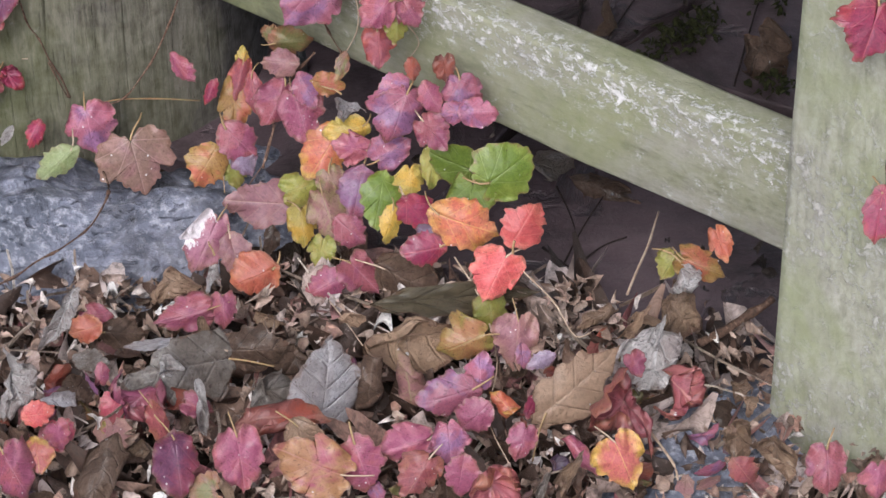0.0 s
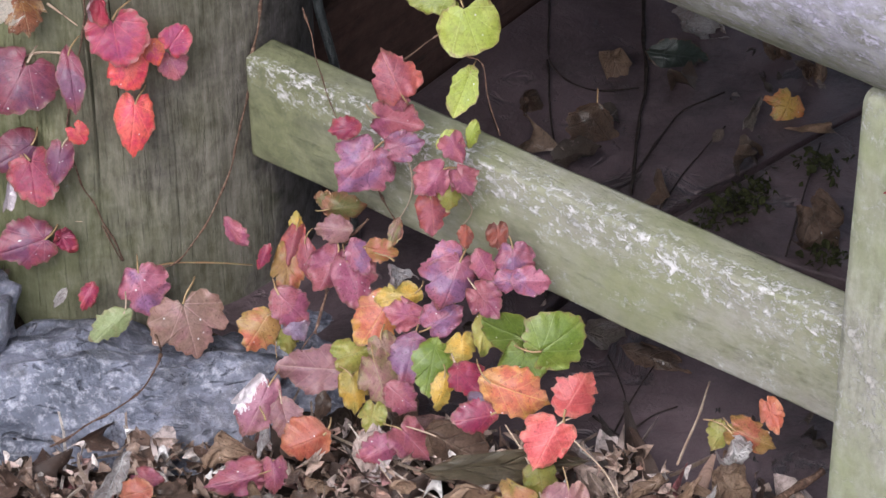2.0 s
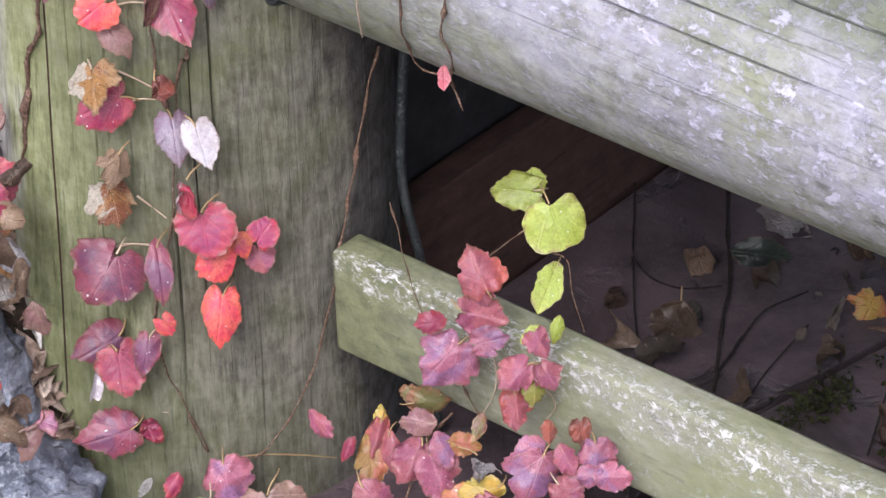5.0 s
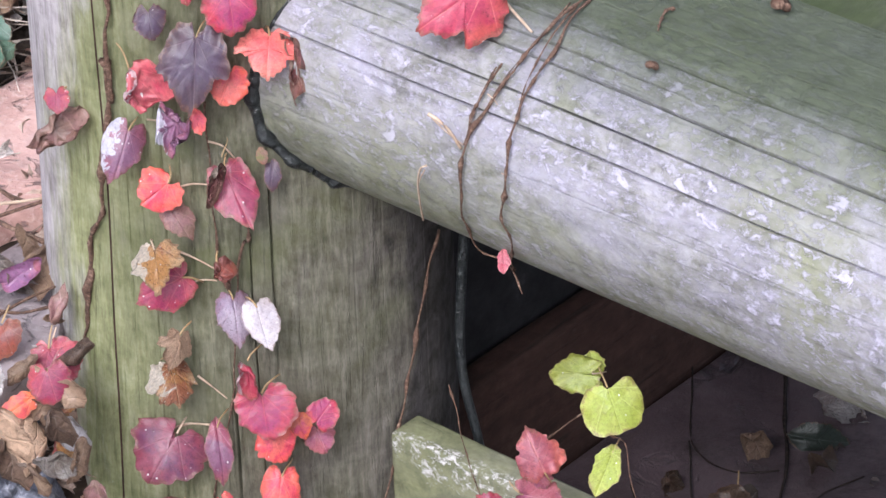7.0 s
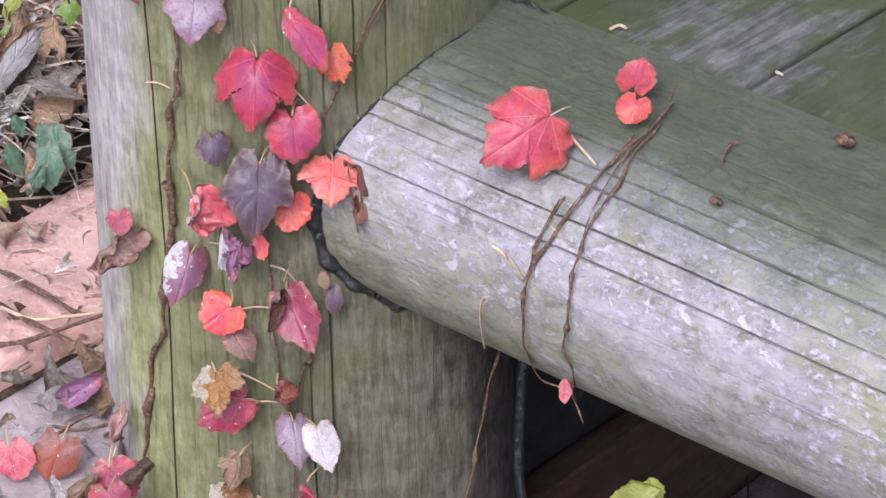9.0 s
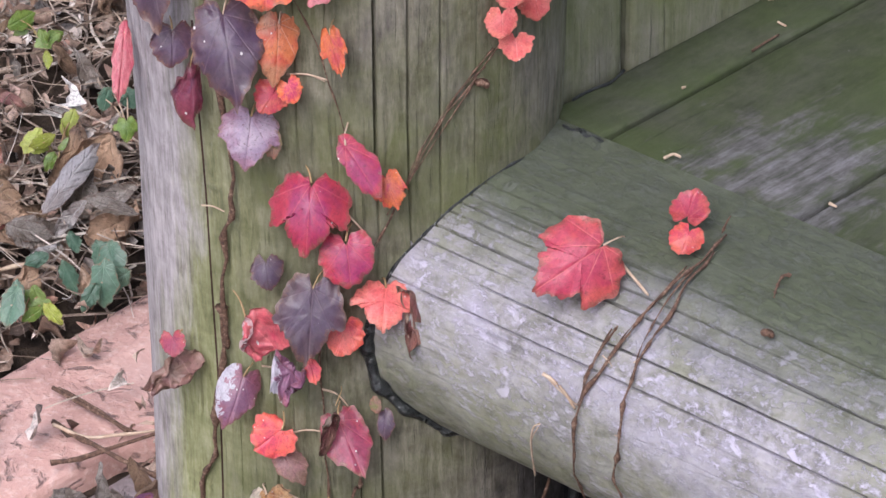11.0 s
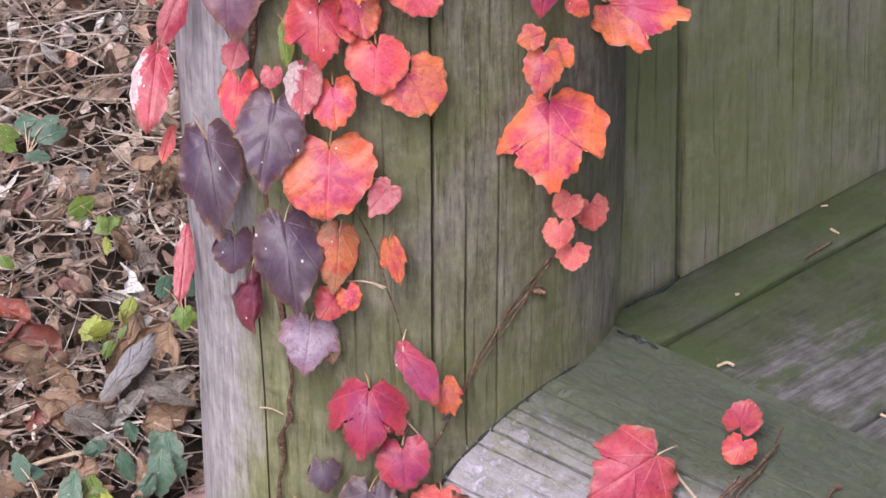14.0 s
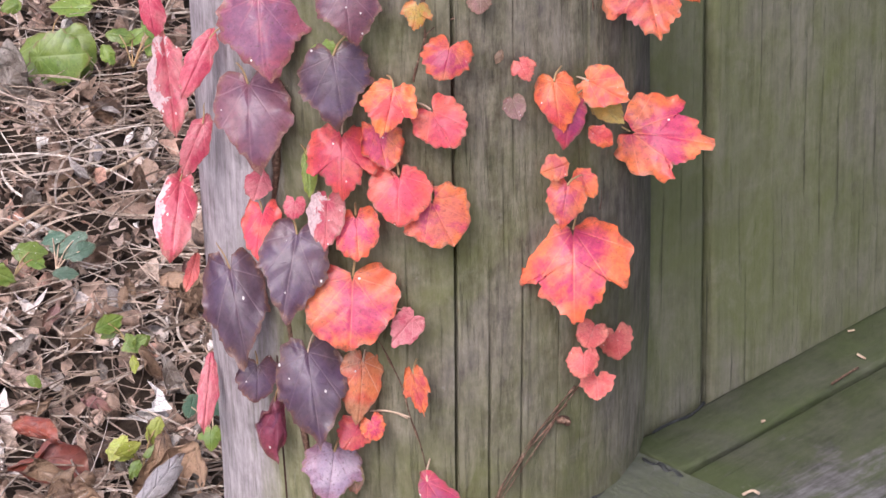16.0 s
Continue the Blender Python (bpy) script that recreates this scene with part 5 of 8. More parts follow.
leaf(post_vine, "heart", "magenta", 0.0212, 0.1204, 0.1836, 0.0288, 8, 0, 0, 1.1)
leaf(post_vine, "heart", "red", 0.0265, 0.1208, 0.1641, 0.0193, 22, 0, 0, 1.0)
leaf(post_vine, "drop", "redor", 0.0387, 0.1165, 0.1714, 0.0137, 20, 0, 0, 1.0)
leaf(post_vine, "heart", "magenta", 0.0501, 0.1122, 0.1755, 0.0170, 140, 0, 0, .95)
leaf(post_vine, "heart", "rose", 0.0484, 0.1096, 0.1590, 0.0165, 15, 0, 0, .95)
leaf(post_vine, "drop", "red", 0.0263, 0.1216, 0.1335, 0.0309, -10, 0, 0, .72)
leaf(post_vine, "heart", "plum", -0.0281, 0.1108, 0.1565, 0.0347, -35, 0, 0, 1.05)
leaf(post_vine, "oval", "plum", -0.0013, 0.1189, 0.1624, 0.0333, 5, 0, 0, .70)
leaf(post_vine, "shield", "plum", -0.0326, 0.1066, 0.1109, 0.0290, -62, 0, 0, 0.82)
leaf(post_vine, "heart", "crimson", -0.0246, 0.1138, 0.1008, 0.0282, 5, 0, 0, .90)
leaf(post_vine, "strip", "whitish", -0.0369, 0.1117, 0.0914, 0.0241, -5, 0, 0, .7)
leaf(post_vine, "shield", "plum", -0.0112, 0.1149, 0.1101, 0.0236, -12, 0, 0, 0.65)
leaf(post_vine, "heart", "red", -0.0002, 0.1139, 0.1256, 0.0120, 30, 0, 0, 1)
leaf(post_vine, "shield", "plum", -0.0325, 0.1080, 0.0557, 0.0330, -74, 0, 0, 0.82)
leaf(post_vine, "crumple", "crimson", -0.0131, 0.1122, 0.0625, 0.0192, 20, 0, 0, 1)
leaf(post_vine, "oval", "crimson", -0.0032, 0.1121, 0.0251, 0.0125, 0, 0, 0, 1)
leaf(log_vine, "maple", "redmag", 0.1190, 0.1701, 0.4340, 0.0434, -62, 0, 6, 0.8)
leaf(log_vine, "heart", "redmag", 0.1729, 0.1390, 0.4420, 0.0175, 160, 0, 6, 1.0)
leaf(log_vine, "heart", "red", 0.1693, 0.1613, 0.4380, 0.0152, -20, 0, 6, 1.05)
leaf(log_vine, "oval", "pink", 0.1339, 0.1948, 0.3100, 0.0115, 0, 0, 6, 0.9)
stem(post_vine, 0.0028, BARK, (-0.0435, 0.0804, 0.6288), (-0.0479, 0.0767, 0.5778), (-0.0350, 0.0864, 0.4378), (-0.0404, 0.0827, 0.4017), (-0.0427, 0.0810, 0.3403), (-0.0429, 0.0808, 0.3619), (-0.0473, 0.0773, 0.3124), (-0.0516, 0.0734, 0.2745), (-0.0601, 0.0642, 0.2391), (-0.0622, 0.0616, 0.2038), (-0.0594, 0.0651, 0.2376), (-0.0618, 0.0622, 0.2063), (-0.0692, 0.0514, 0.1696), (-0.0720, 0.0464, 0.1184), (-0.0675, 0.0541, 0.0742), (-0.0658, 0.0567, 0.0401))
stem(post_vine, 0.0014, BARK, (0.0013, 0.1008, 0.3494), (0.0025, 0.1010, 0.3050), (0.0031, 0.1011, 0.2563), (0.0023, 0.1010, 0.2586), (0.0096, 0.1021, 0.2361), (0.0056, 0.1015, 0.1768), (-0.0060, 0.0991, 0.1219), (-0.0019, 0.1001, 0.0875), (0.0062, 0.1016, 0.0668), (0.0159, 0.1026, 0.0381))
stem(post_vine, 0.0016, BARK, (0.0183, 0.1027, 0.3115), (0.0181, 0.1027, 0.2727), (0.0149, 0.1025, 0.2681), (0.0112, 0.1022, 0.2263))
stem(post_vine, 0.0009, BARK, (0.0875, 0.0796, 0.4962), (0.0779, 0.0864, 0.4878), (0.0629, 0.0943, 0.4689), (0.0492, 0.0990, 0.4449), (0.0367, 0.1016, 0.4193), (0.0257, 0.1026, 0.4018))
stem(post_vine, 0.0006, BARK, (0.0834, 0.0827, 0.4886), (0.0684, 0.0918, 0.4778), (0.0520, 0.0982, 0.4534), (0.0436, 0.1004, 0.4337))
stem(post_vine, 0.001, BARK, (-0.0104, 0.0978, 0.5469), (0.0019, 0.1009, 0.5245), (0.0103, 0.1021, 0.4979), (0.0175, 0.1027, 0.4676))
stem(post_vine, 0.0012, BARK, (0.0960, 0.0720, 0.6962), (0.0966, 0.0714, 0.6594), (0.0992, 0.0687, 0.6180), (0.0991, 0.0688, 0.5832), (0.0887, 0.0786, 0.5800))
stem(post_vine, 0.001, BARK, (0.0410, 0.1009, 0.7006), (0.0234, 0.1027, 0.6910), (0.0167, 0.1026, 0.6691))
stem(post_vine, 0.0016, BARK, (0.0201, 0.1027, 0.7104), (0.0204, 0.1027, 0.6911), (0.0155, 0.1026, 0.6691))
stem(post_vine, 0.0016, BARK, (0.1126, 0.0505, 0.2386), (0.1053, 0.0615, 0.2115), (0.0962, 0.0718, 0.1756), (0.0888, 0.0786, 0.1401), (0.0816, 0.0840, 0.1101), (0.0762, 0.0875, 0.0887), (0.0646, 0.0936, 0.0589), (0.0438, 0.1004, 0.0335), (0.0250, 0.1027, 0.0308))
stem(post_vine, 0.0012, GREENSTEM, (0.0812, 0.0842, 0.0136), (0.0394, 0.1012, 0.0321), (0.0191, 0.1027, 0.0271))
stem(post_vine, 0.001, BARK, (0.0070, 0.1017, 0.0597), (0.0155, 0.1026, 0.0381))
stem(post_vine, 0.0016, STALK, (-0.0129, 0.0970, 0.3009), (-0.0061, 0.0991, 0.3034), (0.0014, 0.1008, 0.3034))
stem(post_vine, 0.0016, STALK, (-0.0173, 0.0953, 0.2653), (-0.0081, 0.0985, 0.2613), (0.0020, 0.1009, 0.2556))
stem(post_vine, 0.0015, STALK, (-0.0115, 0.0975, 0.2463), (-0.0046, 0.0995, 0.2492), (0.0028, 0.1011, 0.2491))
stem(post_vine, 0.0015, STALK, (-0.0258, 0.0915, 0.3359), (-0.0192, 0.0946, 0.3368), (-0.0150, 0.0962, 0.3413))
stem(post_vine, 0.0015, STALK, (0.0024, 0.1010, 0.3274), (0.0095, 0.1020, 0.3250), (0.0146, 0.1025, 0.3180))
stem(post_vine, 0.0016, STALK, (-0.0257, 0.0916, 0.1572), (-0.0170, 0.0955, 0.1632), (-0.0054, 0.0992, 0.1642))
stem(post_vine, 0.0015, STALK, (-0.0177, 0.0952, 0.1512), (-0.0122, 0.0972, 0.1518), (-0.0060, 0.0991, 0.1526))
stem(post_vine, 0.0016, STALK, (-0.0099, 0.0980, 0.1924), (-0.0034, 0.0998, 0.1871), (0.0036, 0.1012, 0.1808))
stem(post_vine, 0.0015, STALK, (-0.0215, 0.0936, 0.1603), (-0.0139, 0.0966, 0.1634), (-0.0048, 0.0994, 0.1635))
stem(post_vine, 0.0015, STALK, (-0.0464, 0.0781, 0.6547), (-0.0399, 0.0831, 0.6578), (-0.0323, 0.0880, 0.6595))
stem(post_vine, 0.0015, STALK, (-0.0079, 0.0986, 0.4973), (0.0012, 0.1008, 0.4980), (0.0095, 0.1020, 0.4943))
stem(post_vine, 0.0013, STALK, (0.0026, 0.1010, 0.5527), (0.0064, 0.1017, 0.5526), (0.0103, 0.1021, 0.5516))
stem(post_vine, 0.0015, STALK, (0.0145, 0.1025, 0.4285), (0.0196, 0.1027, 0.4213), (0.0260, 0.1026, 0.4126))
stem(post_vine, 0.0014, STALK, (-0.0043, 0.0995, 0.4981), (0.0034, 0.1012, 0.4978), (0.0105, 0.1022, 0.4951))
stem(post_vine, 0.0013, STALK, (-0.0504, 0.0745, 0.4159), (-0.0450, 0.0792, 0.4179), (-0.0398, 0.0832, 0.4169))
stem(post_vine, 0.0007, BARK, (0.0903, 0.0773, 0.4966), (0.0738, 0.0889, 0.4789), (0.0561, 0.0969, 0.4601), (0.0423, 0.1007, 0.4308), (0.0298, 0.1024, 0.4046))
stem(post_vine, 0.0007, BARK, (0.0792, 0.0856, 0.4843), (0.0655, 0.0931, 0.4651), (0.0519, 0.0983, 0.4474), (0.0355, 0.1018, 0.4225))
stem(post_vine, 0.001, GREENSTEM, (-0.0642, 0.0588, 0.0416), (-0.0514, 0.0735, 0.0638), (-0.0390, 0.0837, 0.0825))
stem(post_vine, 0.0013, STALK, (-0.0267, 0.0911, 0.0567), (-0.0153, 0.0961, 0.0612), (-0.0026, 0.1000, 0.0621))
stem(log_vine, 0.0028, STALK, (0.1022, 0.1851, 0.3851), (0.1060, 0.1881, 0.3838), (0.1114, 0.1902, 0.3781), (0.1164, 0.1896, 0.3689))
stem(log_vine, 0.0012, BARK, (0.1353, 0.1901, 0.4127), (0.1315, 0.1892, 0.4044), (0.1255, 0.1889, 0.3932), (0.1212, 0.1902, 0.3853), (0.1190, 0.1907, 0.3736))
stem(log_vine, 0.001, BARK, (0.2145, 0.1816, 0.4294), (0.2102, 0.1832, 0.4295), (0.2062, 0.1915, 0.4289), (0.2047, 0.1955, 0.4272))
stem(log_vine, 0.0016, STALK, (0.1006, 0.1854, 0.3581), (0.0975, 0.1852, 0.3563), (0.0966, 0.1805, 0.3454), (0.0978, 0.1740, 0.3305), (0.0991, 0.1676, 0.3180))
stem(log_vine, 0.0009, BARK, (0.1857, 0.1585, 0.4395), (0.1883, 0.1579, 0.4455), (0.1896, 0.1574, 0.4475))
stem(log_vine, 0.0017, BARK, (0.1885, 0.1461, 0.4305), (0.1689, 0.1731, 0.4269), (0.1514, 0.1827, 0.4175), (0.1351, 0.1919, 0.4004), (0.1181, 0.1932, 0.3722), (0.1152, 0.1917, 0.3439), (0.1224, 0.1774, 0.3090), (0.1350, 0.1831, 0.3025), (0.1426, 0.1906, 0.2888))
stem(log_vine, 0.0017, BARK, (0.1818, 0.1602, 0.4303), (0.1611, 0.1874, 0.4198), (0.1444, 0.2016, 0.3999), (0.1372, 0.2088, 0.3809), (0.1343, 0.2117, 0.3618), (0.1326, 0.2085, 0.3414), (0.1363, 0.2049, 0.3249), (0.1386, 0.1866, 0.2999))
stem(log_vine, 0.001, BARK, (0.1335, 0.1826, 0.4067), (0.1265, 0.1879, 0.3955), (0.1209, 0.1914, 0.3829), (0.1169, 0.1922, 0.3716))
stem(log_vine, 0.0012, STALK, (0.1029, 0.1755, 0.3787), (0.1099, 0.1842, 0.3746), (0.1169, 0.1922, 0.3716))
stem(log_vine, 0.0024, STALK, (0.1374, 0.1489, 0.4250), (0.1435, 0.1629, 0.4225), (0.1506, 0.1772, 0.4197))
stem(log_vine, 0.0009, STALK, (0.1001, 0.1777, 0.3512), (0.0972, 0.1722, 0.3386), (0.0999, 0.1574, 0.3115))
stem(log_vine, 0.0008, BARK, (0.1683, 0.1673, 0.4280), (0.1541, 0.1812, 0.4194), (0.1379, 0.1896, 0.4048), (0.1247, 0.1929, 0.3867))
stem(log_vine, 0.0008, BARK, (0.1734, 0.1669, 0.4289), (0.1590, 0.1835, 0.4205), (0.1476, 0.1954, 0.4077), (0.1417, 0.2034, 0.3952))
stem(log_vine, 0.001, STALK, (0.1289, 0.1896, 0.3964), (0.1312, 0.1928, 0.3952), (0.1327, 0.1956, 0.3938))
stem(log_vine, 0.001, STALK, (0.1420, 0.2004, 0.3987), (0.1445, 0.2007, 0.4008))
stem(log_vine, 0.001, STALK, (0.1351, 0.2117, 0.3663), (0.1327, 0.2094, 0.3664))
leaf(rail_vine, "tri", "emberred", 0.1489, 0.1746, 0.1867, 0.0269, -158, 0, 0, 0.80)
leaf(rail_vine, "tri", "rose", 0.1502, 0.1776, 0.1766, 0.0166, 15, 0, 0, 0.96)
leaf(rail_vine, "tri", "rose", 0.1494, 0.1826, 0.1661, 0.0249, 70, 0, 0, 0.84)
leaf(rail_vine, "tri", "mauve", 0.1521, 0.1880, 0.1551, 0.0192, 100, 0, 0, 0.88)
leaf(rail_vine, "leaflet", "crimson", 0.1268, 0.1606, 0.1487, 0.0161, -80, 0, 0, 0.88)
leaf(rail_vine, "tri", "mauve", 0.1311, 0.1732, 0.1352, 0.0310, -45, 0, 0, 0.88)
leaf(rail_vine, "tri", "rose", 0.1752, 0.2012, 0.1610, 0.0165, 20, 0, 0, 0.80)
leaf(rail_vine, "tri", "rose", 0.1641, 0.2015, 0.1439, 0.0207, -50, 0, 0, 0.88)
leaf(rail_vine, "tri", "rose", 0.1779, 0.2076, 0.1469, 0.0166, 30, 0, 0, 0.88)
leaf(rail_vine, "tri", "emberred", 0.1632, 0.2005, 0.1231, 0.0214, 0, 0, 0, 0.80)
leaf(rail_vine, "tri", "limey", 0.1718, 0.2028, 0.1340, 0.0151, -10, 0, 0, 0.80)
leaf(rail_vine, "leaflet", "yelgreen", 0.1716, 0.1956, 0.1626, 0.0133, -60, 0, 0, 0.80)
leaf(rail_vine, "tri", "mauve", 0.1695, 0.2265, 0.1017, 0.0291, -20, 0, 0, 0.92)
leaf(rail_vine, "leaflet", "mauve", 0.1671, 0.2159, 0.1094, 0.0191, -70, 0, 0, 1.04)
leaf(rail_vine, "leaflet", "rust", 0.1773, 0.2127, 0.1173, 0.0124, 0, 0, 0, 0.80)
leaf(rail_vine, "leaflet", "rose", 0.1845, 0.2261, 0.1099, 0.0175, 20, 0, 0, 0.96)
leaf(rail_vine, "tri", "rose", 0.1834, 0.2363, 0.0962, 0.0208, 30, 0, 0, 0.88)
leaf(rail_vine, "tri", "rust", 0.1926, 0.2159, 0.1182, 0.0140, 0, 0, 0, 0.88)
leaf(rail_vine, "tri", "mauve", 0.1982, 0.2263, 0.1086, 0.0229, 0, 0, 0, 0.76)
leaf(rail_vine, "leaflet", "mauve", 0.1936, 0.2323, 0.1035, 0.0164, -80, 0, 0, 0.96)
leaf(rail_vine, "leaflet", "mauve", 0.2051, 0.2336, 0.1040, 0.0195, 85, 0, 0, 0.96)
leaf(rail_vine, "heart", "yelgreen", 0.1683, 0.1707, 0.2292, 0.0250, -97, 0, 0, 0.72)
leaf(rail_vine, "leaflet", "yelgreen", 0.1775, 0.1673, 0.2304, 0.0147, 10, 0, 0, 0.96)
leaf(rail_vine, "round", "yelgreen", 0.1851, 0.1888, 0.2193, 0.0330, 15, 0, 0, 0.85)
leaf(rail_vine, "tri", "yelgreen", 0.1765, 0.1764, 0.2207, 0.0128, -10, 0, 0, 0.80)
leaf(rail_vine, "oval", "yelgreen", 0.1810, 0.1866, 0.1834, 0.0261, -25, 0, 0, 0.90)
leaf(rail_vine, "leaflet", "yelgreen", 0.1839, 0.1930, 0.1628, 0.0144, -22, 0, 0, 0.64)
stem(rail_vine, 0.0009, BARK, (0.1118, 0.1161, 0.1907), (0.1158, 0.1201, 0.1697), (0.1202, 0.1245, 0.1455), (0.1250, 0.1292, 0.1314))
stem(rail_vine, 0.0009, BARK, (0.1524, 0.1567, 0.1802), (0.1626, 0.1668, 0.1961), (0.1725, 0.1767, 0.2102))
stem(rail_vine, 0.001, BARK, (0.1833, 0.1875, 0.2037), (0.1893, 0.1935, 0.2025), (0.1915, 0.1958, 0.1859), (0.1962, 0.2004, 0.1658))
stem(rail_vine, 0.0012, STALK, (0.1467, 0.1510, 0.1416), (0.1564, 0.1607, 0.1240), (0.1561, 0.1603, 0.1032), (0.1481, 0.1523, 0.0808))
stem(rail_vine, 0.001, BARK, (0.1385, 0.1427, 0.1091), (0.1433, 0.1475, 0.0950), (0.1506, 0.1549, 0.0824))
stem(rail_vine, 0.001, STALK, (0.1775, 0.1818, 0.1222), (0.1836, 0.1878, 0.1142), (0.1785, 0.1827, 0.1007))
leaf(low_vine, "leaflet", "goldy", 0.1015, 0.1444, 0.0820, 0.0127, 170, 0, 0, 0.72)
leaf(low_vine, "tri", "emberred", 0.0987, 0.1529, 0.0766, 0.0208, -15, 0, 0, 0.56)
leaf(low_vine, "tri", "amber", 0.0950, 0.1581, 0.0644, 0.0300, -5, 0, 0, 0.60)
leaf(low_vine, "leaflet", "emberred", 0.1049, 0.1603, 0.0717, 0.0238, 10, 20, 0, 0.56)
leaf(low_vine, "leaflet", "crimson", 0.0843, 0.1455, 0.0648, 0.0146, -30, 20, 0, 0.64)
leaf(low_vine, "leaflet", "oldrose", 0.1185, 0.1654, 0.0930, 0.0189, -100, 0, 0, 1.04)
leaf(low_vine, "tri", "rose", 0.1153, 0.1741, 0.0759, 0.0260, -32, 0, 0, 0.80)
leaf(low_vine, "leaflet", "mauve", 0.1293, 0.1795, 0.0865, 0.0188, 25, 0, 0, 1.04)
leaf(low_vine, "tri", "rose", 0.1253, 0.1820, 0.0728, 0.0296, 12, 0, 0, 0.80)
leaf(low_vine, "leaflet", "amber", 0.1390, 0.1784, 0.0872, 0.0173, 70, 0, 0, 0.96)
leaf(low_vine, "leaflet", "olive", 0.1470, 0.1727, 0.0928, 0.0162, -20, 0, 0, 0.56)
leaf(low_vine, "tri", "olive", 0.1249, 0.1525, 0.0957, 0.0223, 90, 0, 0, 0.72)
leaf(low_vine, "tri", "olive", 0.1153, 0.1481, 0.0977, 0.0106, 0, 0, 0, 0.72)
leaf(low_vine, "crumple", "silver", 0.1469, 0.1883, 0.0800, 0.0205, 20, 0, 0, 1)
leaf(low_vine, "leaflet", "sunset", 0.1354, 0.2019, 0.0650, 0.0319, -40, 10, 0, 1.04)
leaf(low_vine, "leaflet", "goldy", 0.1463, 0.1980, 0.0730, 0.0230, -82, 0, 0, 0.88)
leaf(low_vine, "leaflet", "rose", 0.0949, 0.1741, 0.0551, 0.0243, 38, 0, 0, 0.96)
leaf(low_vine, "tri", "lilac", 0.0966, 0.1784, 0.0442, 0.0160, 20, 0, 0, 0.80)
leaf(low_vine, "leaflet", "amber", 0.0787, 0.1727, 0.0414, 0.0233, -35, 0, 0, 1.28)
leaf(low_vine, "tri", "limey", 0.0923, 0.1800, 0.0382, 0.0134, 5, 0, 0, 0.80)
leaf(low_vine, "tri", "rose", 0.1473, 0.2107, 0.0717, 0.0205, -105, 0, 0, 0.80)
leaf(low_vine, "tri", "mauve", 0.1646, 0.2229, 0.0775, 0.0214, 120, 0, 0, 0.88)
leaf(low_vine, "leaflet", "mauve", 0.1475, 0.2288, 0.0603, 0.0270, -18, 0, 0, 1.04)
leaf(low_vine, "tri", "dullgreen", 0.1373, 0.2157, 0.0541, 0.0205, 20, 0, 0, 0.80)
leaf(low_vine, "leaflet", "oldrose", 0.1043, 0.2036, 0.0384, 0.0389, -96, 0, 0, 0.84)
leaf(low_vine, "tri", "limey", 0.1210, 0.2063, 0.0471, 0.0196, 100, 0, 0, 0.88)
leaf(low_vine, "tri", "goldy", 0.1205, 0.2219, 0.0368, 0.0211, 5, 0, 0, 0.76)
leaf(low_vine, "tri", "dullgreen", 0.1330, 0.2260, 0.0448, 0.0295, 12, 0, 0, 0.68)
leaf(low_vine, "tri", "limey", 0.1272, 0.2388, 0.0338, 0.0168, -15, 0, 0, 0.88)
leaf(low_vine, "leaflet", "rose", 0.1413, 0.2393, 0.0452, 0.0197, 48, 0, 0, 0.96)
leaf(low_vine, "leaflet", "rose", 0.1293, 0.2566, 0.0271, 0.0218, -65, 0, 0, 0.96)
leaf(low_vine, "tri", "rose", 0.1450, 0.2591, 0.0329, 0.0246, 40, 0, 0, 0.80)
leaf(low_vine, "leaflet", "emberleaf", 0.0953, 0.2494, 0.0310, 0.0243, -75, 0, 0, 1.20)
leaf(low_vine, "tri", "piedrose", 0.0745, 0.2197, 0.0314, 0.0327, -28, 0, 0, 0.76)
leaf(low_vine, "leaflet", "oldrose", 0.0864, 0.2328, 0.0319, 0.0245, 8, 0, 0, 0.88)
leaf(low_vine, "strip", "white", 0.0746, 0.2447, 0.0342, 0.0204, -15, 0, 0, 1)
leaf(low_vine, "leaflet", "lime", 0.1570, 0.2344, 0.0576, 0.0300, -14, 0, 0, 0.88)
leaf(low_vine, "tri", "goldy", 0.1721, 0.2360, 0.0682, 0.0172, 0, 0, 0, 0.88)
leaf(low_vine, "leaflet", "goldy", 0.1600, 0.2488, 0.0538, 0.0201, -20, 0, 0, 0.72)
leaf(low_vine, "leaflet", "crimson", 0.1724, 0.2518, 0.0621, 0.0216, 35, 0, 0, 1.04)
leaf(low_vine, "leaflet", "crimson", 0.1744, 0.2673, 0.0509, 0.0221, -80, 0, 0, 1.12)
leaf(low_vine, "leaflet", "lilac", 0.1795, 0.2617, 0.0547, 0.0190, 60, 0, 0, 0.72)
leaf(low_vine, "leaflet", "sunset", 0.1929, 0.2641, 0.0624, 0.0354, 62, 0, 0, 0.84)
leaf(low_vine, "leaflet", "salmon", 0.2197, 0.2810, 0.0710, 0.0249, 140, 0, 0, 1.20)
leaf(low_vine, "tri", "salmon", 0.2054, 0.2920, 0.0517, 0.0278, -28, 0, 0, 0.92)
leaf(low_vine, "heart", "lime", 0.2162, 0.2518, 0.0813, 0.0305, 118, 10, 0, 0.92)
leaf(low_vine, "heart", "lime", 0.1983, 0.2529, 0.0685, 0.0223, -15, 0, 0, 1.00)
leaf(low_vine, "heart", "lime", 0.1924, 0.2381, 0.0781, 0.0255, -115, -20, 0, 0.88)
leaf(low_vine, "leaflet", "limey", 0.1829, 0.2341, 0.0756, 0.0237, -8, 0, 0, 0.72)
leaf(low_vine, "tri", "limey", 0.1677, 0.2151, 0.0772, 0.0131, 10, 0, 0, 0.80)
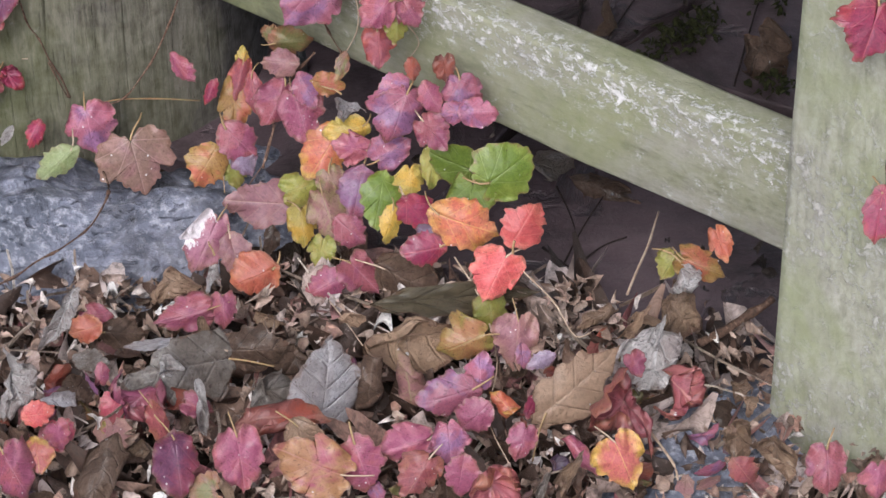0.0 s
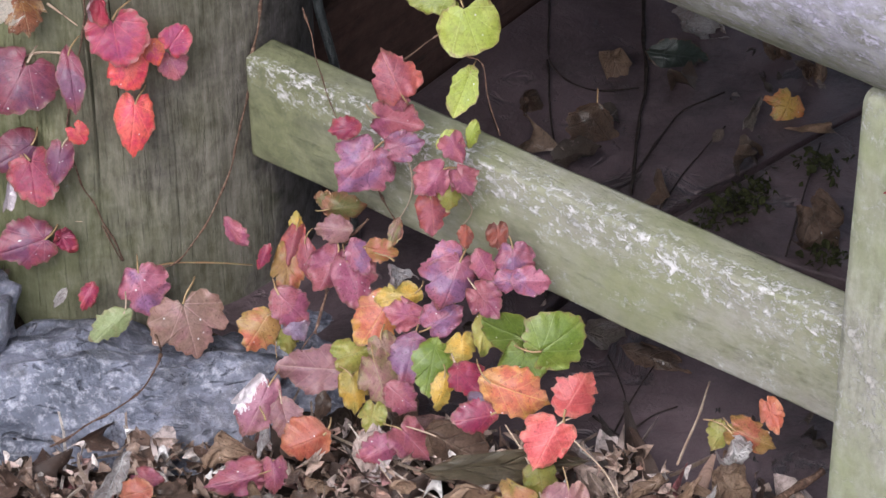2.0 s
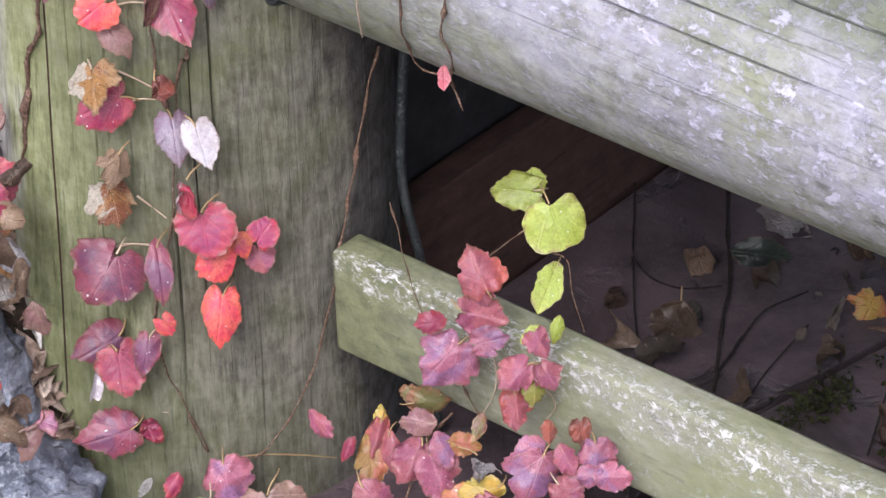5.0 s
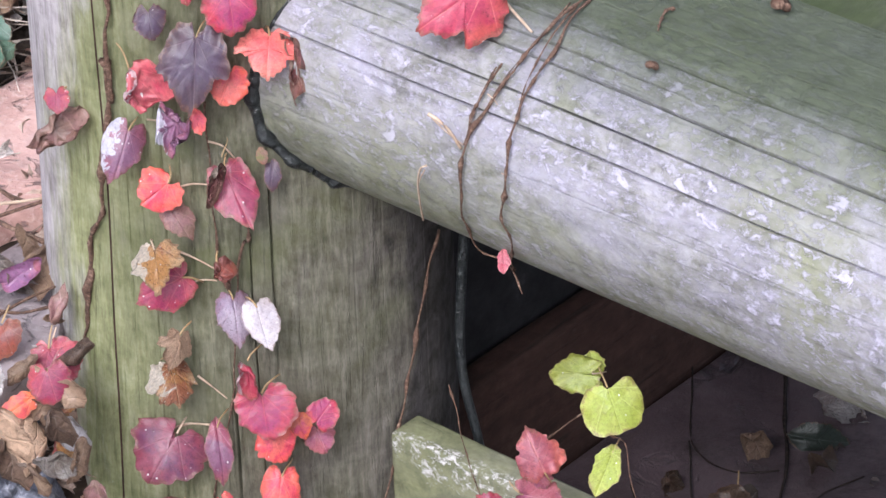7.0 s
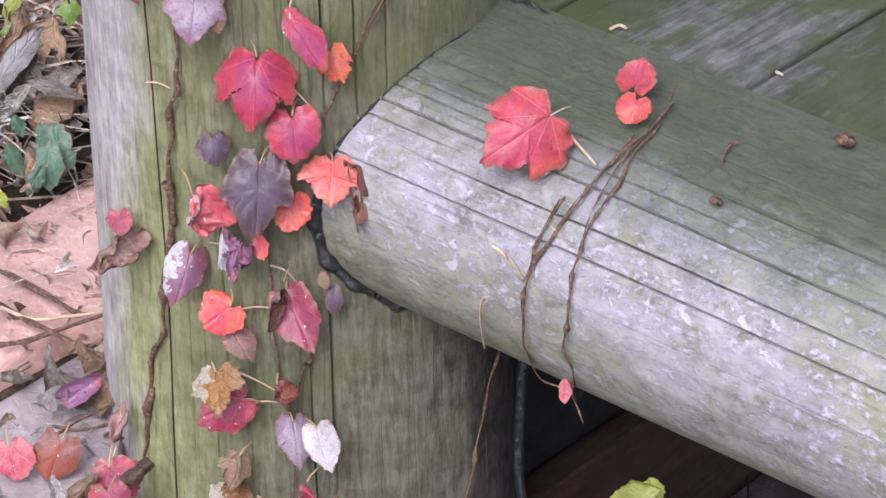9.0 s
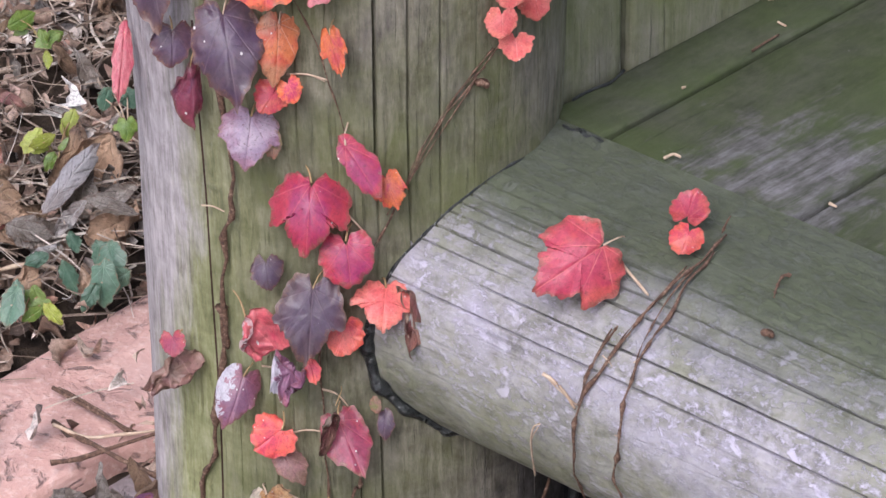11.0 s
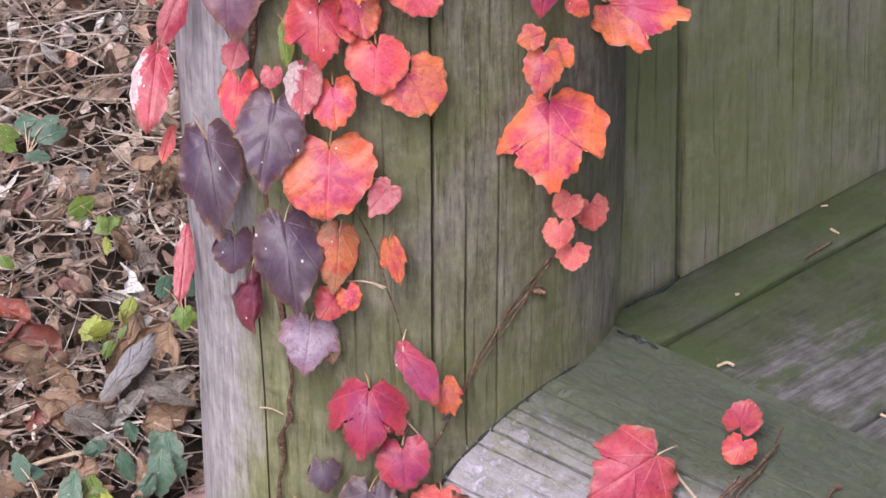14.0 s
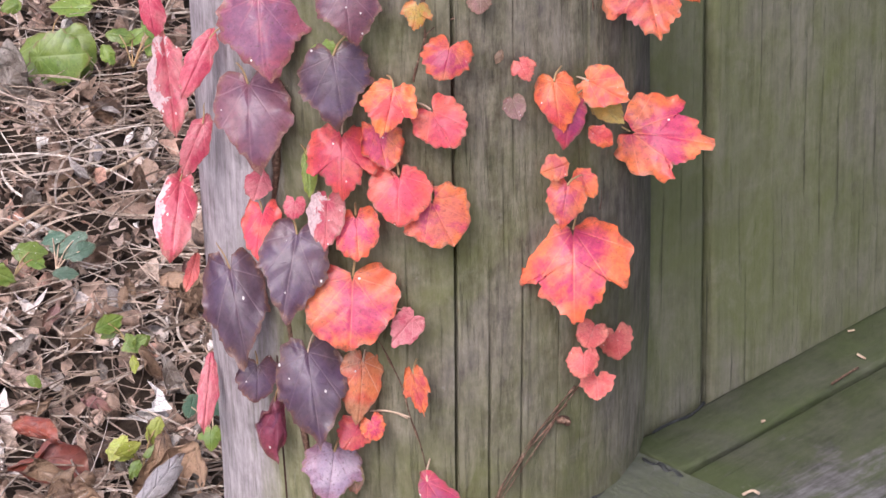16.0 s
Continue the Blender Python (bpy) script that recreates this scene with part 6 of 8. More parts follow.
leaf(low_vine, "leaflet", "brown", 0.1048, 0.2225, 0.0306, 0.0157, -20, 0, 0, 0.72)
leaf(low_vine, "tri", "limey", 0.2804, 0.3320, 0.0804, 0.0156, -30, 0, 0, 0.80)
leaf(low_vine, "tri", "amber", 0.2939, 0.3373, 0.0822, 0.0241, 60, 0, 0, 0.72)
leaf(low_vine, "crumple", "white", 0.2858, 0.3419, 0.0760, 0.0313, 0, 0, 0, 1)
leaf(low_vine, "tri", "emberleaf", 0.3035, 0.3345, 0.0920, 0.0181, 18, 0, 0, 0.68)
leaf(low_vine, "leaflet", "rose", 0.0711, 0.1389, 0.0758, 0.0191, 30, 30, 0, 0.72)
leaf(low_vine, "tri", "mauve", 0.0240, 0.1245, 0.0338, 0.0286, 8, 0, 0, 0.80)
leaf(low_vine, "leaflet", "crimson", -0.0030, 0.1182, 0.0295, 0.0157, -30, 0, 0, 0.80)
leaf(low_vine, "maple", "dusty", 0.0453, 0.1494, 0.0290, 0.0346, 8, 0, 0, .9)
leaf(low_vine, "leaflet", "palegreen", 0.0072, 0.1397, 0.0257, 0.0263, -50, 0, 0, 0.80)
leaf(low_vine, "leaflet", "white", -0.0170, 0.1190, 0.0306, 0.0119, -40, 0, 0, 0.56)
stem(low_vine, 0.0014, BARK, (0.1356, 0.1588, 0.0924), (0.1180, 0.1629, 0.0731), (0.1125, 0.1723, 0.0600), (0.1054, 0.1829, 0.0444))
stem(low_vine, 0.0012, STALK, (0.1886, 0.2663, 0.0442), (0.1977, 0.2870, 0.0340), (0.2007, 0.3212, 0.0240), (0.1914, 0.3601, 0.0240), (0.1960, 0.3923, 0.0240))
stem(low_vine, 0.0012, STALK, (0.2179, 0.2889, 0.0501), (0.2298, 0.3072, 0.0446), (0.2374, 0.3237, 0.0366), (0.2468, 0.3267, 0.0423))
stem(low_vine, 0.0011, STALK, (0.1273, 0.2633, 0.0239), (0.1356, 0.2857, 0.0239), (0.1424, 0.3076, 0.0240))
stem(low_vine, 0.0013, BARK, (-0.0269, 0.2271, 0.0239), (-0.0013, 0.2076, 0.0239), (0.0222, 0.1851, 0.0239), (0.0307, 0.1641, 0.0239), (0.0281, 0.1410, 0.0238))
stem(low_vine, 0.0008, GREENSTEM, (0.0862, 0.1741, 0.0351), (0.0863, 0.1827, 0.0276), (0.0894, 0.1918, 0.0239))
stem(low_vine, 0.001, BARK, (0.1142, 0.1722, 0.0615), (0.1071, 0.1805, 0.0479), (0.0976, 0.1853, 0.0353))
stem(low_vine, 0.0011, BARK, (0.2020, 0.3214, 0.0240), (0.1978, 0.3611, 0.0240), (0.1984, 0.3849, 0.0240))
leaf(upright_vine, "ivy", "crimson", 0.3531, 0.4111, 0.2647, 0.0287, -20, 0, 0)
leaf(upright_vine, "oval", "crimson", 0.3580, 0.4160, 0.1676, 0.0259, -10, 20, 0)
stem(upright_vine, 0.0012, BARK, (0.3602, 0.4083, 0.2883), (0.3604, 0.4085, 0.2590), (0.3622, 0.4103, 0.2179), (0.3623, 0.4104, 0.1777))
fallen("tri", "goldrose", 0.1863, 0.3222, 0.0380, 0.0265, -70, 0, 0, 0.88)
fallen("tri", "oldrose", 0.2098, 0.3252, 0.0380, 0.0286, -5, 0, 0, 0.72)
fallen("tri", "limey", 0.2014, 0.2992, 0.0340, 0.0191, 10, 0, 0, 0.96)
fallen("leaflet", "mauve", 0.1739, 0.3627, 0.0420, 0.0303, -82, 0, 0, 0.96)
fallen("leaflet", "mauve", 0.1888, 0.3538, 0.0460, 0.0199, 176, 0, 0, 0.88)
fallen("leaflet", "rose", 0.1828, 0.3830, 0.0460, 0.0187, -50, 0, 0, 1.12)
fallen("strip", "sunset", 0.1980, 0.3738, 0.0420, 0.0243, 35, 0, 0, 1)
fallen("beech", "beige", 0.2302, 0.3710, 0.0460, 0.0506, 128, 0, 0, 1.0)
fallen("tri", "rose", 0.1503, 0.3934, 0.0420, 0.0268, -80, 0, 0, 0.72)
fallen("tri", "mauve", 0.1689, 0.3978, 0.0460, 0.0208, 0, 0, 0, 0.88)
fallen("leaflet", "rose", 0.1709, 0.4211, 0.0460, 0.0209, -15, 0, 0, 1.04)
fallen("tri", "emberrose", 0.1525, 0.4181, 0.0460, 0.0240, -35, 0, 0, 0.80)
fallen("tri", "rose", 0.2015, 0.4039, 0.0460, 0.0183, -20, 0, 0, 0.80)
fallen("strip", "rose", 0.2236, 0.4106, 0.0460, 0.0298, 40, 0, 0, .9)
fallen("tri", "goldpink", 0.2434, 0.4283, 0.0500, 0.0284, 22, 0, 0, 0.80)
fallen("crumple", "emberrose", 0.2497, 0.3830, 0.0420, 0.0521, -30, 0, 0, 1)
fallen("crumple", "emberrose", 0.2802, 0.3813, 0.0420, 0.0496, 30, 0, 0, 1)
fallen("tri", "rosegold", 0.1068, 0.4031, 0.0460, 0.0384, -122, 0, 0, 0.80)
fallen("tri", "rose", 0.0745, 0.3952, 0.0460, 0.0316, 0, 0, 0, 0.80)
fallen("leaflet", "rose", 0.1282, 0.4021, 0.0420, 0.0284, 15, 0, 0, 1.12)
fallen("curl", "rust", 0.0941, 0.3655, 0.0420, 0.0430, 88, 0, 0, 1)
fallen("leaflet", "plum", 0.0464, 0.3888, 0.0420, 0.0333, 0, 0, 0, 0.80)
fallen("leaflet", "emberrose", 0.0403, 0.3606, 0.0420, 0.0257, 20, 0, 0, 0.56)
fallen("drop", "silver", 0.1180, 0.3512, 0.0440, 0.0450, 168, 25, 10, .95)
fallen("beech", "grey", 0.0572, 0.3201, 0.0400, 0.0560, -84, 10, 10, 1.0)
fallen("strip", "white", 0.0592, 0.3537, 0.0460, 0.0405, 5, 0, 0, .5)
fallen("curl", "grey", 0.0934, 0.3401, 0.0380, 0.0378, 80, 0, 0, 1)
fallen("tri", "rose", 0.0591, 0.2862, 0.0420, 0.0298, -80, 0, 0, 0.56)
fallen("tri", "rose", 0.0765, 0.2849, 0.0420, 0.0177, 0, 0, 0, 0.80)
fallen("strip", "white", 0.0019, 0.2816, 0.0460, 0.0321, -35, 0, 0, .9)
fallen("tri", "rose", 0.0184, 0.2797, 0.0380, 0.0216, 40, 0, 0, 0.72)
fallen("leaflet", "emberleaf", 0.0117, 0.2931, 0.0460, 0.0162, -80, 0, 0, 1.04)
fallen("leaflet", "brown", 0.0881, 0.3157, 0.0420, 0.0358, 85, 0, 0, 0.88)
fallen("oval", "oliveblade", 0.1846, 0.2839, 0.0340, 0.0795, 90, 0, 0, 0.32)
fallen("curl", "tan", 0.1586, 0.3110, 0.0380, 0.0511, 70, 0, 0, 1)
fallen("crumple", "beige", 0.0521, 0.2711, 0.0460, 0.0304, 20, 0, 0, 1)
fallen("leaflet", "salmon", -0.0144, 0.3496, 0.0460, 0.0158, 92, 0, 0, 1.04)
fallen("tri", "rose", -0.0056, 0.3610, 0.0420, 0.0155, 10, 0, 0, 0.80)
fallen("leaflet", "goldpink", -0.0160, 0.3770, 0.0460, 0.0181, 0, 0, 0, 0.96)
fallen("tri", "rose", -0.0271, 0.3875, 0.0460, 0.0291, 20, 0, 0, 0.80)
fallen("leaflet", "rose", 0.0168, 0.3257, 0.0460, 0.0115, 0, 0, 0, 0.80)
fallen("tri", "rose", 0.0586, 0.3518, 0.0420, 0.0161, 60, 0, 0, 0.80)
fallen("crumple", "rose", 0.0295, 0.3397, 0.0380, 0.0508, -60, 0, 0, 1)
fallen("crumple", "white", -0.0227, 0.3258, 0.0420, 0.0400, 20, 0, 0, .9)
fallen("strip", "silver", -0.0024, 0.3397, 0.0460, 0.0217, 80, 0, 0, 1)
fallen("crumple", "white", 0.2727, 0.3466, 0.0460, 0.0459, -20, 0, 0, 1)
fallen("crumple", "tan", 0.2872, 0.3238, 0.0420, 0.0344, 30, 0, 0, 1)
fallen("strip", "tan", 0.2532, 0.3149, 0.0420, 0.0254, -70, 0, 0, 1)
fallen("strip", "tan", 0.2635, 0.3302, 0.0420, 0.0275, -40, 0, 0, .8)
fallen("tri", "rose", 0.2602, 0.3587, 0.0460, 0.0135, 20, 0, 0, 0.80)
fallen("crumple", "tan", 0.3127, 0.4251, 0.0460, 0.0318, 20, 0, 0, 1)
fallen("tri", "rose", 0.3334, 0.4430, 0.0460, 0.0247, 0, 0, 0, 0.80)
fallen("tri", "rose", 0.3540, 0.4546, 0.0460, 0.0183, 0, 0, 0, 0.80)
fallen("leaflet", "emberrose", 0.2957, 0.4391, 0.0460, 0.0165, 30, 0, 0, 1.04)
fallen("curl", "dullgreen", 0.1565, 0.3384, 0.0380, 0.0347, 0, 0, 0, 1)
fallen("curl", "brown", 0.1383, 0.3475, 0.0380, 0.0346, -10, 0, 0, 1)
fallen("leaflet", "brown", 0.1668, 0.2643, 0.0300, 0.0388, 60, 0, 0, 0.80)
fallen("leaflet", "brown", 0.0281, 0.2888, 0.0380, 0.0229, 80, 0, 0, 0.80)
fallen("curl", "brown", 0.1650, 0.4137, 0.0340, 0.0277, 0, 0, 0, 1)
fallen("strip", "tan", 0.2170, 0.4272, 0.0420, 0.0292, -40, 0, 0, .8)
fallen("crumple", "emberrose", 0.1832, 0.4318, 0.0460, 0.0451, 0, 0, 0, 1)
fallen("leaflet", "lilac", 0.2182, 0.3498, 0.0460, 0.0150, -60, 0, 0, 0.80)
fallen("leaflet", "mauve", 0.2098, 0.3444, 0.0460, 0.0125, 0, 0, 0, 0.80)
fallen("strip", "tan", 0.0653, 0.4064, 0.0420, 0.0265, 30, 0, 0, .7)
fallen("curl", "brown", 0.0121, 0.3818, 0.0380, 0.0370, -20, 0, 0, 1)
fallen("curl", "brown", 0.1057, 0.3220, 0.0380, 0.0254, -40, 0, 0, 1)
fallen("curl", "pastel", 0.2662, 0.3297, 0.0220, 0.0148, 0, 15.7739, 23.9047)
fallen("heart", "pink", 0.0242, 0.3233, 0.0220, 0.0174, 10, -17.9334, -0.587178)
fallen("oval", "mauve", -0.0138, 0.3223, 0.0220, 0.0169, -80, 16.0941, -18.5844)
fallen("heart", "pastel", -0.0071, 0.3402, 0.0220, 0.0162, 10, -14.2978, -15.4844)
fallen("heart", "dusty", 0.0189, 0.3424, 0.0220, 0.0173, 0, 26.1179, -5.12359)
fallen("curl", "rose", 0.0143, 0.2966, 0.0220, 0.0143, 0, -38.6701, 2.19501)
fallen("curl", "mauve", 0.2226, 0.3266, 0.0220, 0.0132, 20, -23.9052, -11.3405)
fallen("curl", "dusty", 0.2649, 0.3376, 0.0220, 0.0158, 20, -5.64342, -13.3212)
fallen("curl", "brown", 0.2231, 0.3590, 0.0220, 0.0157, 90, 14.2344, 8.81929)
fallen("heart", "crimson", -0.0055, 0.3490, 0.0320, 0.0156, 0, 27.0604, 19.0891)
fallen("oval", "salmon", -0.0136, 0.3319, 0.0320, 0.0167, -80, -23.3004, 1.33524)
fallen("curl", "motley", 0.0768, 0.2771, 0.0360, 0.0149, 20, 31.9629, 32.814)
fallen("curl", "tan", 0.3090, 0.3593, 0.0240, 0.0157, 0, 5.27141, 26.4216)
fallen("strip", "tan", -0.1691, -0.2655, 0.2100, 0.0257, -80, 0, 0)
fallen("oval", "grey", -0.1481, -0.2488, 0.2100, 0.0315, 90, 20, 0)
fallen("strip", "tan", -0.1060, -0.2702, 0.2100, 0.0346, -70, 0, 0)
fallen("strip", "dusty", -0.1208, -0.5606, 0.2100, 0.0220, 0, 0, 0)
fallen("strip", "tan", -0.1551, -0.5374, 0.2100, 0.0250, 0, 0, 0)
fallen("curl", "white", -0.1936, -0.7050, 0.2100, 0.0180, 40, 0, 0)
fallen("strip", "tan", -0.2116, -0.3977, 0.2100, 0.0333, -60, 0, 0)
fallen("strip", "white", -0.2442, -0.8228, 0.2100, 0.0274, 0, 0, 0)
fallen("curl", "grey", -0.1724, -0.9316, 0.2100, 0.0223, 40, 0, 0)
fallen("strip", "dusty", -0.1760, -0.4098, 0.2100, 0.0270, 60, 0, 0)
fallen("curl", "brown", -0.0779, 0.1608, 0.2100, 0.0262, 10, 0, 0)
fallen("heart", "crimson", -0.0802, 0.1223, 0.2100, 0.0217, 10, 0, 0)
fallen("strip", "brown", -0.1608, -0.3495, 0.2100, 0.0356, 30, 0, 0)
fallen("strip", "grey", -0.1692, -0.4548, 0.2100, 0.0214, 20, 0, 0)
fallen("strip", "dusty", -0.2024, -0.5120, 0.2100, 0.0249, -40, 0, 0)
fallen("oval", "tan", 0.0533, 0.2686, 0.0220, 0.0126, -46, 5.30158, 32.3787)
fallen("curl", "dusty", -0.0305, 0.2691, 0.0150, 0.0140, 149, 4.18587, -17.5401)
fallen("heart", "brown", 0.1747, 0.3473, 0.0270, 0.0118, 170, 58.3252, -25.0213)
fallen("curl", "dusty", 0.0229, 0.2814, 0.0240, 0.0144, -108, 4.24771, 5.00602)
fallen("oval", "dusty", 0.2848, 0.4143, 0.0190, 0.0136, -49, -43.2898, -24.7773)
fallen("heart", "rust", 0.2412, 0.3665, 0.0180, 0.0172, 74, 0.708688, 15.218)
fallen("curl", "mauve", 0.2075, 0.3083, 0.0190, 0.0162, -116, 53.3139, -35.0886)
fallen("heart", "mauve", 0.1011, 0.3378, 0.0170, 0.0152, -44, -9.22927, 36.5768)
fallen("curl", "rust", 0.0493, 0.3292, 0.0270, 0.0173, 101, -25.3855, 34.1371)
fallen("curl", "rust", -0.0044, 0.2984, 0.0220, 0.0178, 150, 11.3255, 15.7441)
fallen("oval", "rust", 0.0726, 0.3008, 0.0160, 0.0125, -151, 37.1368, -31.9363)
fallen("curl", "purple", -0.0241, 0.3751, 0.0180, 0.0166, -33, -39.4683, -32.5736)
fallen("curl", "dusty", 0.2057, 0.4055, 0.0160, 0.0175, 103, 15.6454, 18.8973)
fallen("oval", "olive", 0.2562, 0.3338, 0.0210, 0.0158, 179, 21.2971, 17.048)
fallen("oval", "crimson", 0.2118, 0.3593, 0.0280, 0.0138, -34, 1.00801, 37.2077)
fallen("curl", "mauve", 0.2872, 0.3871, 0.0250, 0.0161, -58, -49.7694, -34.8434)
fallen("curl", "brown", 0.2079, 0.3250, 0.0220, 0.0161, 97, 25.44, 19.4345)
fallen("curl", "rust", -0.0331, 0.3223, 0.0230, 0.0134, 61, -8.29749, -7.74028)
fallen("curl", "brown", 0.2396, 0.3322, 0.0160, 0.0180, 85, 36.4773, -9.98545)
fallen("curl", "olive", 0.2612, 0.3506, 0.0170, 0.0147, -59, 45.7668, -10.0471)
fallen("curl", "dusty", 0.0822, 0.3853, 0.0270, 0.0134, -151, 23.6979, -0.359185)
fallen("curl", "mauve", 0.1332, 0.3988, 0.0220, 0.0136, 19, 13.0158, 35.6023)
fallen("curl", "tan", 0.2952, 0.3583, 0.0150, 0.0168, -30, -3.32577, -30.6522)
fallen("curl", "tan", 0.0308, 0.3561, 0.0240, 0.0146, -53, 27.3211, -11.6689)
fallen("curl", "olive", 0.1427, 0.4093, 0.0270, 0.0163, -71, 19.9853, 33.4714)
fallen("curl", "olive", 0.0656, 0.3045, 0.0160, 0.0119, -32, -26.7526, -0.099106)
fallen("curl", "brown", -0.0336, 0.2666, 0.0260, 0.0174, 41, 37.8411, 1.53951)
fallen("curl", "tan", 0.0925, 0.3322, 0.0270, 0.0131, -75, 0.031579, -6.33922)
fallen("curl", "mauve", 0.1354, 0.3058, 0.0150, 0.0162, -136, -38.3168, -32.3184)
fallen("oval", "mauve", 0.0108, 0.3020, 0.0170, 0.0162, 21, 60.7713, 3.30878)
fallen("curl", "olive", 0.2554, 0.4144, 0.0230, 0.0103, -134, 4.46156, 24.8624)
fallen("curl", "purple", -0.0016, 0.3469, 0.0240, 0.0125, -25, -32.6874, -19.9317)
fallen("oval", "rust", 0.2261, 0.3301, 0.0210, 0.0106, 100, -24.7499, -22.5131)
fallen("oval", "purple", 0.2980, 0.4010, 0.0270, 0.0108, 123, 25.9652, 0.625051)
fallen("curl", "dusty", 0.2138, 0.3039, 0.0200, 0.0141, 150, -0.582731, 22.2752)
fallen("curl", "motley", 0.0170, 0.3393, 0.0220, 0.0107, -141, 18.1852, 12.8813)
fallen("heart", "brown", 0.0045, 0.3064, 0.0210, 0.0180, -176, 20.9711, -22.7523)
fallen("heart", "olive", 0.0574, 0.3914, 0.0260, 0.0164, -100, 4.89187, -5.41214)
fallen("curl", "olive", 0.2643, 0.3529, 0.0150, 0.0142, 106, -6.74077, 26.7366)
fallen("curl", "piedbrown", 0.0106, 0.3820, 0.0230, 0.0180, -99, 30.7132, -18.3276)
fallen("oval", "rust", 0.2507, 0.3143, 0.0230, 0.0181, -52, -30.0793, 13.3205)
fallen("curl", "tan", 0.0841, 0.3155, 0.0190, 0.0122, 119, 5.86685, -26.462)
fallen("heart", "piedbrown", -0.0285, 0.3740, 0.0170, 0.0127, -115, -74.1268, -7.23445)
fallen("oval", "dusty", 0.2743, 0.4120, 0.0150, 0.0139, -13, 11.5068, -14.587)
fallen("heart", "rust", 0.2518, 0.4125, 0.0250, 0.0156, 18, 22.4525, -33.8191)
fallen("curl", "rust", 0.2065, 0.3604, 0.0190, 0.0180, 42, -58.1537, -29.4917)
fallen("oval", "brown", -0.0179, 0.3824, 0.0230, 0.0157, 99, 21.7314, -22.8319)
fallen("curl", "dusty", 0.1041, 0.3987, 0.0220, 0.0103, -158, -52.4972, 31.7032)
fallen("heart", "brown", 0.3006, 0.3709, 0.0210, 0.0144, -146, 35.6063, -17.3086)
fallen("curl", "tan", 0.0514, 0.2691, 0.0230, 0.0153, -158, -35.5326, -8.04581)
fallen("curl", "brown", 0.2540, 0.4122, 0.0150, 0.0124, 70, -13.7129, 32.515)
fallen("oval", "pastel", 0.0757, 0.2739, 0.0170, 0.0172, 151, 65.2018, -28.7626)
fallen("curl", "olive", -0.0315, 0.3230, 0.0240, 0.0160, 25, -28.5981, -38.9895)
fallen("curl", "olive", 0.2799, 0.3358, 0.0180, 0.0159, 117, -50.9982, 13.2023)
fallen("curl", "mauve", -0.0076, 0.3016, 0.0150, 0.0173, -91, 33.2963, -21.1176)
fallen("curl", "brown", 0.0335, 0.3008, 0.0250, 0.0148, -144, -24.4623, 24.3513)
fallen("oval", "dusty", -0.0204, 0.3030, 0.0180, 0.0117, 109, -9.37931, -4.83343)
fallen("curl", "olive", 0.0101, 0.3149, 0.0160, 0.0143, -167, -67.1263, 32.4941)
fallen("oval", "mauve", 0.2871, 0.4073, 0.0200, 0.0152, -87, -38.9475, 6.64782)
fallen("oval", "piedbrown", 0.0894, 0.3125, 0.0220, 0.0106, 30, -33.8582, -26.6684)
fallen("oval", "olive", 0.0403, 0.3384, 0.0210, 0.0123, -162, 0.299258, -8.90044)
fallen("curl", "brown", 0.1227, 0.3887, 0.0210, 0.0147, -102, 11.3736, -28.9596)
fallen("curl", "purple", 0.2194, 0.3901, 0.0190, 0.0145, 111, -0.457293, 5.27345)
fallen("curl", "piedbrown", 0.0144, 0.2829, 0.0180, 0.0152, -146, -16.6232, 19.3647)
fallen("curl", "tan", 0.0983, 0.2713, 0.0230, 0.0169, 31, -50.7374, 25.2106)
fallen("curl", "mauve", 0.1712, 0.3536, 0.0250, 0.0162, 16, 36.7164, -28.4922)
fallen("strip", "mauve", -0.0945, 0.0225, 0.2100, 0.0335, -60, 0, 0)
fallen("strip", "tan", -0.0888, -0.0025, 0.2100, 0.0287, 20, 0, 0)
fallen("strip", "white", -0.0861, 0.0934, 0.2100, 0.0111, 30, 0, 0)
fallen("heart", "crimson", -0.0779, 0.1000, 0.2063, 0.0248, 20, 0, 0)
fallen("oval", "orange", -0.0970, 0.1100, 0.1897, 0.0221, -60, 0, 0)
fallen("curl", "tan", -0.0877, 0.1100, 0.1856, 0.0193, -90, 0, 0)
fallen("curl", "beige", -0.0915, 0.1200, 0.1727, 0.0456, -160, 10, 0)
fallen("curl", "brown", -0.1030, 0.1200, 0.1653, 0.0360, 10, 0, 0)
fallen("curl", "gold", -0.0788, 0.1200, 0.1767, 0.0303, 30, 20, 0)
fallen("curl", "white", -0.1021, 0.1100, 0.1767, 0.0249, 60, 0, 0)
fallen("curl", "emberrose", -0.0757, 0.1100, 0.1611, 0.0222, -30, 0, 0)
fallen("curl", "beige", -0.0777, 0.1200, 0.2082, 0.0327, 40, 0, 0)
fallen("curl", "brown", -0.0687, 0.1100, 0.2171, 0.0245, -50, 0, 0)
fallen("curl", "dusty", -0.0748, 0.0600, 0.2160, 0.0250, 10, 0, 0)
fallen("curl", "pastel", -0.0776, 0.1000, 0.2030, 0.0302, -30, 0, 0)
fallen("curl", "silver", -0.0740, 0.1200, 0.1832, 0.0301, 40, 0, 0)
fallen("curl", "tan", -0.0697, 0.1300, 0.1698, 0.0246, -20, 0, 0)
fallen("curl", "grey", -0.0819, 0.1300, 0.1709, 0.0246, 60, 0, 0)
fallen("curl", "dusty", -0.0614, 0.1400, 0.1560, 0.0219, 10, 0, 0)
fallen("curl", "tan", -0.0835, 0.1550, 0.1028, 0.0304, 30, 0, 0)
fallen("curl", "dusty", -0.0719, 0.1550, 0.0931, 0.0249, -40, 0, 0)
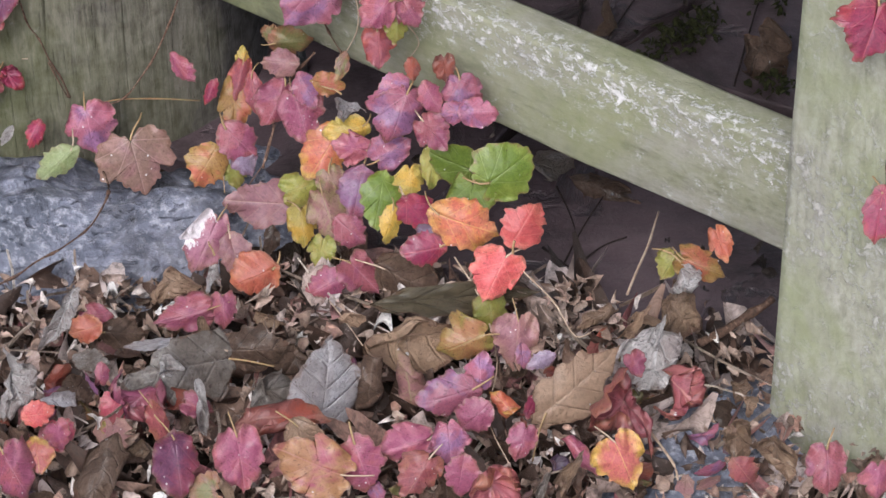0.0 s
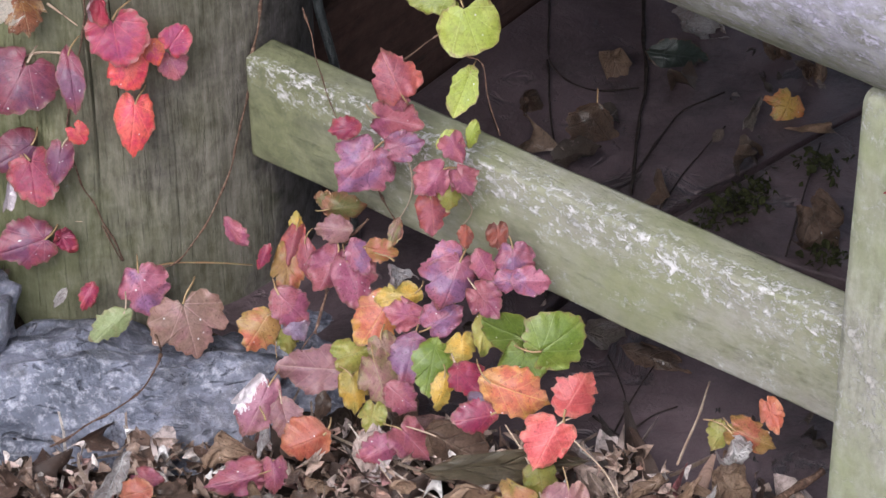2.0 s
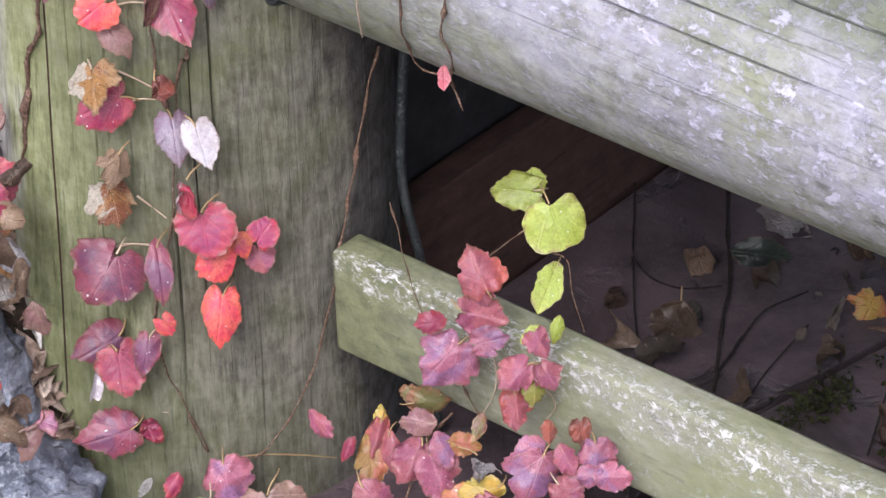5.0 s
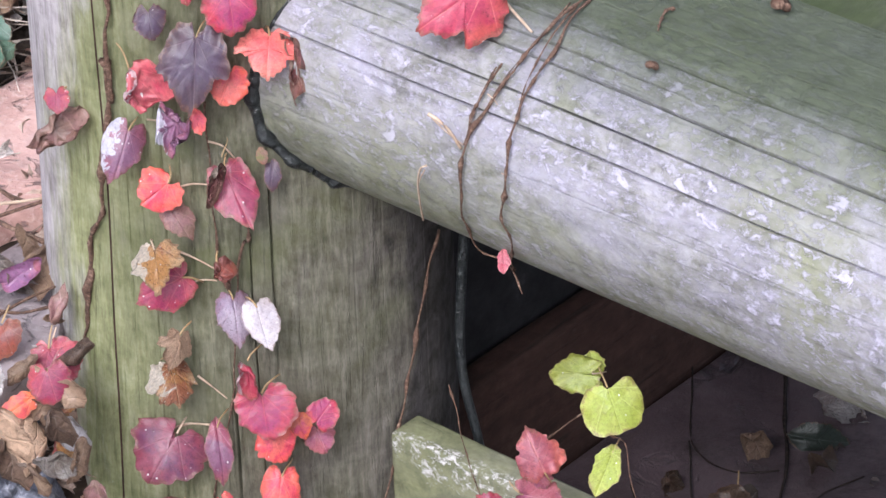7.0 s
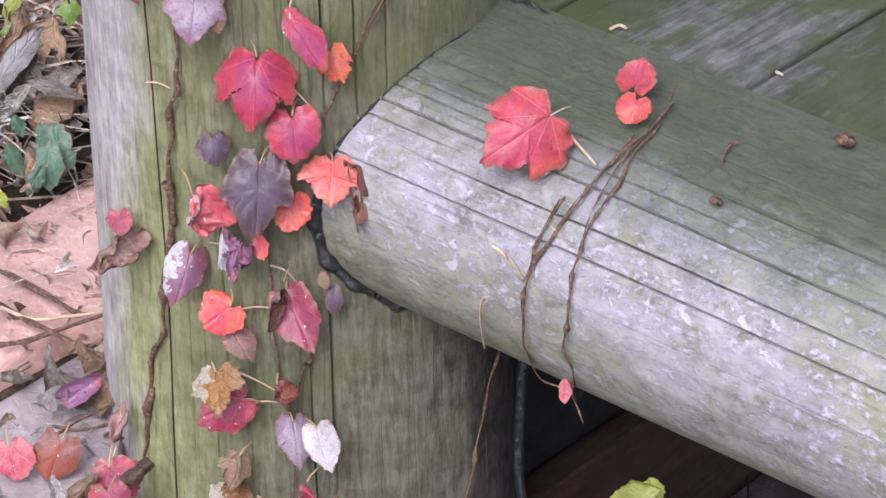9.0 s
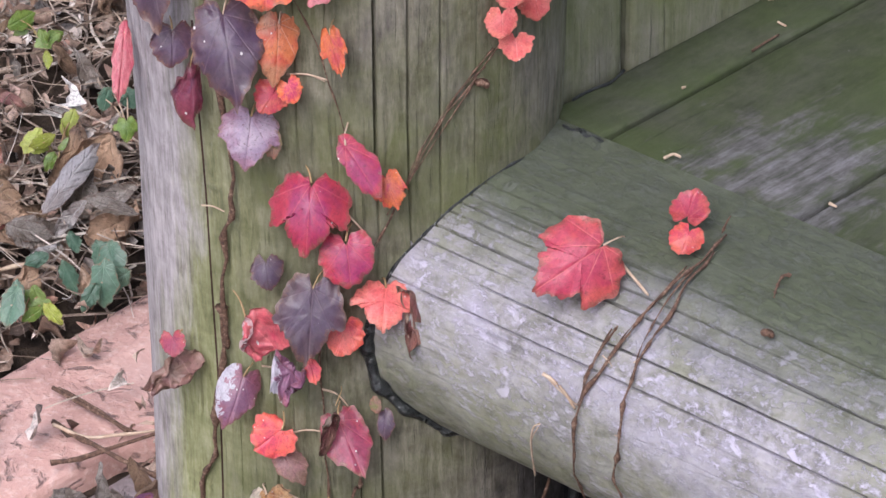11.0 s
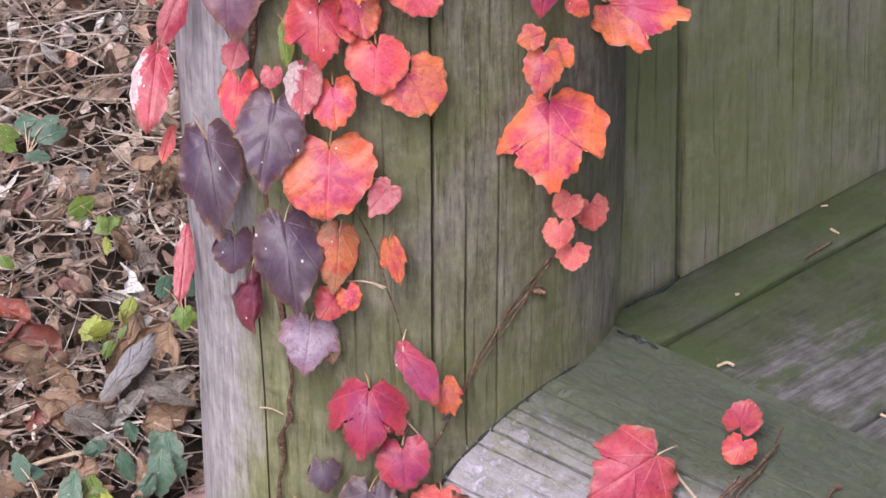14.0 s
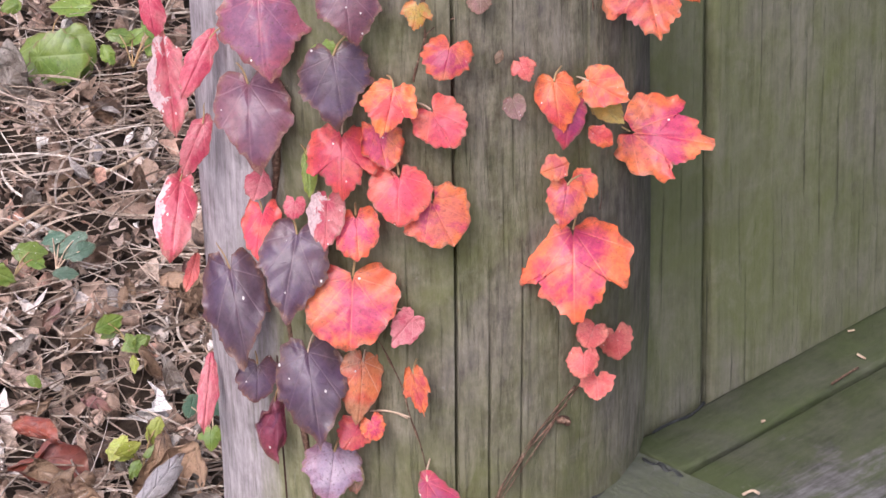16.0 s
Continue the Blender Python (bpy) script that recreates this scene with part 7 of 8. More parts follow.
fallen("curl", "silver", -0.0862, 0.1500, 0.1199, 0.0220, 10, 0, 0)
fallen("curl", "pastel", -0.0618, 0.1500, 0.0988, 0.0194, 60, 0, 0)
fallen("curl", "brown", -0.0746, 0.1500, 0.1103, 0.0193, 0, 0, 0)
fallen("strip", "tan", -0.1346, -0.2988, 0.2200, 0.0586, -20, 0, 0)
fallen("strip", "grey", -0.1119, -0.2665, 0.2180, 0.0430, -60, 0, 0)
fallen("strip", "tan", -0.1709, -0.2861, 0.2180, 0.0376, 40, 0, 0)
fallen("curl", "rust", -0.1760, -0.2500, 0.2160, 0.0284, -70, 0, 0)
fallen("strip", "tan", -0.1515, -0.2668, 0.2140, 0.0346, 80, 0, 0)
fallen("strip", "grey", -0.1244, -0.4157, 0.2160, 0.0363, 20, 0, 0)
fallen("strip", "tan", -0.1785, -0.4888, 0.2160, 0.0341, -40, 0, 0)
fallen("curl", "beige", -0.1163, -0.3088, 0.2200, 0.0554, -30, 0, 0)
fallen("strip", "tan", -0.1989, -0.3201, 0.2180, 0.0441, 60, 0, 0)
fallen("strip", "brown", -0.1580, -0.3460, 0.2160, 0.0386, -70, 0, 0)
fallen("strip", "tan", -0.1415, -0.4428, 0.2160, 0.0337, 30, 0, 0)
fallen("curl", "grey", -0.2199, -0.6563, 0.2160, 0.0235, -20, 0, 0)
fallen("strip", "tan", -0.1811, -0.7651, 0.2160, 0.0302, 70, 0, 0)
fallen("strip", "grey", -0.2198, -0.4610, 0.2160, 0.0309, -50, 0, 0)
fallen("strip", "brown", -0.1520, -0.6674, 0.2160, 0.0293, 10, 0, 0)
fallen("curl", "beige", -0.1199, -0.1804, 0.2180, 0.0275, 30, 0, 0)
fallen("strip", "grey", -0.1277, -0.3165, 0.2180, 0.0377, -40, 0, 0)
fallen("heart", "rust", -0.1072, 0.0749, 0.2060, 0.0257, -20, 0, 0)
fallen("heart", "pink", -0.1288, 0.0751, 0.2060, 0.0223, 10, 0, 0)
fallen("heart", "pink", -0.0781, 0.0971, 0.2060, 0.0221, 10, 0, 0)
fallen("strip", "grey", -0.1089, 0.0053, 0.2080, 0.0303, 10, 0, 0)
fallen("oval", "white", -0.1103, 0.0260, 0.2060, 0.0102, 30, 0, 0)
fallen("curl", "tan", -0.0861, 0.0153, 0.2080, 0.0342, -20, 0, 0)
fallen("strip", "grey", -0.0990, 0.0161, 0.2060, 0.0413, 40, 0, 0)
fallen("strip", "grey", -0.1304, 0.0026, 0.2060, 0.0255, 80, 0, 0)
fallen("oval", "white", -0.0864, 0.0905, 0.2060, 0.0083, 10, 0, 0)
fallen("curl", "tan", -0.0931, 0.1056, 0.2080, 0.0221, -60, 0, 0)
fallen("strip", "white", -0.1068, 0.1090, 0.2080, 0.0215, 10, 0, 0)
fallen("strip", "tan", -0.0793, 0.0581, 0.2060, 0.0138, 85, 0, 0)
fallen("strip", "grey", -0.1269, -0.2686, 0.2200, 0.0456, -30, 0, 0)
fallen("curl", "beige", -0.1049, -0.2415, 0.2200, 0.0374, -70, 0, 0)
seedling(-0.1245, -0.1792, 0.2120, "teal", 0.02, 4, 0.0231, 3, "blue-green trailing seedling on the bank")
seedling(-0.1741, -0.1569, 0.2120, "teal", 0.02, 4, 0.0214, 9, "blue-green trailing seedling on the bank")
seedling(-0.1509, -0.4624, 0.2120, "green", 0.02, 4, 0.0169, 5, "small fresh green seedling in the litter")
seedling(-0.1406, -0.3254, 0.2120, "yelgreen", 0.02, 4, 0.0162, 6, "small fresh green seedling in the litter")
seedling(-0.1544, -0.1584, 0.2120, "green", 0.012, 6, 0.0116, 7, "small fresh green seedling in the litter")
seedling(-0.1636, -0.8476, 0.2120, "green", 0.02, 5, 0.0229, 8, "small fresh green seedling in the litter")
seedling(-0.1007, -0.3579, 0.2120, "teal", 0.02, 3, 0.0163, 12, "blue-green trailing seedling on the bank")
seedling(-0.2286, -0.5526, 0.2120, "green", 0.015, 5, 0.0210, 13, "small fresh green seedling in the litter")
seedling(-0.2014, -0.5654, 0.2120, "teal", 0.015, 4, 0.0193, 14, "blue-green trailing seedling on the bank")
seedling(-0.2196, -0.9442, 0.2120, "green", 0.015, 4, 0.0275, 15, "small fresh green seedling in the litter")
round_plant = tagged(new("seedling"), "single round bright green leaf above the litter", "plant", "seedlings")
leaf(round_plant, "round", "green", -0.2135, -0.8502, 0.2200, 0.0516, 10, 0, 0)
shell(0.2606, 0.1880, 0.4315, 0.0076, "small brown snail shell on the log")
shell(0.1992, 0.2198, 0.4232, 0.0050, "small dark nut on the log")
# a cocoon, built with the shell's coil
shell(0.0813, 0.0854, 0.4808, 0.0058, "tiny grey-brown cocoon on the post, shaped as a coil")
twig(0.0016, "long straight dry twig on the litter", (-0.2458, -0.6049, 0.2120), (-0.1990, -0.6664, 0.2120), (-0.1468, -0.7284, 0.2120))
twig(0.0012, "thin bent twig on the pink flagstone", (-0.1365, -0.0544, 0.2120), (-0.1190, -0.0419, 0.2120), (-0.1016, -0.0428, 0.2120), (-0.0828, -0.0451, 0.2120))
twig(0.0012, "thin dark twig on the pink flagstone", (-0.1371, -0.0897, 0.2120), (-0.1193, -0.0715, 0.2120), (-0.0988, -0.0451, 0.2120))
twig(0.0012, "pale dry stalk on the bank", (-0.1867, -0.2009, 0.2120), (-0.1532, -0.2161, 0.2120), (-0.1281, -0.2026, 0.2120))
twig(0.0022, "brown stick lying under the upright", (0.2952, 0.3245, 0.0240), (0.3148, 0.3131, 0.0240), (0.3352, 0.2976, 0.0240))
twig(0.0007, "thin dry stalk in the litter", (0.2686, 0.2824, 0.0240), (0.2834, 0.2505, 0.0240), (0.2934, 0.2237, 0.0240))
twig(0.0007, "thin dry stalk in the litter", (0.2604, 0.3733, 0.0240), (0.2699, 0.4024, 0.0240), (0.2702, 0.4159, 0.0240))
twig(0.0014, "long brown twig across the flagstones", (-0.1366, -0.0571, 0.2120), (-0.1102, -0.0288, 0.2120), (-0.0929, -0.0129, 0.2120), (-0.0801, -0.0012, 0.2120))
twig(0.0013, "pale brown stick across the flagstones", (-0.1360, -0.0189, 0.2120), (-0.1102, -0.0278, 0.2120), (-0.0814, -0.0433, 0.2120))
twig(0.0009, "thin dark twig across the flagstones", (-0.1342, -0.0894, 0.2120), (-0.1193, -0.0742, 0.2120), (-0.1017, -0.0508, 0.2120), (-0.0915, -0.0428, 0.2120))
twig(0.0009, "thin dark curved twig on the flagstone", (-0.1091, 0.0554, 0.2120), (-0.0985, 0.0610, 0.2120), (-0.0873, 0.0601, 0.2120), (-0.0747, 0.0550, 0.2120))
twig(0.0009, "thin dark twig on the flagstone", (-0.1110, 0.0675, 0.2120), (-0.0999, 0.0559, 0.2120), (-0.0887, 0.0461, 0.2120), (-0.0775, 0.0382, 0.2120))
twig(0.0008, "pale splinter on the deck", (0.1671, 0.0713, 0.4290), (0.1719, 0.0680, 0.4290), (0.1751, 0.0709, 0.4290))
twig(0.0008, "pale splinter on the deck", (0.2721, -0.1272, 0.4290), (0.2833, -0.1288, 0.4290))
fallen("leaflet", "brown", 0.2701, -0.0283, -0.0040, 0.0325, -20, 0, 0, 1.1)
fallen("curl", "tan", 0.2934, -0.0884, -0.0040, 0.0356, 15, 0, 0, 0.8)
fallen("oval", "darkgreen", 0.3274, -0.0912, -0.0040, 0.0356, 80, 0, 0, 1.0)
fallen("ivy", "yellow", 0.3776, -0.0339, -0.0040, 0.0193, -30, 0, 0, 0.9)
fallen("curl", "tan", 0.4009, -0.0629, -0.0040, 0.0310, -10, 0, 0, 0.7)
fallen("curl", "brown", 0.3825, -0.0912, -0.0040, 0.0343, 60, 0, 0, 0.9)
fallen("curl", "grey", 0.3578, -0.0297, -0.0040, 0.0241, -30, 0, 0, 0.7)
fallen("curl", "brown", 0.3960, -0.0707, -0.0040, 0.0259, 40, 0, 0, 0.8)
fallen("crumple", "white", 0.3470, -0.1200, -0.0040, 0.0400, 80, 0, 0, 0.8)
fallen("crumple", "brown", 0.2411, -0.0601, -0.0040, 0.0275, 20, 0, 0, 1)
fallen("strip", "tan", 0.3924, -0.0148, -0.0040, 0.0349, 85, 0, 0, 0.6)
fallen("crumple", "brown", 0.3755, 0.0785, -0.0040, 0.0424, 20, 0, 0, 1)
fallen("curl", "grey", 0.2517, 0.1471, -0.0040, 0.0308, 70, 0, 0, 0.9)
fallen("curl", "brown", 0.2744, 0.1669, -0.0040, 0.0374, 60, 0, 0, 0.9)
twig(0.0011, "thin dark root on the slabs", (0.3210, -0.1725, -0.0075), (0.3125, -0.1174, -0.0075), (0.3090, -0.0799, -0.0075), (0.2970, -0.0339, -0.0075), (0.2899, 0.0014, -0.0075), (0.2843, 0.0255, -0.0075))
twig(0.0007, "thin dark root on the slabs", (0.2885, 0.0085, -0.0075), (0.3041, -0.0170, -0.0075), (0.3239, -0.0453, -0.0075), (0.3479, -0.0580, -0.0075))
twig(0.0006, "thin dark root on the slabs", (0.2977, 0.0403, -0.0075), (0.3154, 0.0099, -0.0075), (0.3429, -0.0276, -0.0075))
twig(0.0006, "thin dark root on the slabs", (0.2722, -0.2086, -0.0075), (0.2652, -0.1520, -0.0075), (0.2588, -0.1089, -0.0075), (0.2630, -0.0863, -0.0075), (0.2786, -0.0707, -0.0075), (0.3026, -0.0693, -0.0075))
twig(0.0007, "thin dark root on the slabs", (0.2574, -0.2107, -0.0075), (0.2468, -0.1718, -0.0075), (0.2348, -0.1400, -0.0075))
twig(0.0006, "thin dark root on the slabs", (0.2574, -0.1032, -0.0075), (0.2524, -0.0559, -0.0075), (0.2510, -0.0247, -0.0075))
twig(0.0006, "thin dark root on the slabs", (0.2206, -0.0651, -0.0075), (0.2220, -0.0396, -0.0075))
twig(0.0006, "thin dark root on the slabs", (0.3557, 0.0898, -0.0075), (0.3741, 0.0389, -0.0075), (0.3910, -0.0049, -0.0075))
twig(0.0005, "thin dark root on the slabs", (0.2376, 0.2390, -0.0075), (0.2531, 0.2065, -0.0075), (0.2638, 0.1860, -0.0075), (0.2800, 0.1612, -0.0075))
twig(0.0005, "thin dark root on the slabs", (0.2468, 0.2270, -0.0075), (0.2666, 0.2086, -0.0075), (0.2814, 0.2022, -0.0075))
twig(0.0005, "thin dark root on the slabs", (0.2390, 0.2036, -0.0075), (0.2482, 0.2185, -0.0075), (0.2553, 0.2242, -0.0075))
twig(0.0005, "thin dark root on the slabs", (0.2531, 0.1570, -0.0075), (0.2567, 0.1888, -0.0075), (0.2539, 0.2199, -0.0075))
fallen("strip", "beige", -0.1011, -0.2496, 0.2220, 0.0415, -62, 0, 0, 1.2)
fallen("oval", "beige", -0.1683, -0.2588, 0.2180, 0.0298, 82, 0, 0, 1.1)
fallen("oval", "grey", -0.1541, -0.2362, 0.2210, 0.0265, 75, 0, 0, 1.1)
fallen("strip", "white", -0.1301, -0.2447, 0.2240, 0.0278, -50, 0, 0, 1.0)
fallen("curl", "tan", -0.1838, -0.3055, 0.2180, 0.0287, -20, 0, 0, 1.0)
fallen("oval", "tan", -0.1952, -0.6647, 0.2180, 0.0111, -10, 0, 0, 1.1)
fallen("strip", "white", -0.1916, -0.6866, 0.2180, 0.0176, 40, 0, 0, 0.9)
fallen("oval", "white", -0.1817, -0.7121, 0.2180, 0.0105, -10, 0, 0, 1.0)
fallen("curl", "rust", -0.1966, -0.3309, 0.2180, 0.0508, 80, 0, 0, 1.0)
fallen("crumple", "beige", -0.1124, -0.5226, 0.2180, 0.0668, -30, 0, 0, 1.0)
fallen("strip", "grey", -0.1089, -0.3012, 0.2180, 0.0304, -30, 0, 0, 1.0)
fallen("strip", "beige", -0.1570, -0.5218, 0.2180, 0.0167, -40, 0, 0, 1.0)
fallen("strip", "brown", -0.1817, -0.2143, 0.2180, 0.0393, -60, 0, 0, 1)
fallen("curl", "beige", -0.1527, -0.1895, 0.2180, 0.0260, 60, 0, 0, 1)
fallen("curl", "beige", -0.1959, -0.1747, 0.2180, 0.0296, 10, 0, 0, 1)
fallen("curl", "tan", -0.1167, -0.2199, 0.2180, 0.0226, 30, 0, 0, 1)
fallen("curl", "tan", -0.1782, -0.2927, 0.2180, 0.0345, -30, 0, 0, 1)
fallen("curl", "beige", -0.1697, -0.2489, 0.2180, 0.0378, 70, 0, 0, 1)
fallen("curl", "beige", -0.1273, -0.3338, 0.2180, 0.0428, 20, 0, 0, 1)
fallen("strip", "grey", -0.1527, -0.3224, 0.2180, 0.0203, 0, 0, 0, 1)
fallen("curl", "rust", -0.2044, -0.3642, 0.2180, 0.0315, 70, 0, 0, 1)
fallen("curl", "white", -0.1591, -0.5197, 0.2180, 0.0249, 20, 0, 0, 0.8)
fallen("strip", "white", -0.1923, -0.6887, 0.2180, 0.0229, 40, 0, 0, 0.8)
fallen("crumple", "grey", -0.2432, -0.8146, 0.2180, 0.0547, 20, 0, 0, 1)
fallen("strip", "tan", -0.1994, -0.6817, 0.2180, 0.0191, -60, 0, 0, 1)

fallen("strip", "white", -0.1330, -0.2280, .226, 0.0185, -60, 0, 0, 1.0)
fallen("strip", "white", -0.1411, -0.2067, .226, 0.0207, -70, 0, 0, .8)
fallen("oval", "grey", -0.1531, -0.2344, .222, 0.0253, 80, 10, 0, .8)
fallen("leaflet", "brown", -0.1784, -0.7682, .222, 0.0222, 80, 0, 0, .8)
fallen("strip", "white", -0.1748, -0.7583, .226, 0.0120, 80, 0, 0, 1.0)
fallen("crumple", "tan", -0.1173, -0.5052, .222, 0.0347, 60, 0, 0, 1.0)
fallen("oval", "white", -0.1911, -0.6756, .224, 0.0181, 50, 20, 0, .5)
fallen("oval", "silver", -0.1805, -0.7060, .222, 0.0126, 0, 0, 0, .8)
fallen("leaflet", "beige", -0.1689, -0.2515, .222, 0.0255, 80, 0, 0, .8)
fallen("leaflet", "tan", -0.1836, -0.2858, .222, 0.0184, 10, 0, 0, .8)
fallen("leaflet", "beige", -0.1580, -0.5119, .222, 0.0139, -10, 0, 0, .7)
fallen("oval", "green", -0.1326, -0.3197, .228, 0.0155, -60, 0, 0, .6)
fallen("leaflet", "green", -0.1433, -0.3002, .228, 0.0123, -30, 0, 0, .8)
fallen("leaflet", "yelgreen", -0.1479, -0.4186, .228, 0.0115, 0, 0, 0, .6)
fallen("leaflet", "green", -0.1508, -0.4474, .228, 0.0110, 20, 0, 0, .8)
fallen("leaflet", "green", -0.2063, -0.4053, .226, 0.0108, 50, 0, 0, .9)
fallen("oval", "teal", -0.1939, -0.5370, .226, 0.0166, 90, 0, 0, .8)
fallen("ivy", "green", -0.0997, -0.3114, .24, 0.0142, 0, 0, 0, .9)
fallen("leaflet", "teal", -0.1283, -0.2142, .226, 0.0126, 30, 0, 0, .8)
fallen("leaflet", "teal", -0.1479, -0.1966, .226, 0.0149, -70, 0, 0, .7)
fallen("oval", "green", -0.2127, -0.8366, .228, 0.0408, 90, 0, 0, 1.5)
fallen("leaflet", "green", -0.1797, -0.8403, .226, 0.0160, 20, 0, 0, .9)
fallen("leaflet", "green", -0.2485, -0.9189, .226, 0.0157, -70, 0, 0, .9)
fallen("leaflet", "teal", -0.1298, -0.1774, .226, 0.0206, 20, 0, 0, .7)
fallen("leaflet", "teal", -0.1187, -0.1565, .226, 0.0175, -30, 0, 0, .7)
fallen("leaflet", "yelgreen", -0.1380, -0.1409, .226, 0.0151, 40, 0, 0, .7)
fallen("strip", "tan", 0.0667, 0.3063, .044, 0.0300, 175, 0, 0, .8)
fallen("crumple", "white", 0.0457, 0.3323, .050, 0.0180, 20, 0, 0, 1.0)
fallen("curl", "white", 0.0672, 0.3797, .046, 0.0124, -50, 0, 0, .8)
fallen("strip", "white", -0.0240, 0.3125, .048, 0.0149, 20, 0, 0, .9)
fallen("oval", "silver", 0.0429, 0.3089, .046, 0.0277, -95, 0, 0, .35)
fallen("leaflet", "grey", 0.0122, 0.3090, .040, 0.0176, 80, 0, 0, .8)
fallen("leaflet", "beige", 0.1054, 0.3906, .046, 0.0294, 20, 0, 0, .8)
fallen("curl", "beige", 0.1347, 0.3011, .044, 0.0167, 60, 0, 0, .9)
fallen("strip", "white", 0.2713, 0.3471, .050, 0.0223, -30, 0, 0, .7)
fallen("crumple", "tan", 0.2966, 0.4117, .044, 0.0295, 0, 0, 0, 1.0)
fallen("crumple", "beige", 0.3076, 0.3940, .044, 0.0151, 60, 0, 0, .9)
fallen("strip", "beige", 0.2674, 0.3229, .044, 0.0251, 60, 0, 0, .7)
fallen("strip", "beige", 0.1725, 0.4168, .046, 0.0145, 40, 0, 0, .6)
fallen("strip", "grey", 0.2059, 0.4336, .046, 0.0240, -30, 0, 0, .7)
fallen("leaflet", "brown", 0.1612, 0.2554, .034, 0.0207, 60, 0, 0, .7)
fallen("curl", "beige", -0.0837, 0.1146, .186, 0.0172, 40, 0, 0, .9)
fallen("curl", "tan", -0.0908, 0.1290, .160, 0.0201, 20, 0, 0, .9)
fallen("strip", "gold", -0.0721, 0.1234, .196, 0.0129, -60, 0, 0, .8)
fallen("curl", "salmon", -0.0839, 0.1539, .125, 0.0115, 10, 0, 0, 1.0)
fallen("oval", "silver", -0.1295, -0.2621, .240, 0.0561, -217, 0, -20, .42)
fallen("oval", "grey", -0.1077, -0.2271, .240, 0.0330, -112, 0, -20, .45)
twig(0.0007, "pale splinter lying on a deck plank", (0.2357, -0.0607, 0.4275), (0.2394, -0.0564, 0.4275))
twig(0.0006, "pale splinter lying on a deck plank", (0.2337, -0.0844, 0.4275), (0.2370, -0.0853, 0.4275))
twig(0.0007, "pale splinter lying on a deck plank", (0.2397, 0.1168, 0.4275), (0.2424, 0.1201, 0.4275))
twig(0.0007, "orange-brown needle caught in the joint between deck planks", (0.2200, -0.0324, 0.4275), (0.2262, -0.0383, 0.4275), (0.2347, -0.0469, 0.4275))
twig(0.0008, "pale splinter lying on a deck plank", (0.1825, 0.0019, 0.4275), (0.1842, 0.0009, 0.4275))

# ---- litter, twigs and straw ----
def litter_material(name, *stops):
    m = Nodes(name)
    geo = m.n("ShaderNodeNewGeometry")
    raw = m.coords((1, 1, 1))
    tone = m.noise(raw, 170, 7, 0.75, 0.6)
    color = m.ramp(geo.outputs["Random Per Island"], *stops)
    color = m.mix(m.mask(tone, 0.46, 0.62), color, m.mix(0.7, color, (0.03, 0.018, 0.012)))
    color = m.mix(m.math("MULTIPLY", m.mask(tone, 0.42, 0.32), 0.5), color, (0.55, 0.46, 0.42))
    return m.done(color, 0.5, tone, 0.9, 0.0016, 0.5)


LITTER = litter_material("litter", (0.0, (0.035, 0.02, 0.015)), (0.35, (0.10, 0.056, 0.04)), (0.55, (0.20, 0.12, 0.085)), (0.66, (0.34, 0.21, 0.16)), (0.76, (0.32, 0.11, 0.12)), (0.86, (0.46, 0.34, 0.29)), (1.0, (0.62, 0.52, 0.50)))
STRAW = litter_material("straw", (0.0, (0.20, 0.14, 0.108)), (0.4, (0.36, 0.27, 0.21)), (0.7, (0.50, 0.40, 0.325)), (1.0, (0.70, 0.61, 0.54)))
BANK_LITTER = litter_material("bank_litter", (0.0, (0.10, 0.064, 0.048)), (0.25, (0.26, 0.17, 0.127)), (0.5, (0.42, 0.295, 0.23)), (0.7, (0.56, 0.43, 0.355)), (0.82, (0.48, 0.25, 0.18)), (0.9, (0.70, 0.60, 0.55)), (1.0, (0.84, 0.79, 0.76)))


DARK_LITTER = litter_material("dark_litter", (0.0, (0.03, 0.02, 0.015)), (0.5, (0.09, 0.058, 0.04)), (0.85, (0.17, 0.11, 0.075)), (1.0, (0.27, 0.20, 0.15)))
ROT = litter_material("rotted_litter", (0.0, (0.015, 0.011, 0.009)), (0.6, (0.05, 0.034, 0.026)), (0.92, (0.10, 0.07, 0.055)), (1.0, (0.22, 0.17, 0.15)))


def scatter_leaves(name, spots, label, material):
    verts, faces = [], []
    for x, y, z, size, rnd in spots:
        turn = Euler((rnd.uniform(-1.1, 1.1), rnd.uniform(-1.1, 1.1), rnd.uniform(0, math.tau))).to_matrix()
        wide, bend, roll, off = rnd.uniform(0.4, 0.95), rnd.uniform(-2.2, 3.0), rnd.uniform(-1.6, 1.6), rnd.uniform(0, 90)
        start = len(verts)
        rows = 7
        for i in range(rows + 1):
            q = i / rows
            w = wide * 0.5 * math.sin(math.pi * min(q * 0.96 + 0.03, 1)) ** 0.8 * rnd.uniform(0.75, 1.15)
            for s in (-1, -0.5, 0, 0.5, 1):
                px, py = s * w, q - 0.5
                pz = bend * px * px * 2.0 - 0.9 * bend * py * py + roll * px * py + 0.16 * nz((px, py, off), 3.2) + 0.09 * nz((px, py, off), 8.0) - 0.05 * (s == 0)
                px *= 1 - 0.3 * min(abs(bend) * abs(px), 1)
                verts.append(Vector((x, y, z)) + turn @ (Vector((px, py, pz)) * size))
        for i in range(rows):
            for k in range(4):
                a = start + i * 5 + k
                faces.append((a, a + 1, a + 6, a + 5))
    me = bpy.data.meshes.new(name)
    me.from_pydata(verts, [], faces)
    me.polygons.foreach_set("use_smooth", [True] * len(me.polygons))
    return tagged(part(name, me, material), label, "leaf litter", kind="stuff")


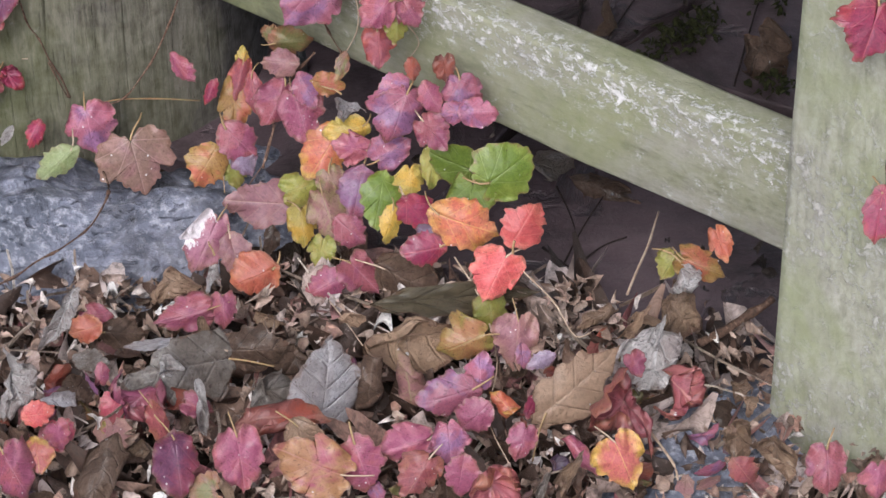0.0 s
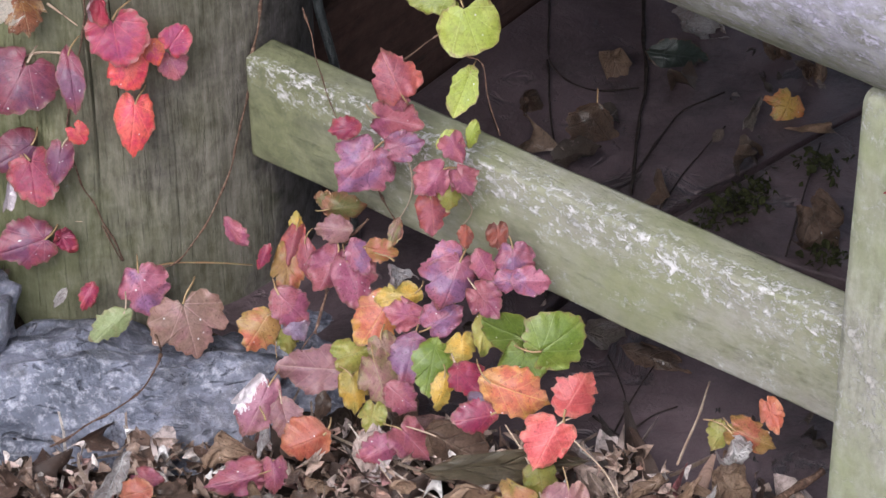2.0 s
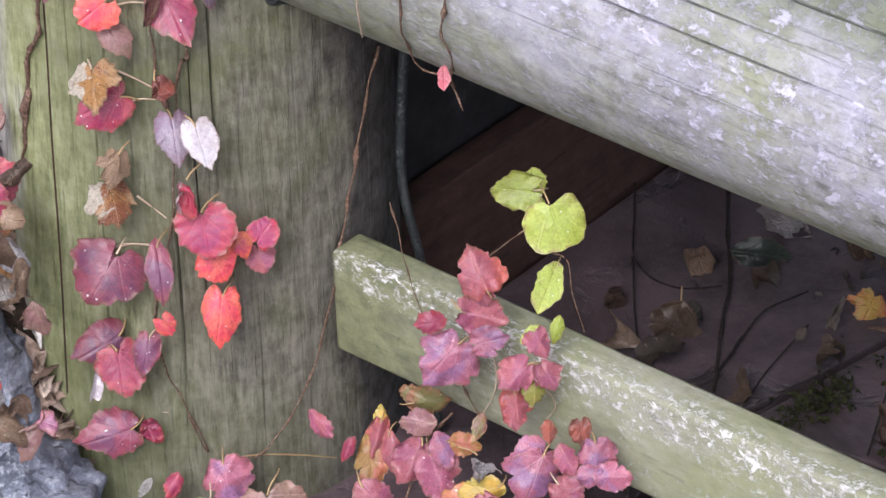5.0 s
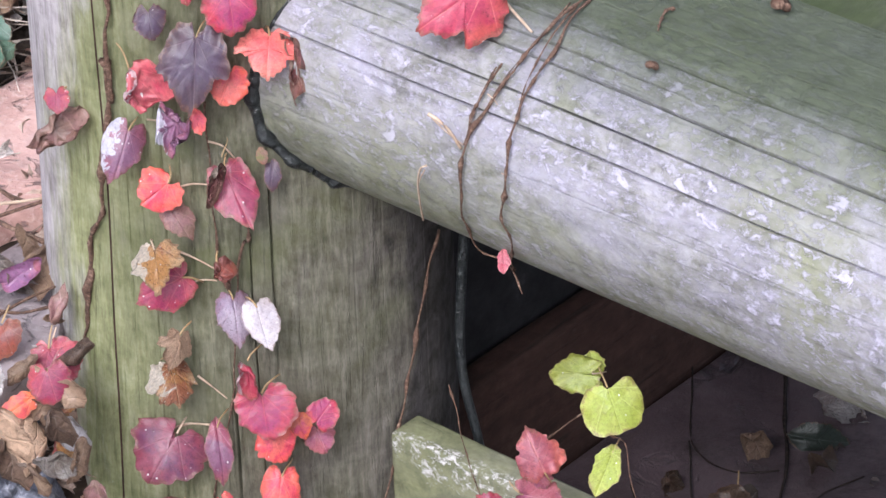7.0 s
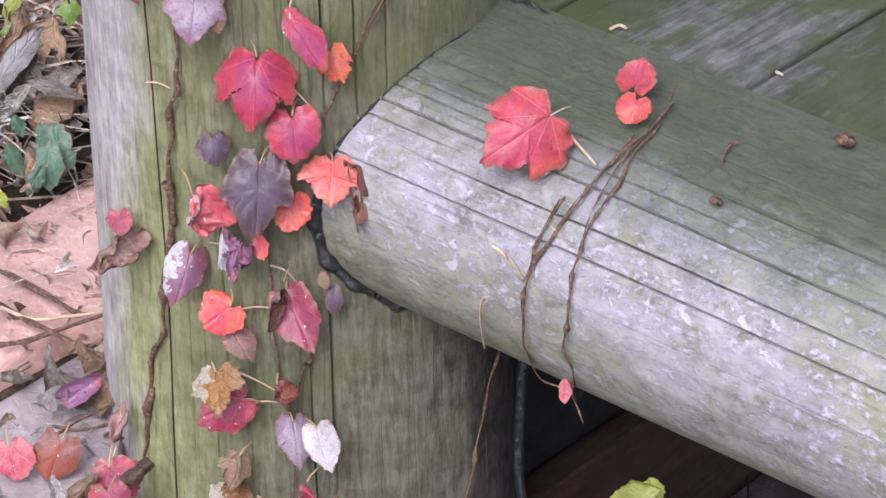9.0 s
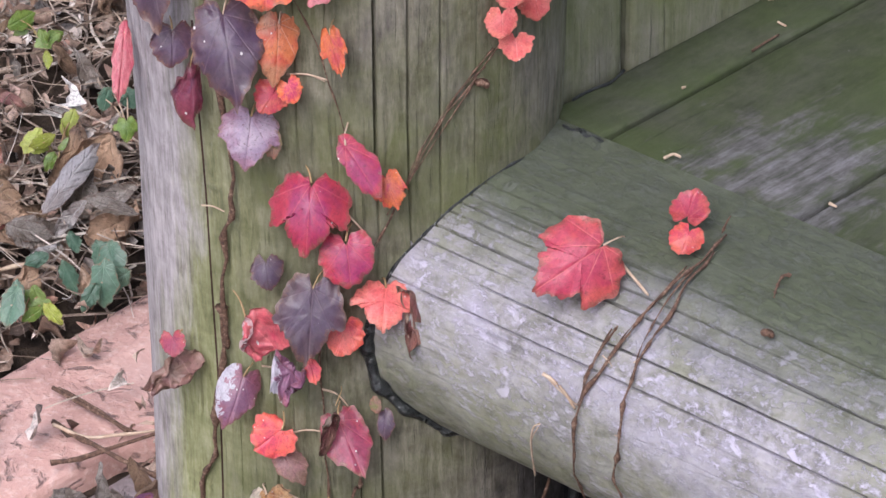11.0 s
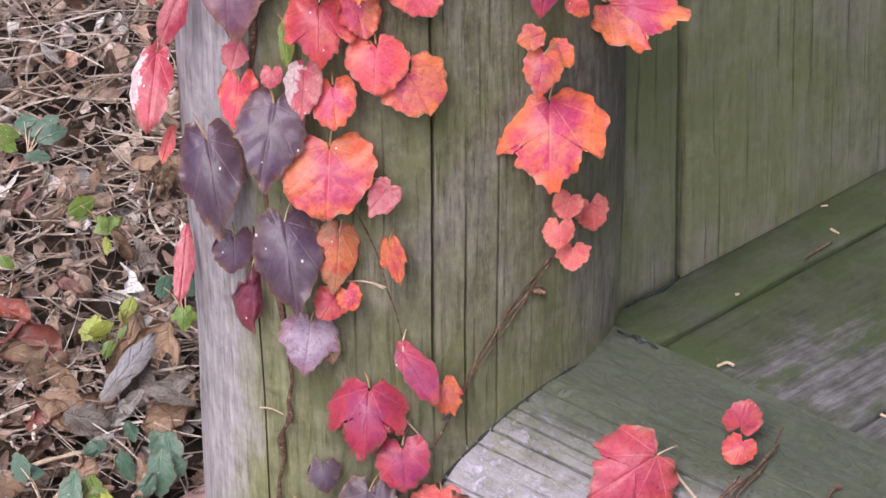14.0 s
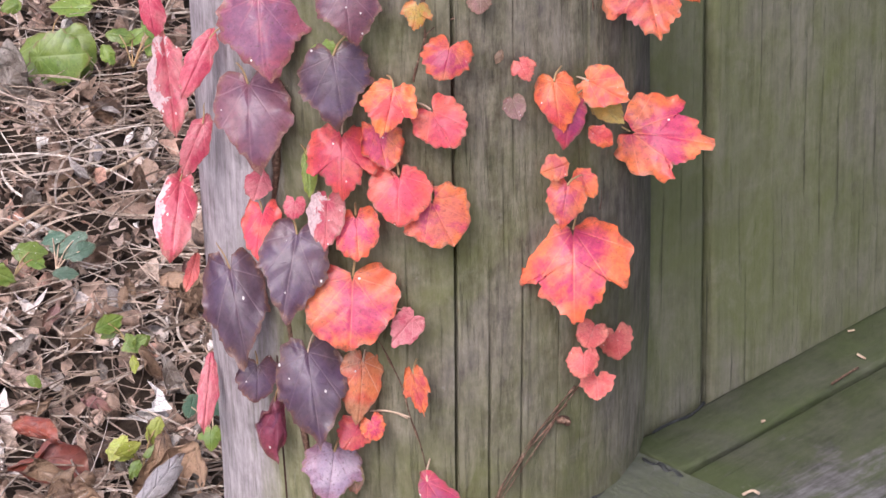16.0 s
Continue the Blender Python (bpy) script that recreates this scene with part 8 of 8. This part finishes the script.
def scatter_straw(name, spots, label):
    verts, faces = [], []
    for x, y, z, length, r, rnd in spots:
        a, climb, bow = rnd.uniform(0, math.tau), rnd.uniform(-0.15, 0.25), rnd.uniform(-0.35, 0.35)
        start, n = len(verts), 5
        for i in range(n + 1):
            q = i / n - 0.5
            p = Vector((x, y, z)) + length * Vector((math.cos(a) * q - math.sin(a) * bow * q * q * 2, math.sin(a) * q + math.cos(a) * bow * q * q * 2, climb * q))
            s = Vector((-math.sin(a), math.cos(a), 0))
            rr = r * (1 - 0.6 * abs(q))
            verts += [p + s * rr, p - s * rr * 0.6 + Vector((0, 0, rr)), p - s * rr * 0.6 - Vector((0, 0, rr))]
        for i in range(n):
            b = start + 3 * i
            for k in range(3):
                faces.append((b + k, b + (k + 1) % 3, b + 3 + (k + 1) % 3, b + 3 + k))
    me = bpy.data.meshes.new(name)
    me.from_pydata(verts, [], faces)
    return tagged(part(name, me, STRAW), label, "straw", kind="stuff")


rnd = random.Random(17)
front, bank, straws, front_straws, dark, bits = [], [], [], [], [], []
for _ in range(4600):
    lat, tow = rnd.uniform(-0.22, 0.52), rnd.uniform(0.185, 0.62)
    edge = 0.205 + 0.10 * smooth_step(0.12, 0.34, lat) + 0.02 * nz((lat, tow, 0), 30)
    p = lt(lat, tow, 0)
    if tow > edge:
        front.append((p.x, p.y, ground_height(p.x, p.y) + rnd.uniform(0.004, 0.028), rnd.choice((rnd.uniform(0.006, 0.014), rnd.uniform(0.012, 0.032))), rnd))
for _ in range(3200):
    lat, tow = rnd.uniform(-0.16, 0.42), rnd.uniform(0.2, 0.45)
    edge = 0.215 + 0.09 * smooth_step(0.12, 0.34, lat) + 0.02 * nz((lat, tow, 0), 30)
    p = lt(lat, tow, 0)
    if tow > edge:
        bits.append((p.x, p.y, ground_height(p.x, p.y) + rnd.uniform(0.018, 0.036), rnd.uniform(0.003, 0.010), rnd))
for _ in range(6500):
    lat, tow = rnd.uniform(-0.75, -0.06), rnd.uniform(-1.15, 0.0)
    p = lt(lat, tow, 0)
    if p.x < -0.205 or (p.x < -0.02 and rnd.random() < 0.10):
        bank.append((p.x, p.y, ground_height(p.x, p.y) + rnd.uniform(0.004, 0.02) + 0.012 * (p.x > -0.205), rnd.choice((rnd.uniform(0.005, 0.014), rnd.uniform(0.010, 0.026))), rnd))
for _ in range(5200):
    lat, tow = rnd.uniform(-0.75, -0.06), rnd.uniform(-1.15, 0.0)
    p = lt(lat, tow, 0)
    if p.x < -0.205 or rnd.random() < 0.02:
        straws.append((p.x, p.y, ground_height(p.x, p.y) + rnd.uniform(0.006, 0.03) + 0.012 * (p.x > -0.205), rnd.uniform(0.015, 0.09), rnd.choice((rnd.uniform(0.0003, 0.0006), rnd.uniform(0.0004, 0.0011))), rnd))
for _ in range(1000):
    lat, tow = rnd.uniform(-0.22, -0.045), rnd.uniform(-0.06, 0.17)
    p = lt(lat, tow, 0)
    if (p.x - PX) ** 2 + (p.y - PY) ** 2 > 0.108 ** 2 and not (p.y < -0.04 and tow < 0.02):
        bank.append((p.x, p.y, ground_height(p.x, p.y) + rnd.uniform(0.002, 0.016), rnd.uniform(0.012, 0.03), rnd))
for _ in range(330):
    lat, tow = rnd.uniform(-0.2, 0.5), rnd.uniform(0.2, 0.6)
    edge = 0.20 + 0.09 * smooth_step(0.12, 0.34, lat)
    p = lt(lat, tow, 0)
    if tow > edge:
        front_straws.append((p.x, p.y, ground_height(p.x, p.y) + rnd.uniform(0.008, 0.03), rnd.uniform(0.02, 0.075), rnd.uniform(0.0005, 0.0013), rnd))
for _ in range(70):
    x, y = rnd.uniform(0.14, 0.75), rnd.uniform(0.03, 0.6)
    dark.append((x, y, rnd.uniform(-0.006, 0.004), rnd.uniform(0.012, 0.034), rnd))
crumbs = []
for _ in range(1000):
    x, y = rnd.uniform(0.13, 0.75), rnd.uniform(0.03, 0.6)
    if nz((x, y, 0), 11, 3.0) > 0.12:
        crumbs.append((x, y, rnd.uniform(-0.006, -0.001), rnd.uniform(0.003, 0.009), rnd))
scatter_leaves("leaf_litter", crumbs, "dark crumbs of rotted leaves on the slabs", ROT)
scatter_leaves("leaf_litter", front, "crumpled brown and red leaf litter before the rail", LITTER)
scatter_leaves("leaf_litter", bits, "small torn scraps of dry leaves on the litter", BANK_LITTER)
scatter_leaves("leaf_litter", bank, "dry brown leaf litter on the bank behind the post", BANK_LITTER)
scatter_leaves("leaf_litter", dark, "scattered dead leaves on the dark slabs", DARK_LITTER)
scatter_straw("straw", straws, "tangled dry straw and twigs on the bank")
scatter_straw("straw", front_straws, "thin dry stalks among the leaf litter")
tufts = []
for cx, cy, wide, many in ((0.2690, 0.2080, 0.008, 70), (0.2690, 0.2270, 0.006, 40), (0.2840, 0.2640, 0.007, 60), (0.2650, 0.1870, 0.005, 30), (0.3300, 0.2000, 0.006, 40)):
    for _ in range(many):
        tufts.append((cx + rnd.gauss(0, wide), cy + rnd.gauss(0, wide), rnd.uniform(-0.010, -0.004), rnd.uniform(0.002, 0.006), rnd))
scatter_leaves("moss", tufts, "dark olive moss cushions on the slabs", MOSS)
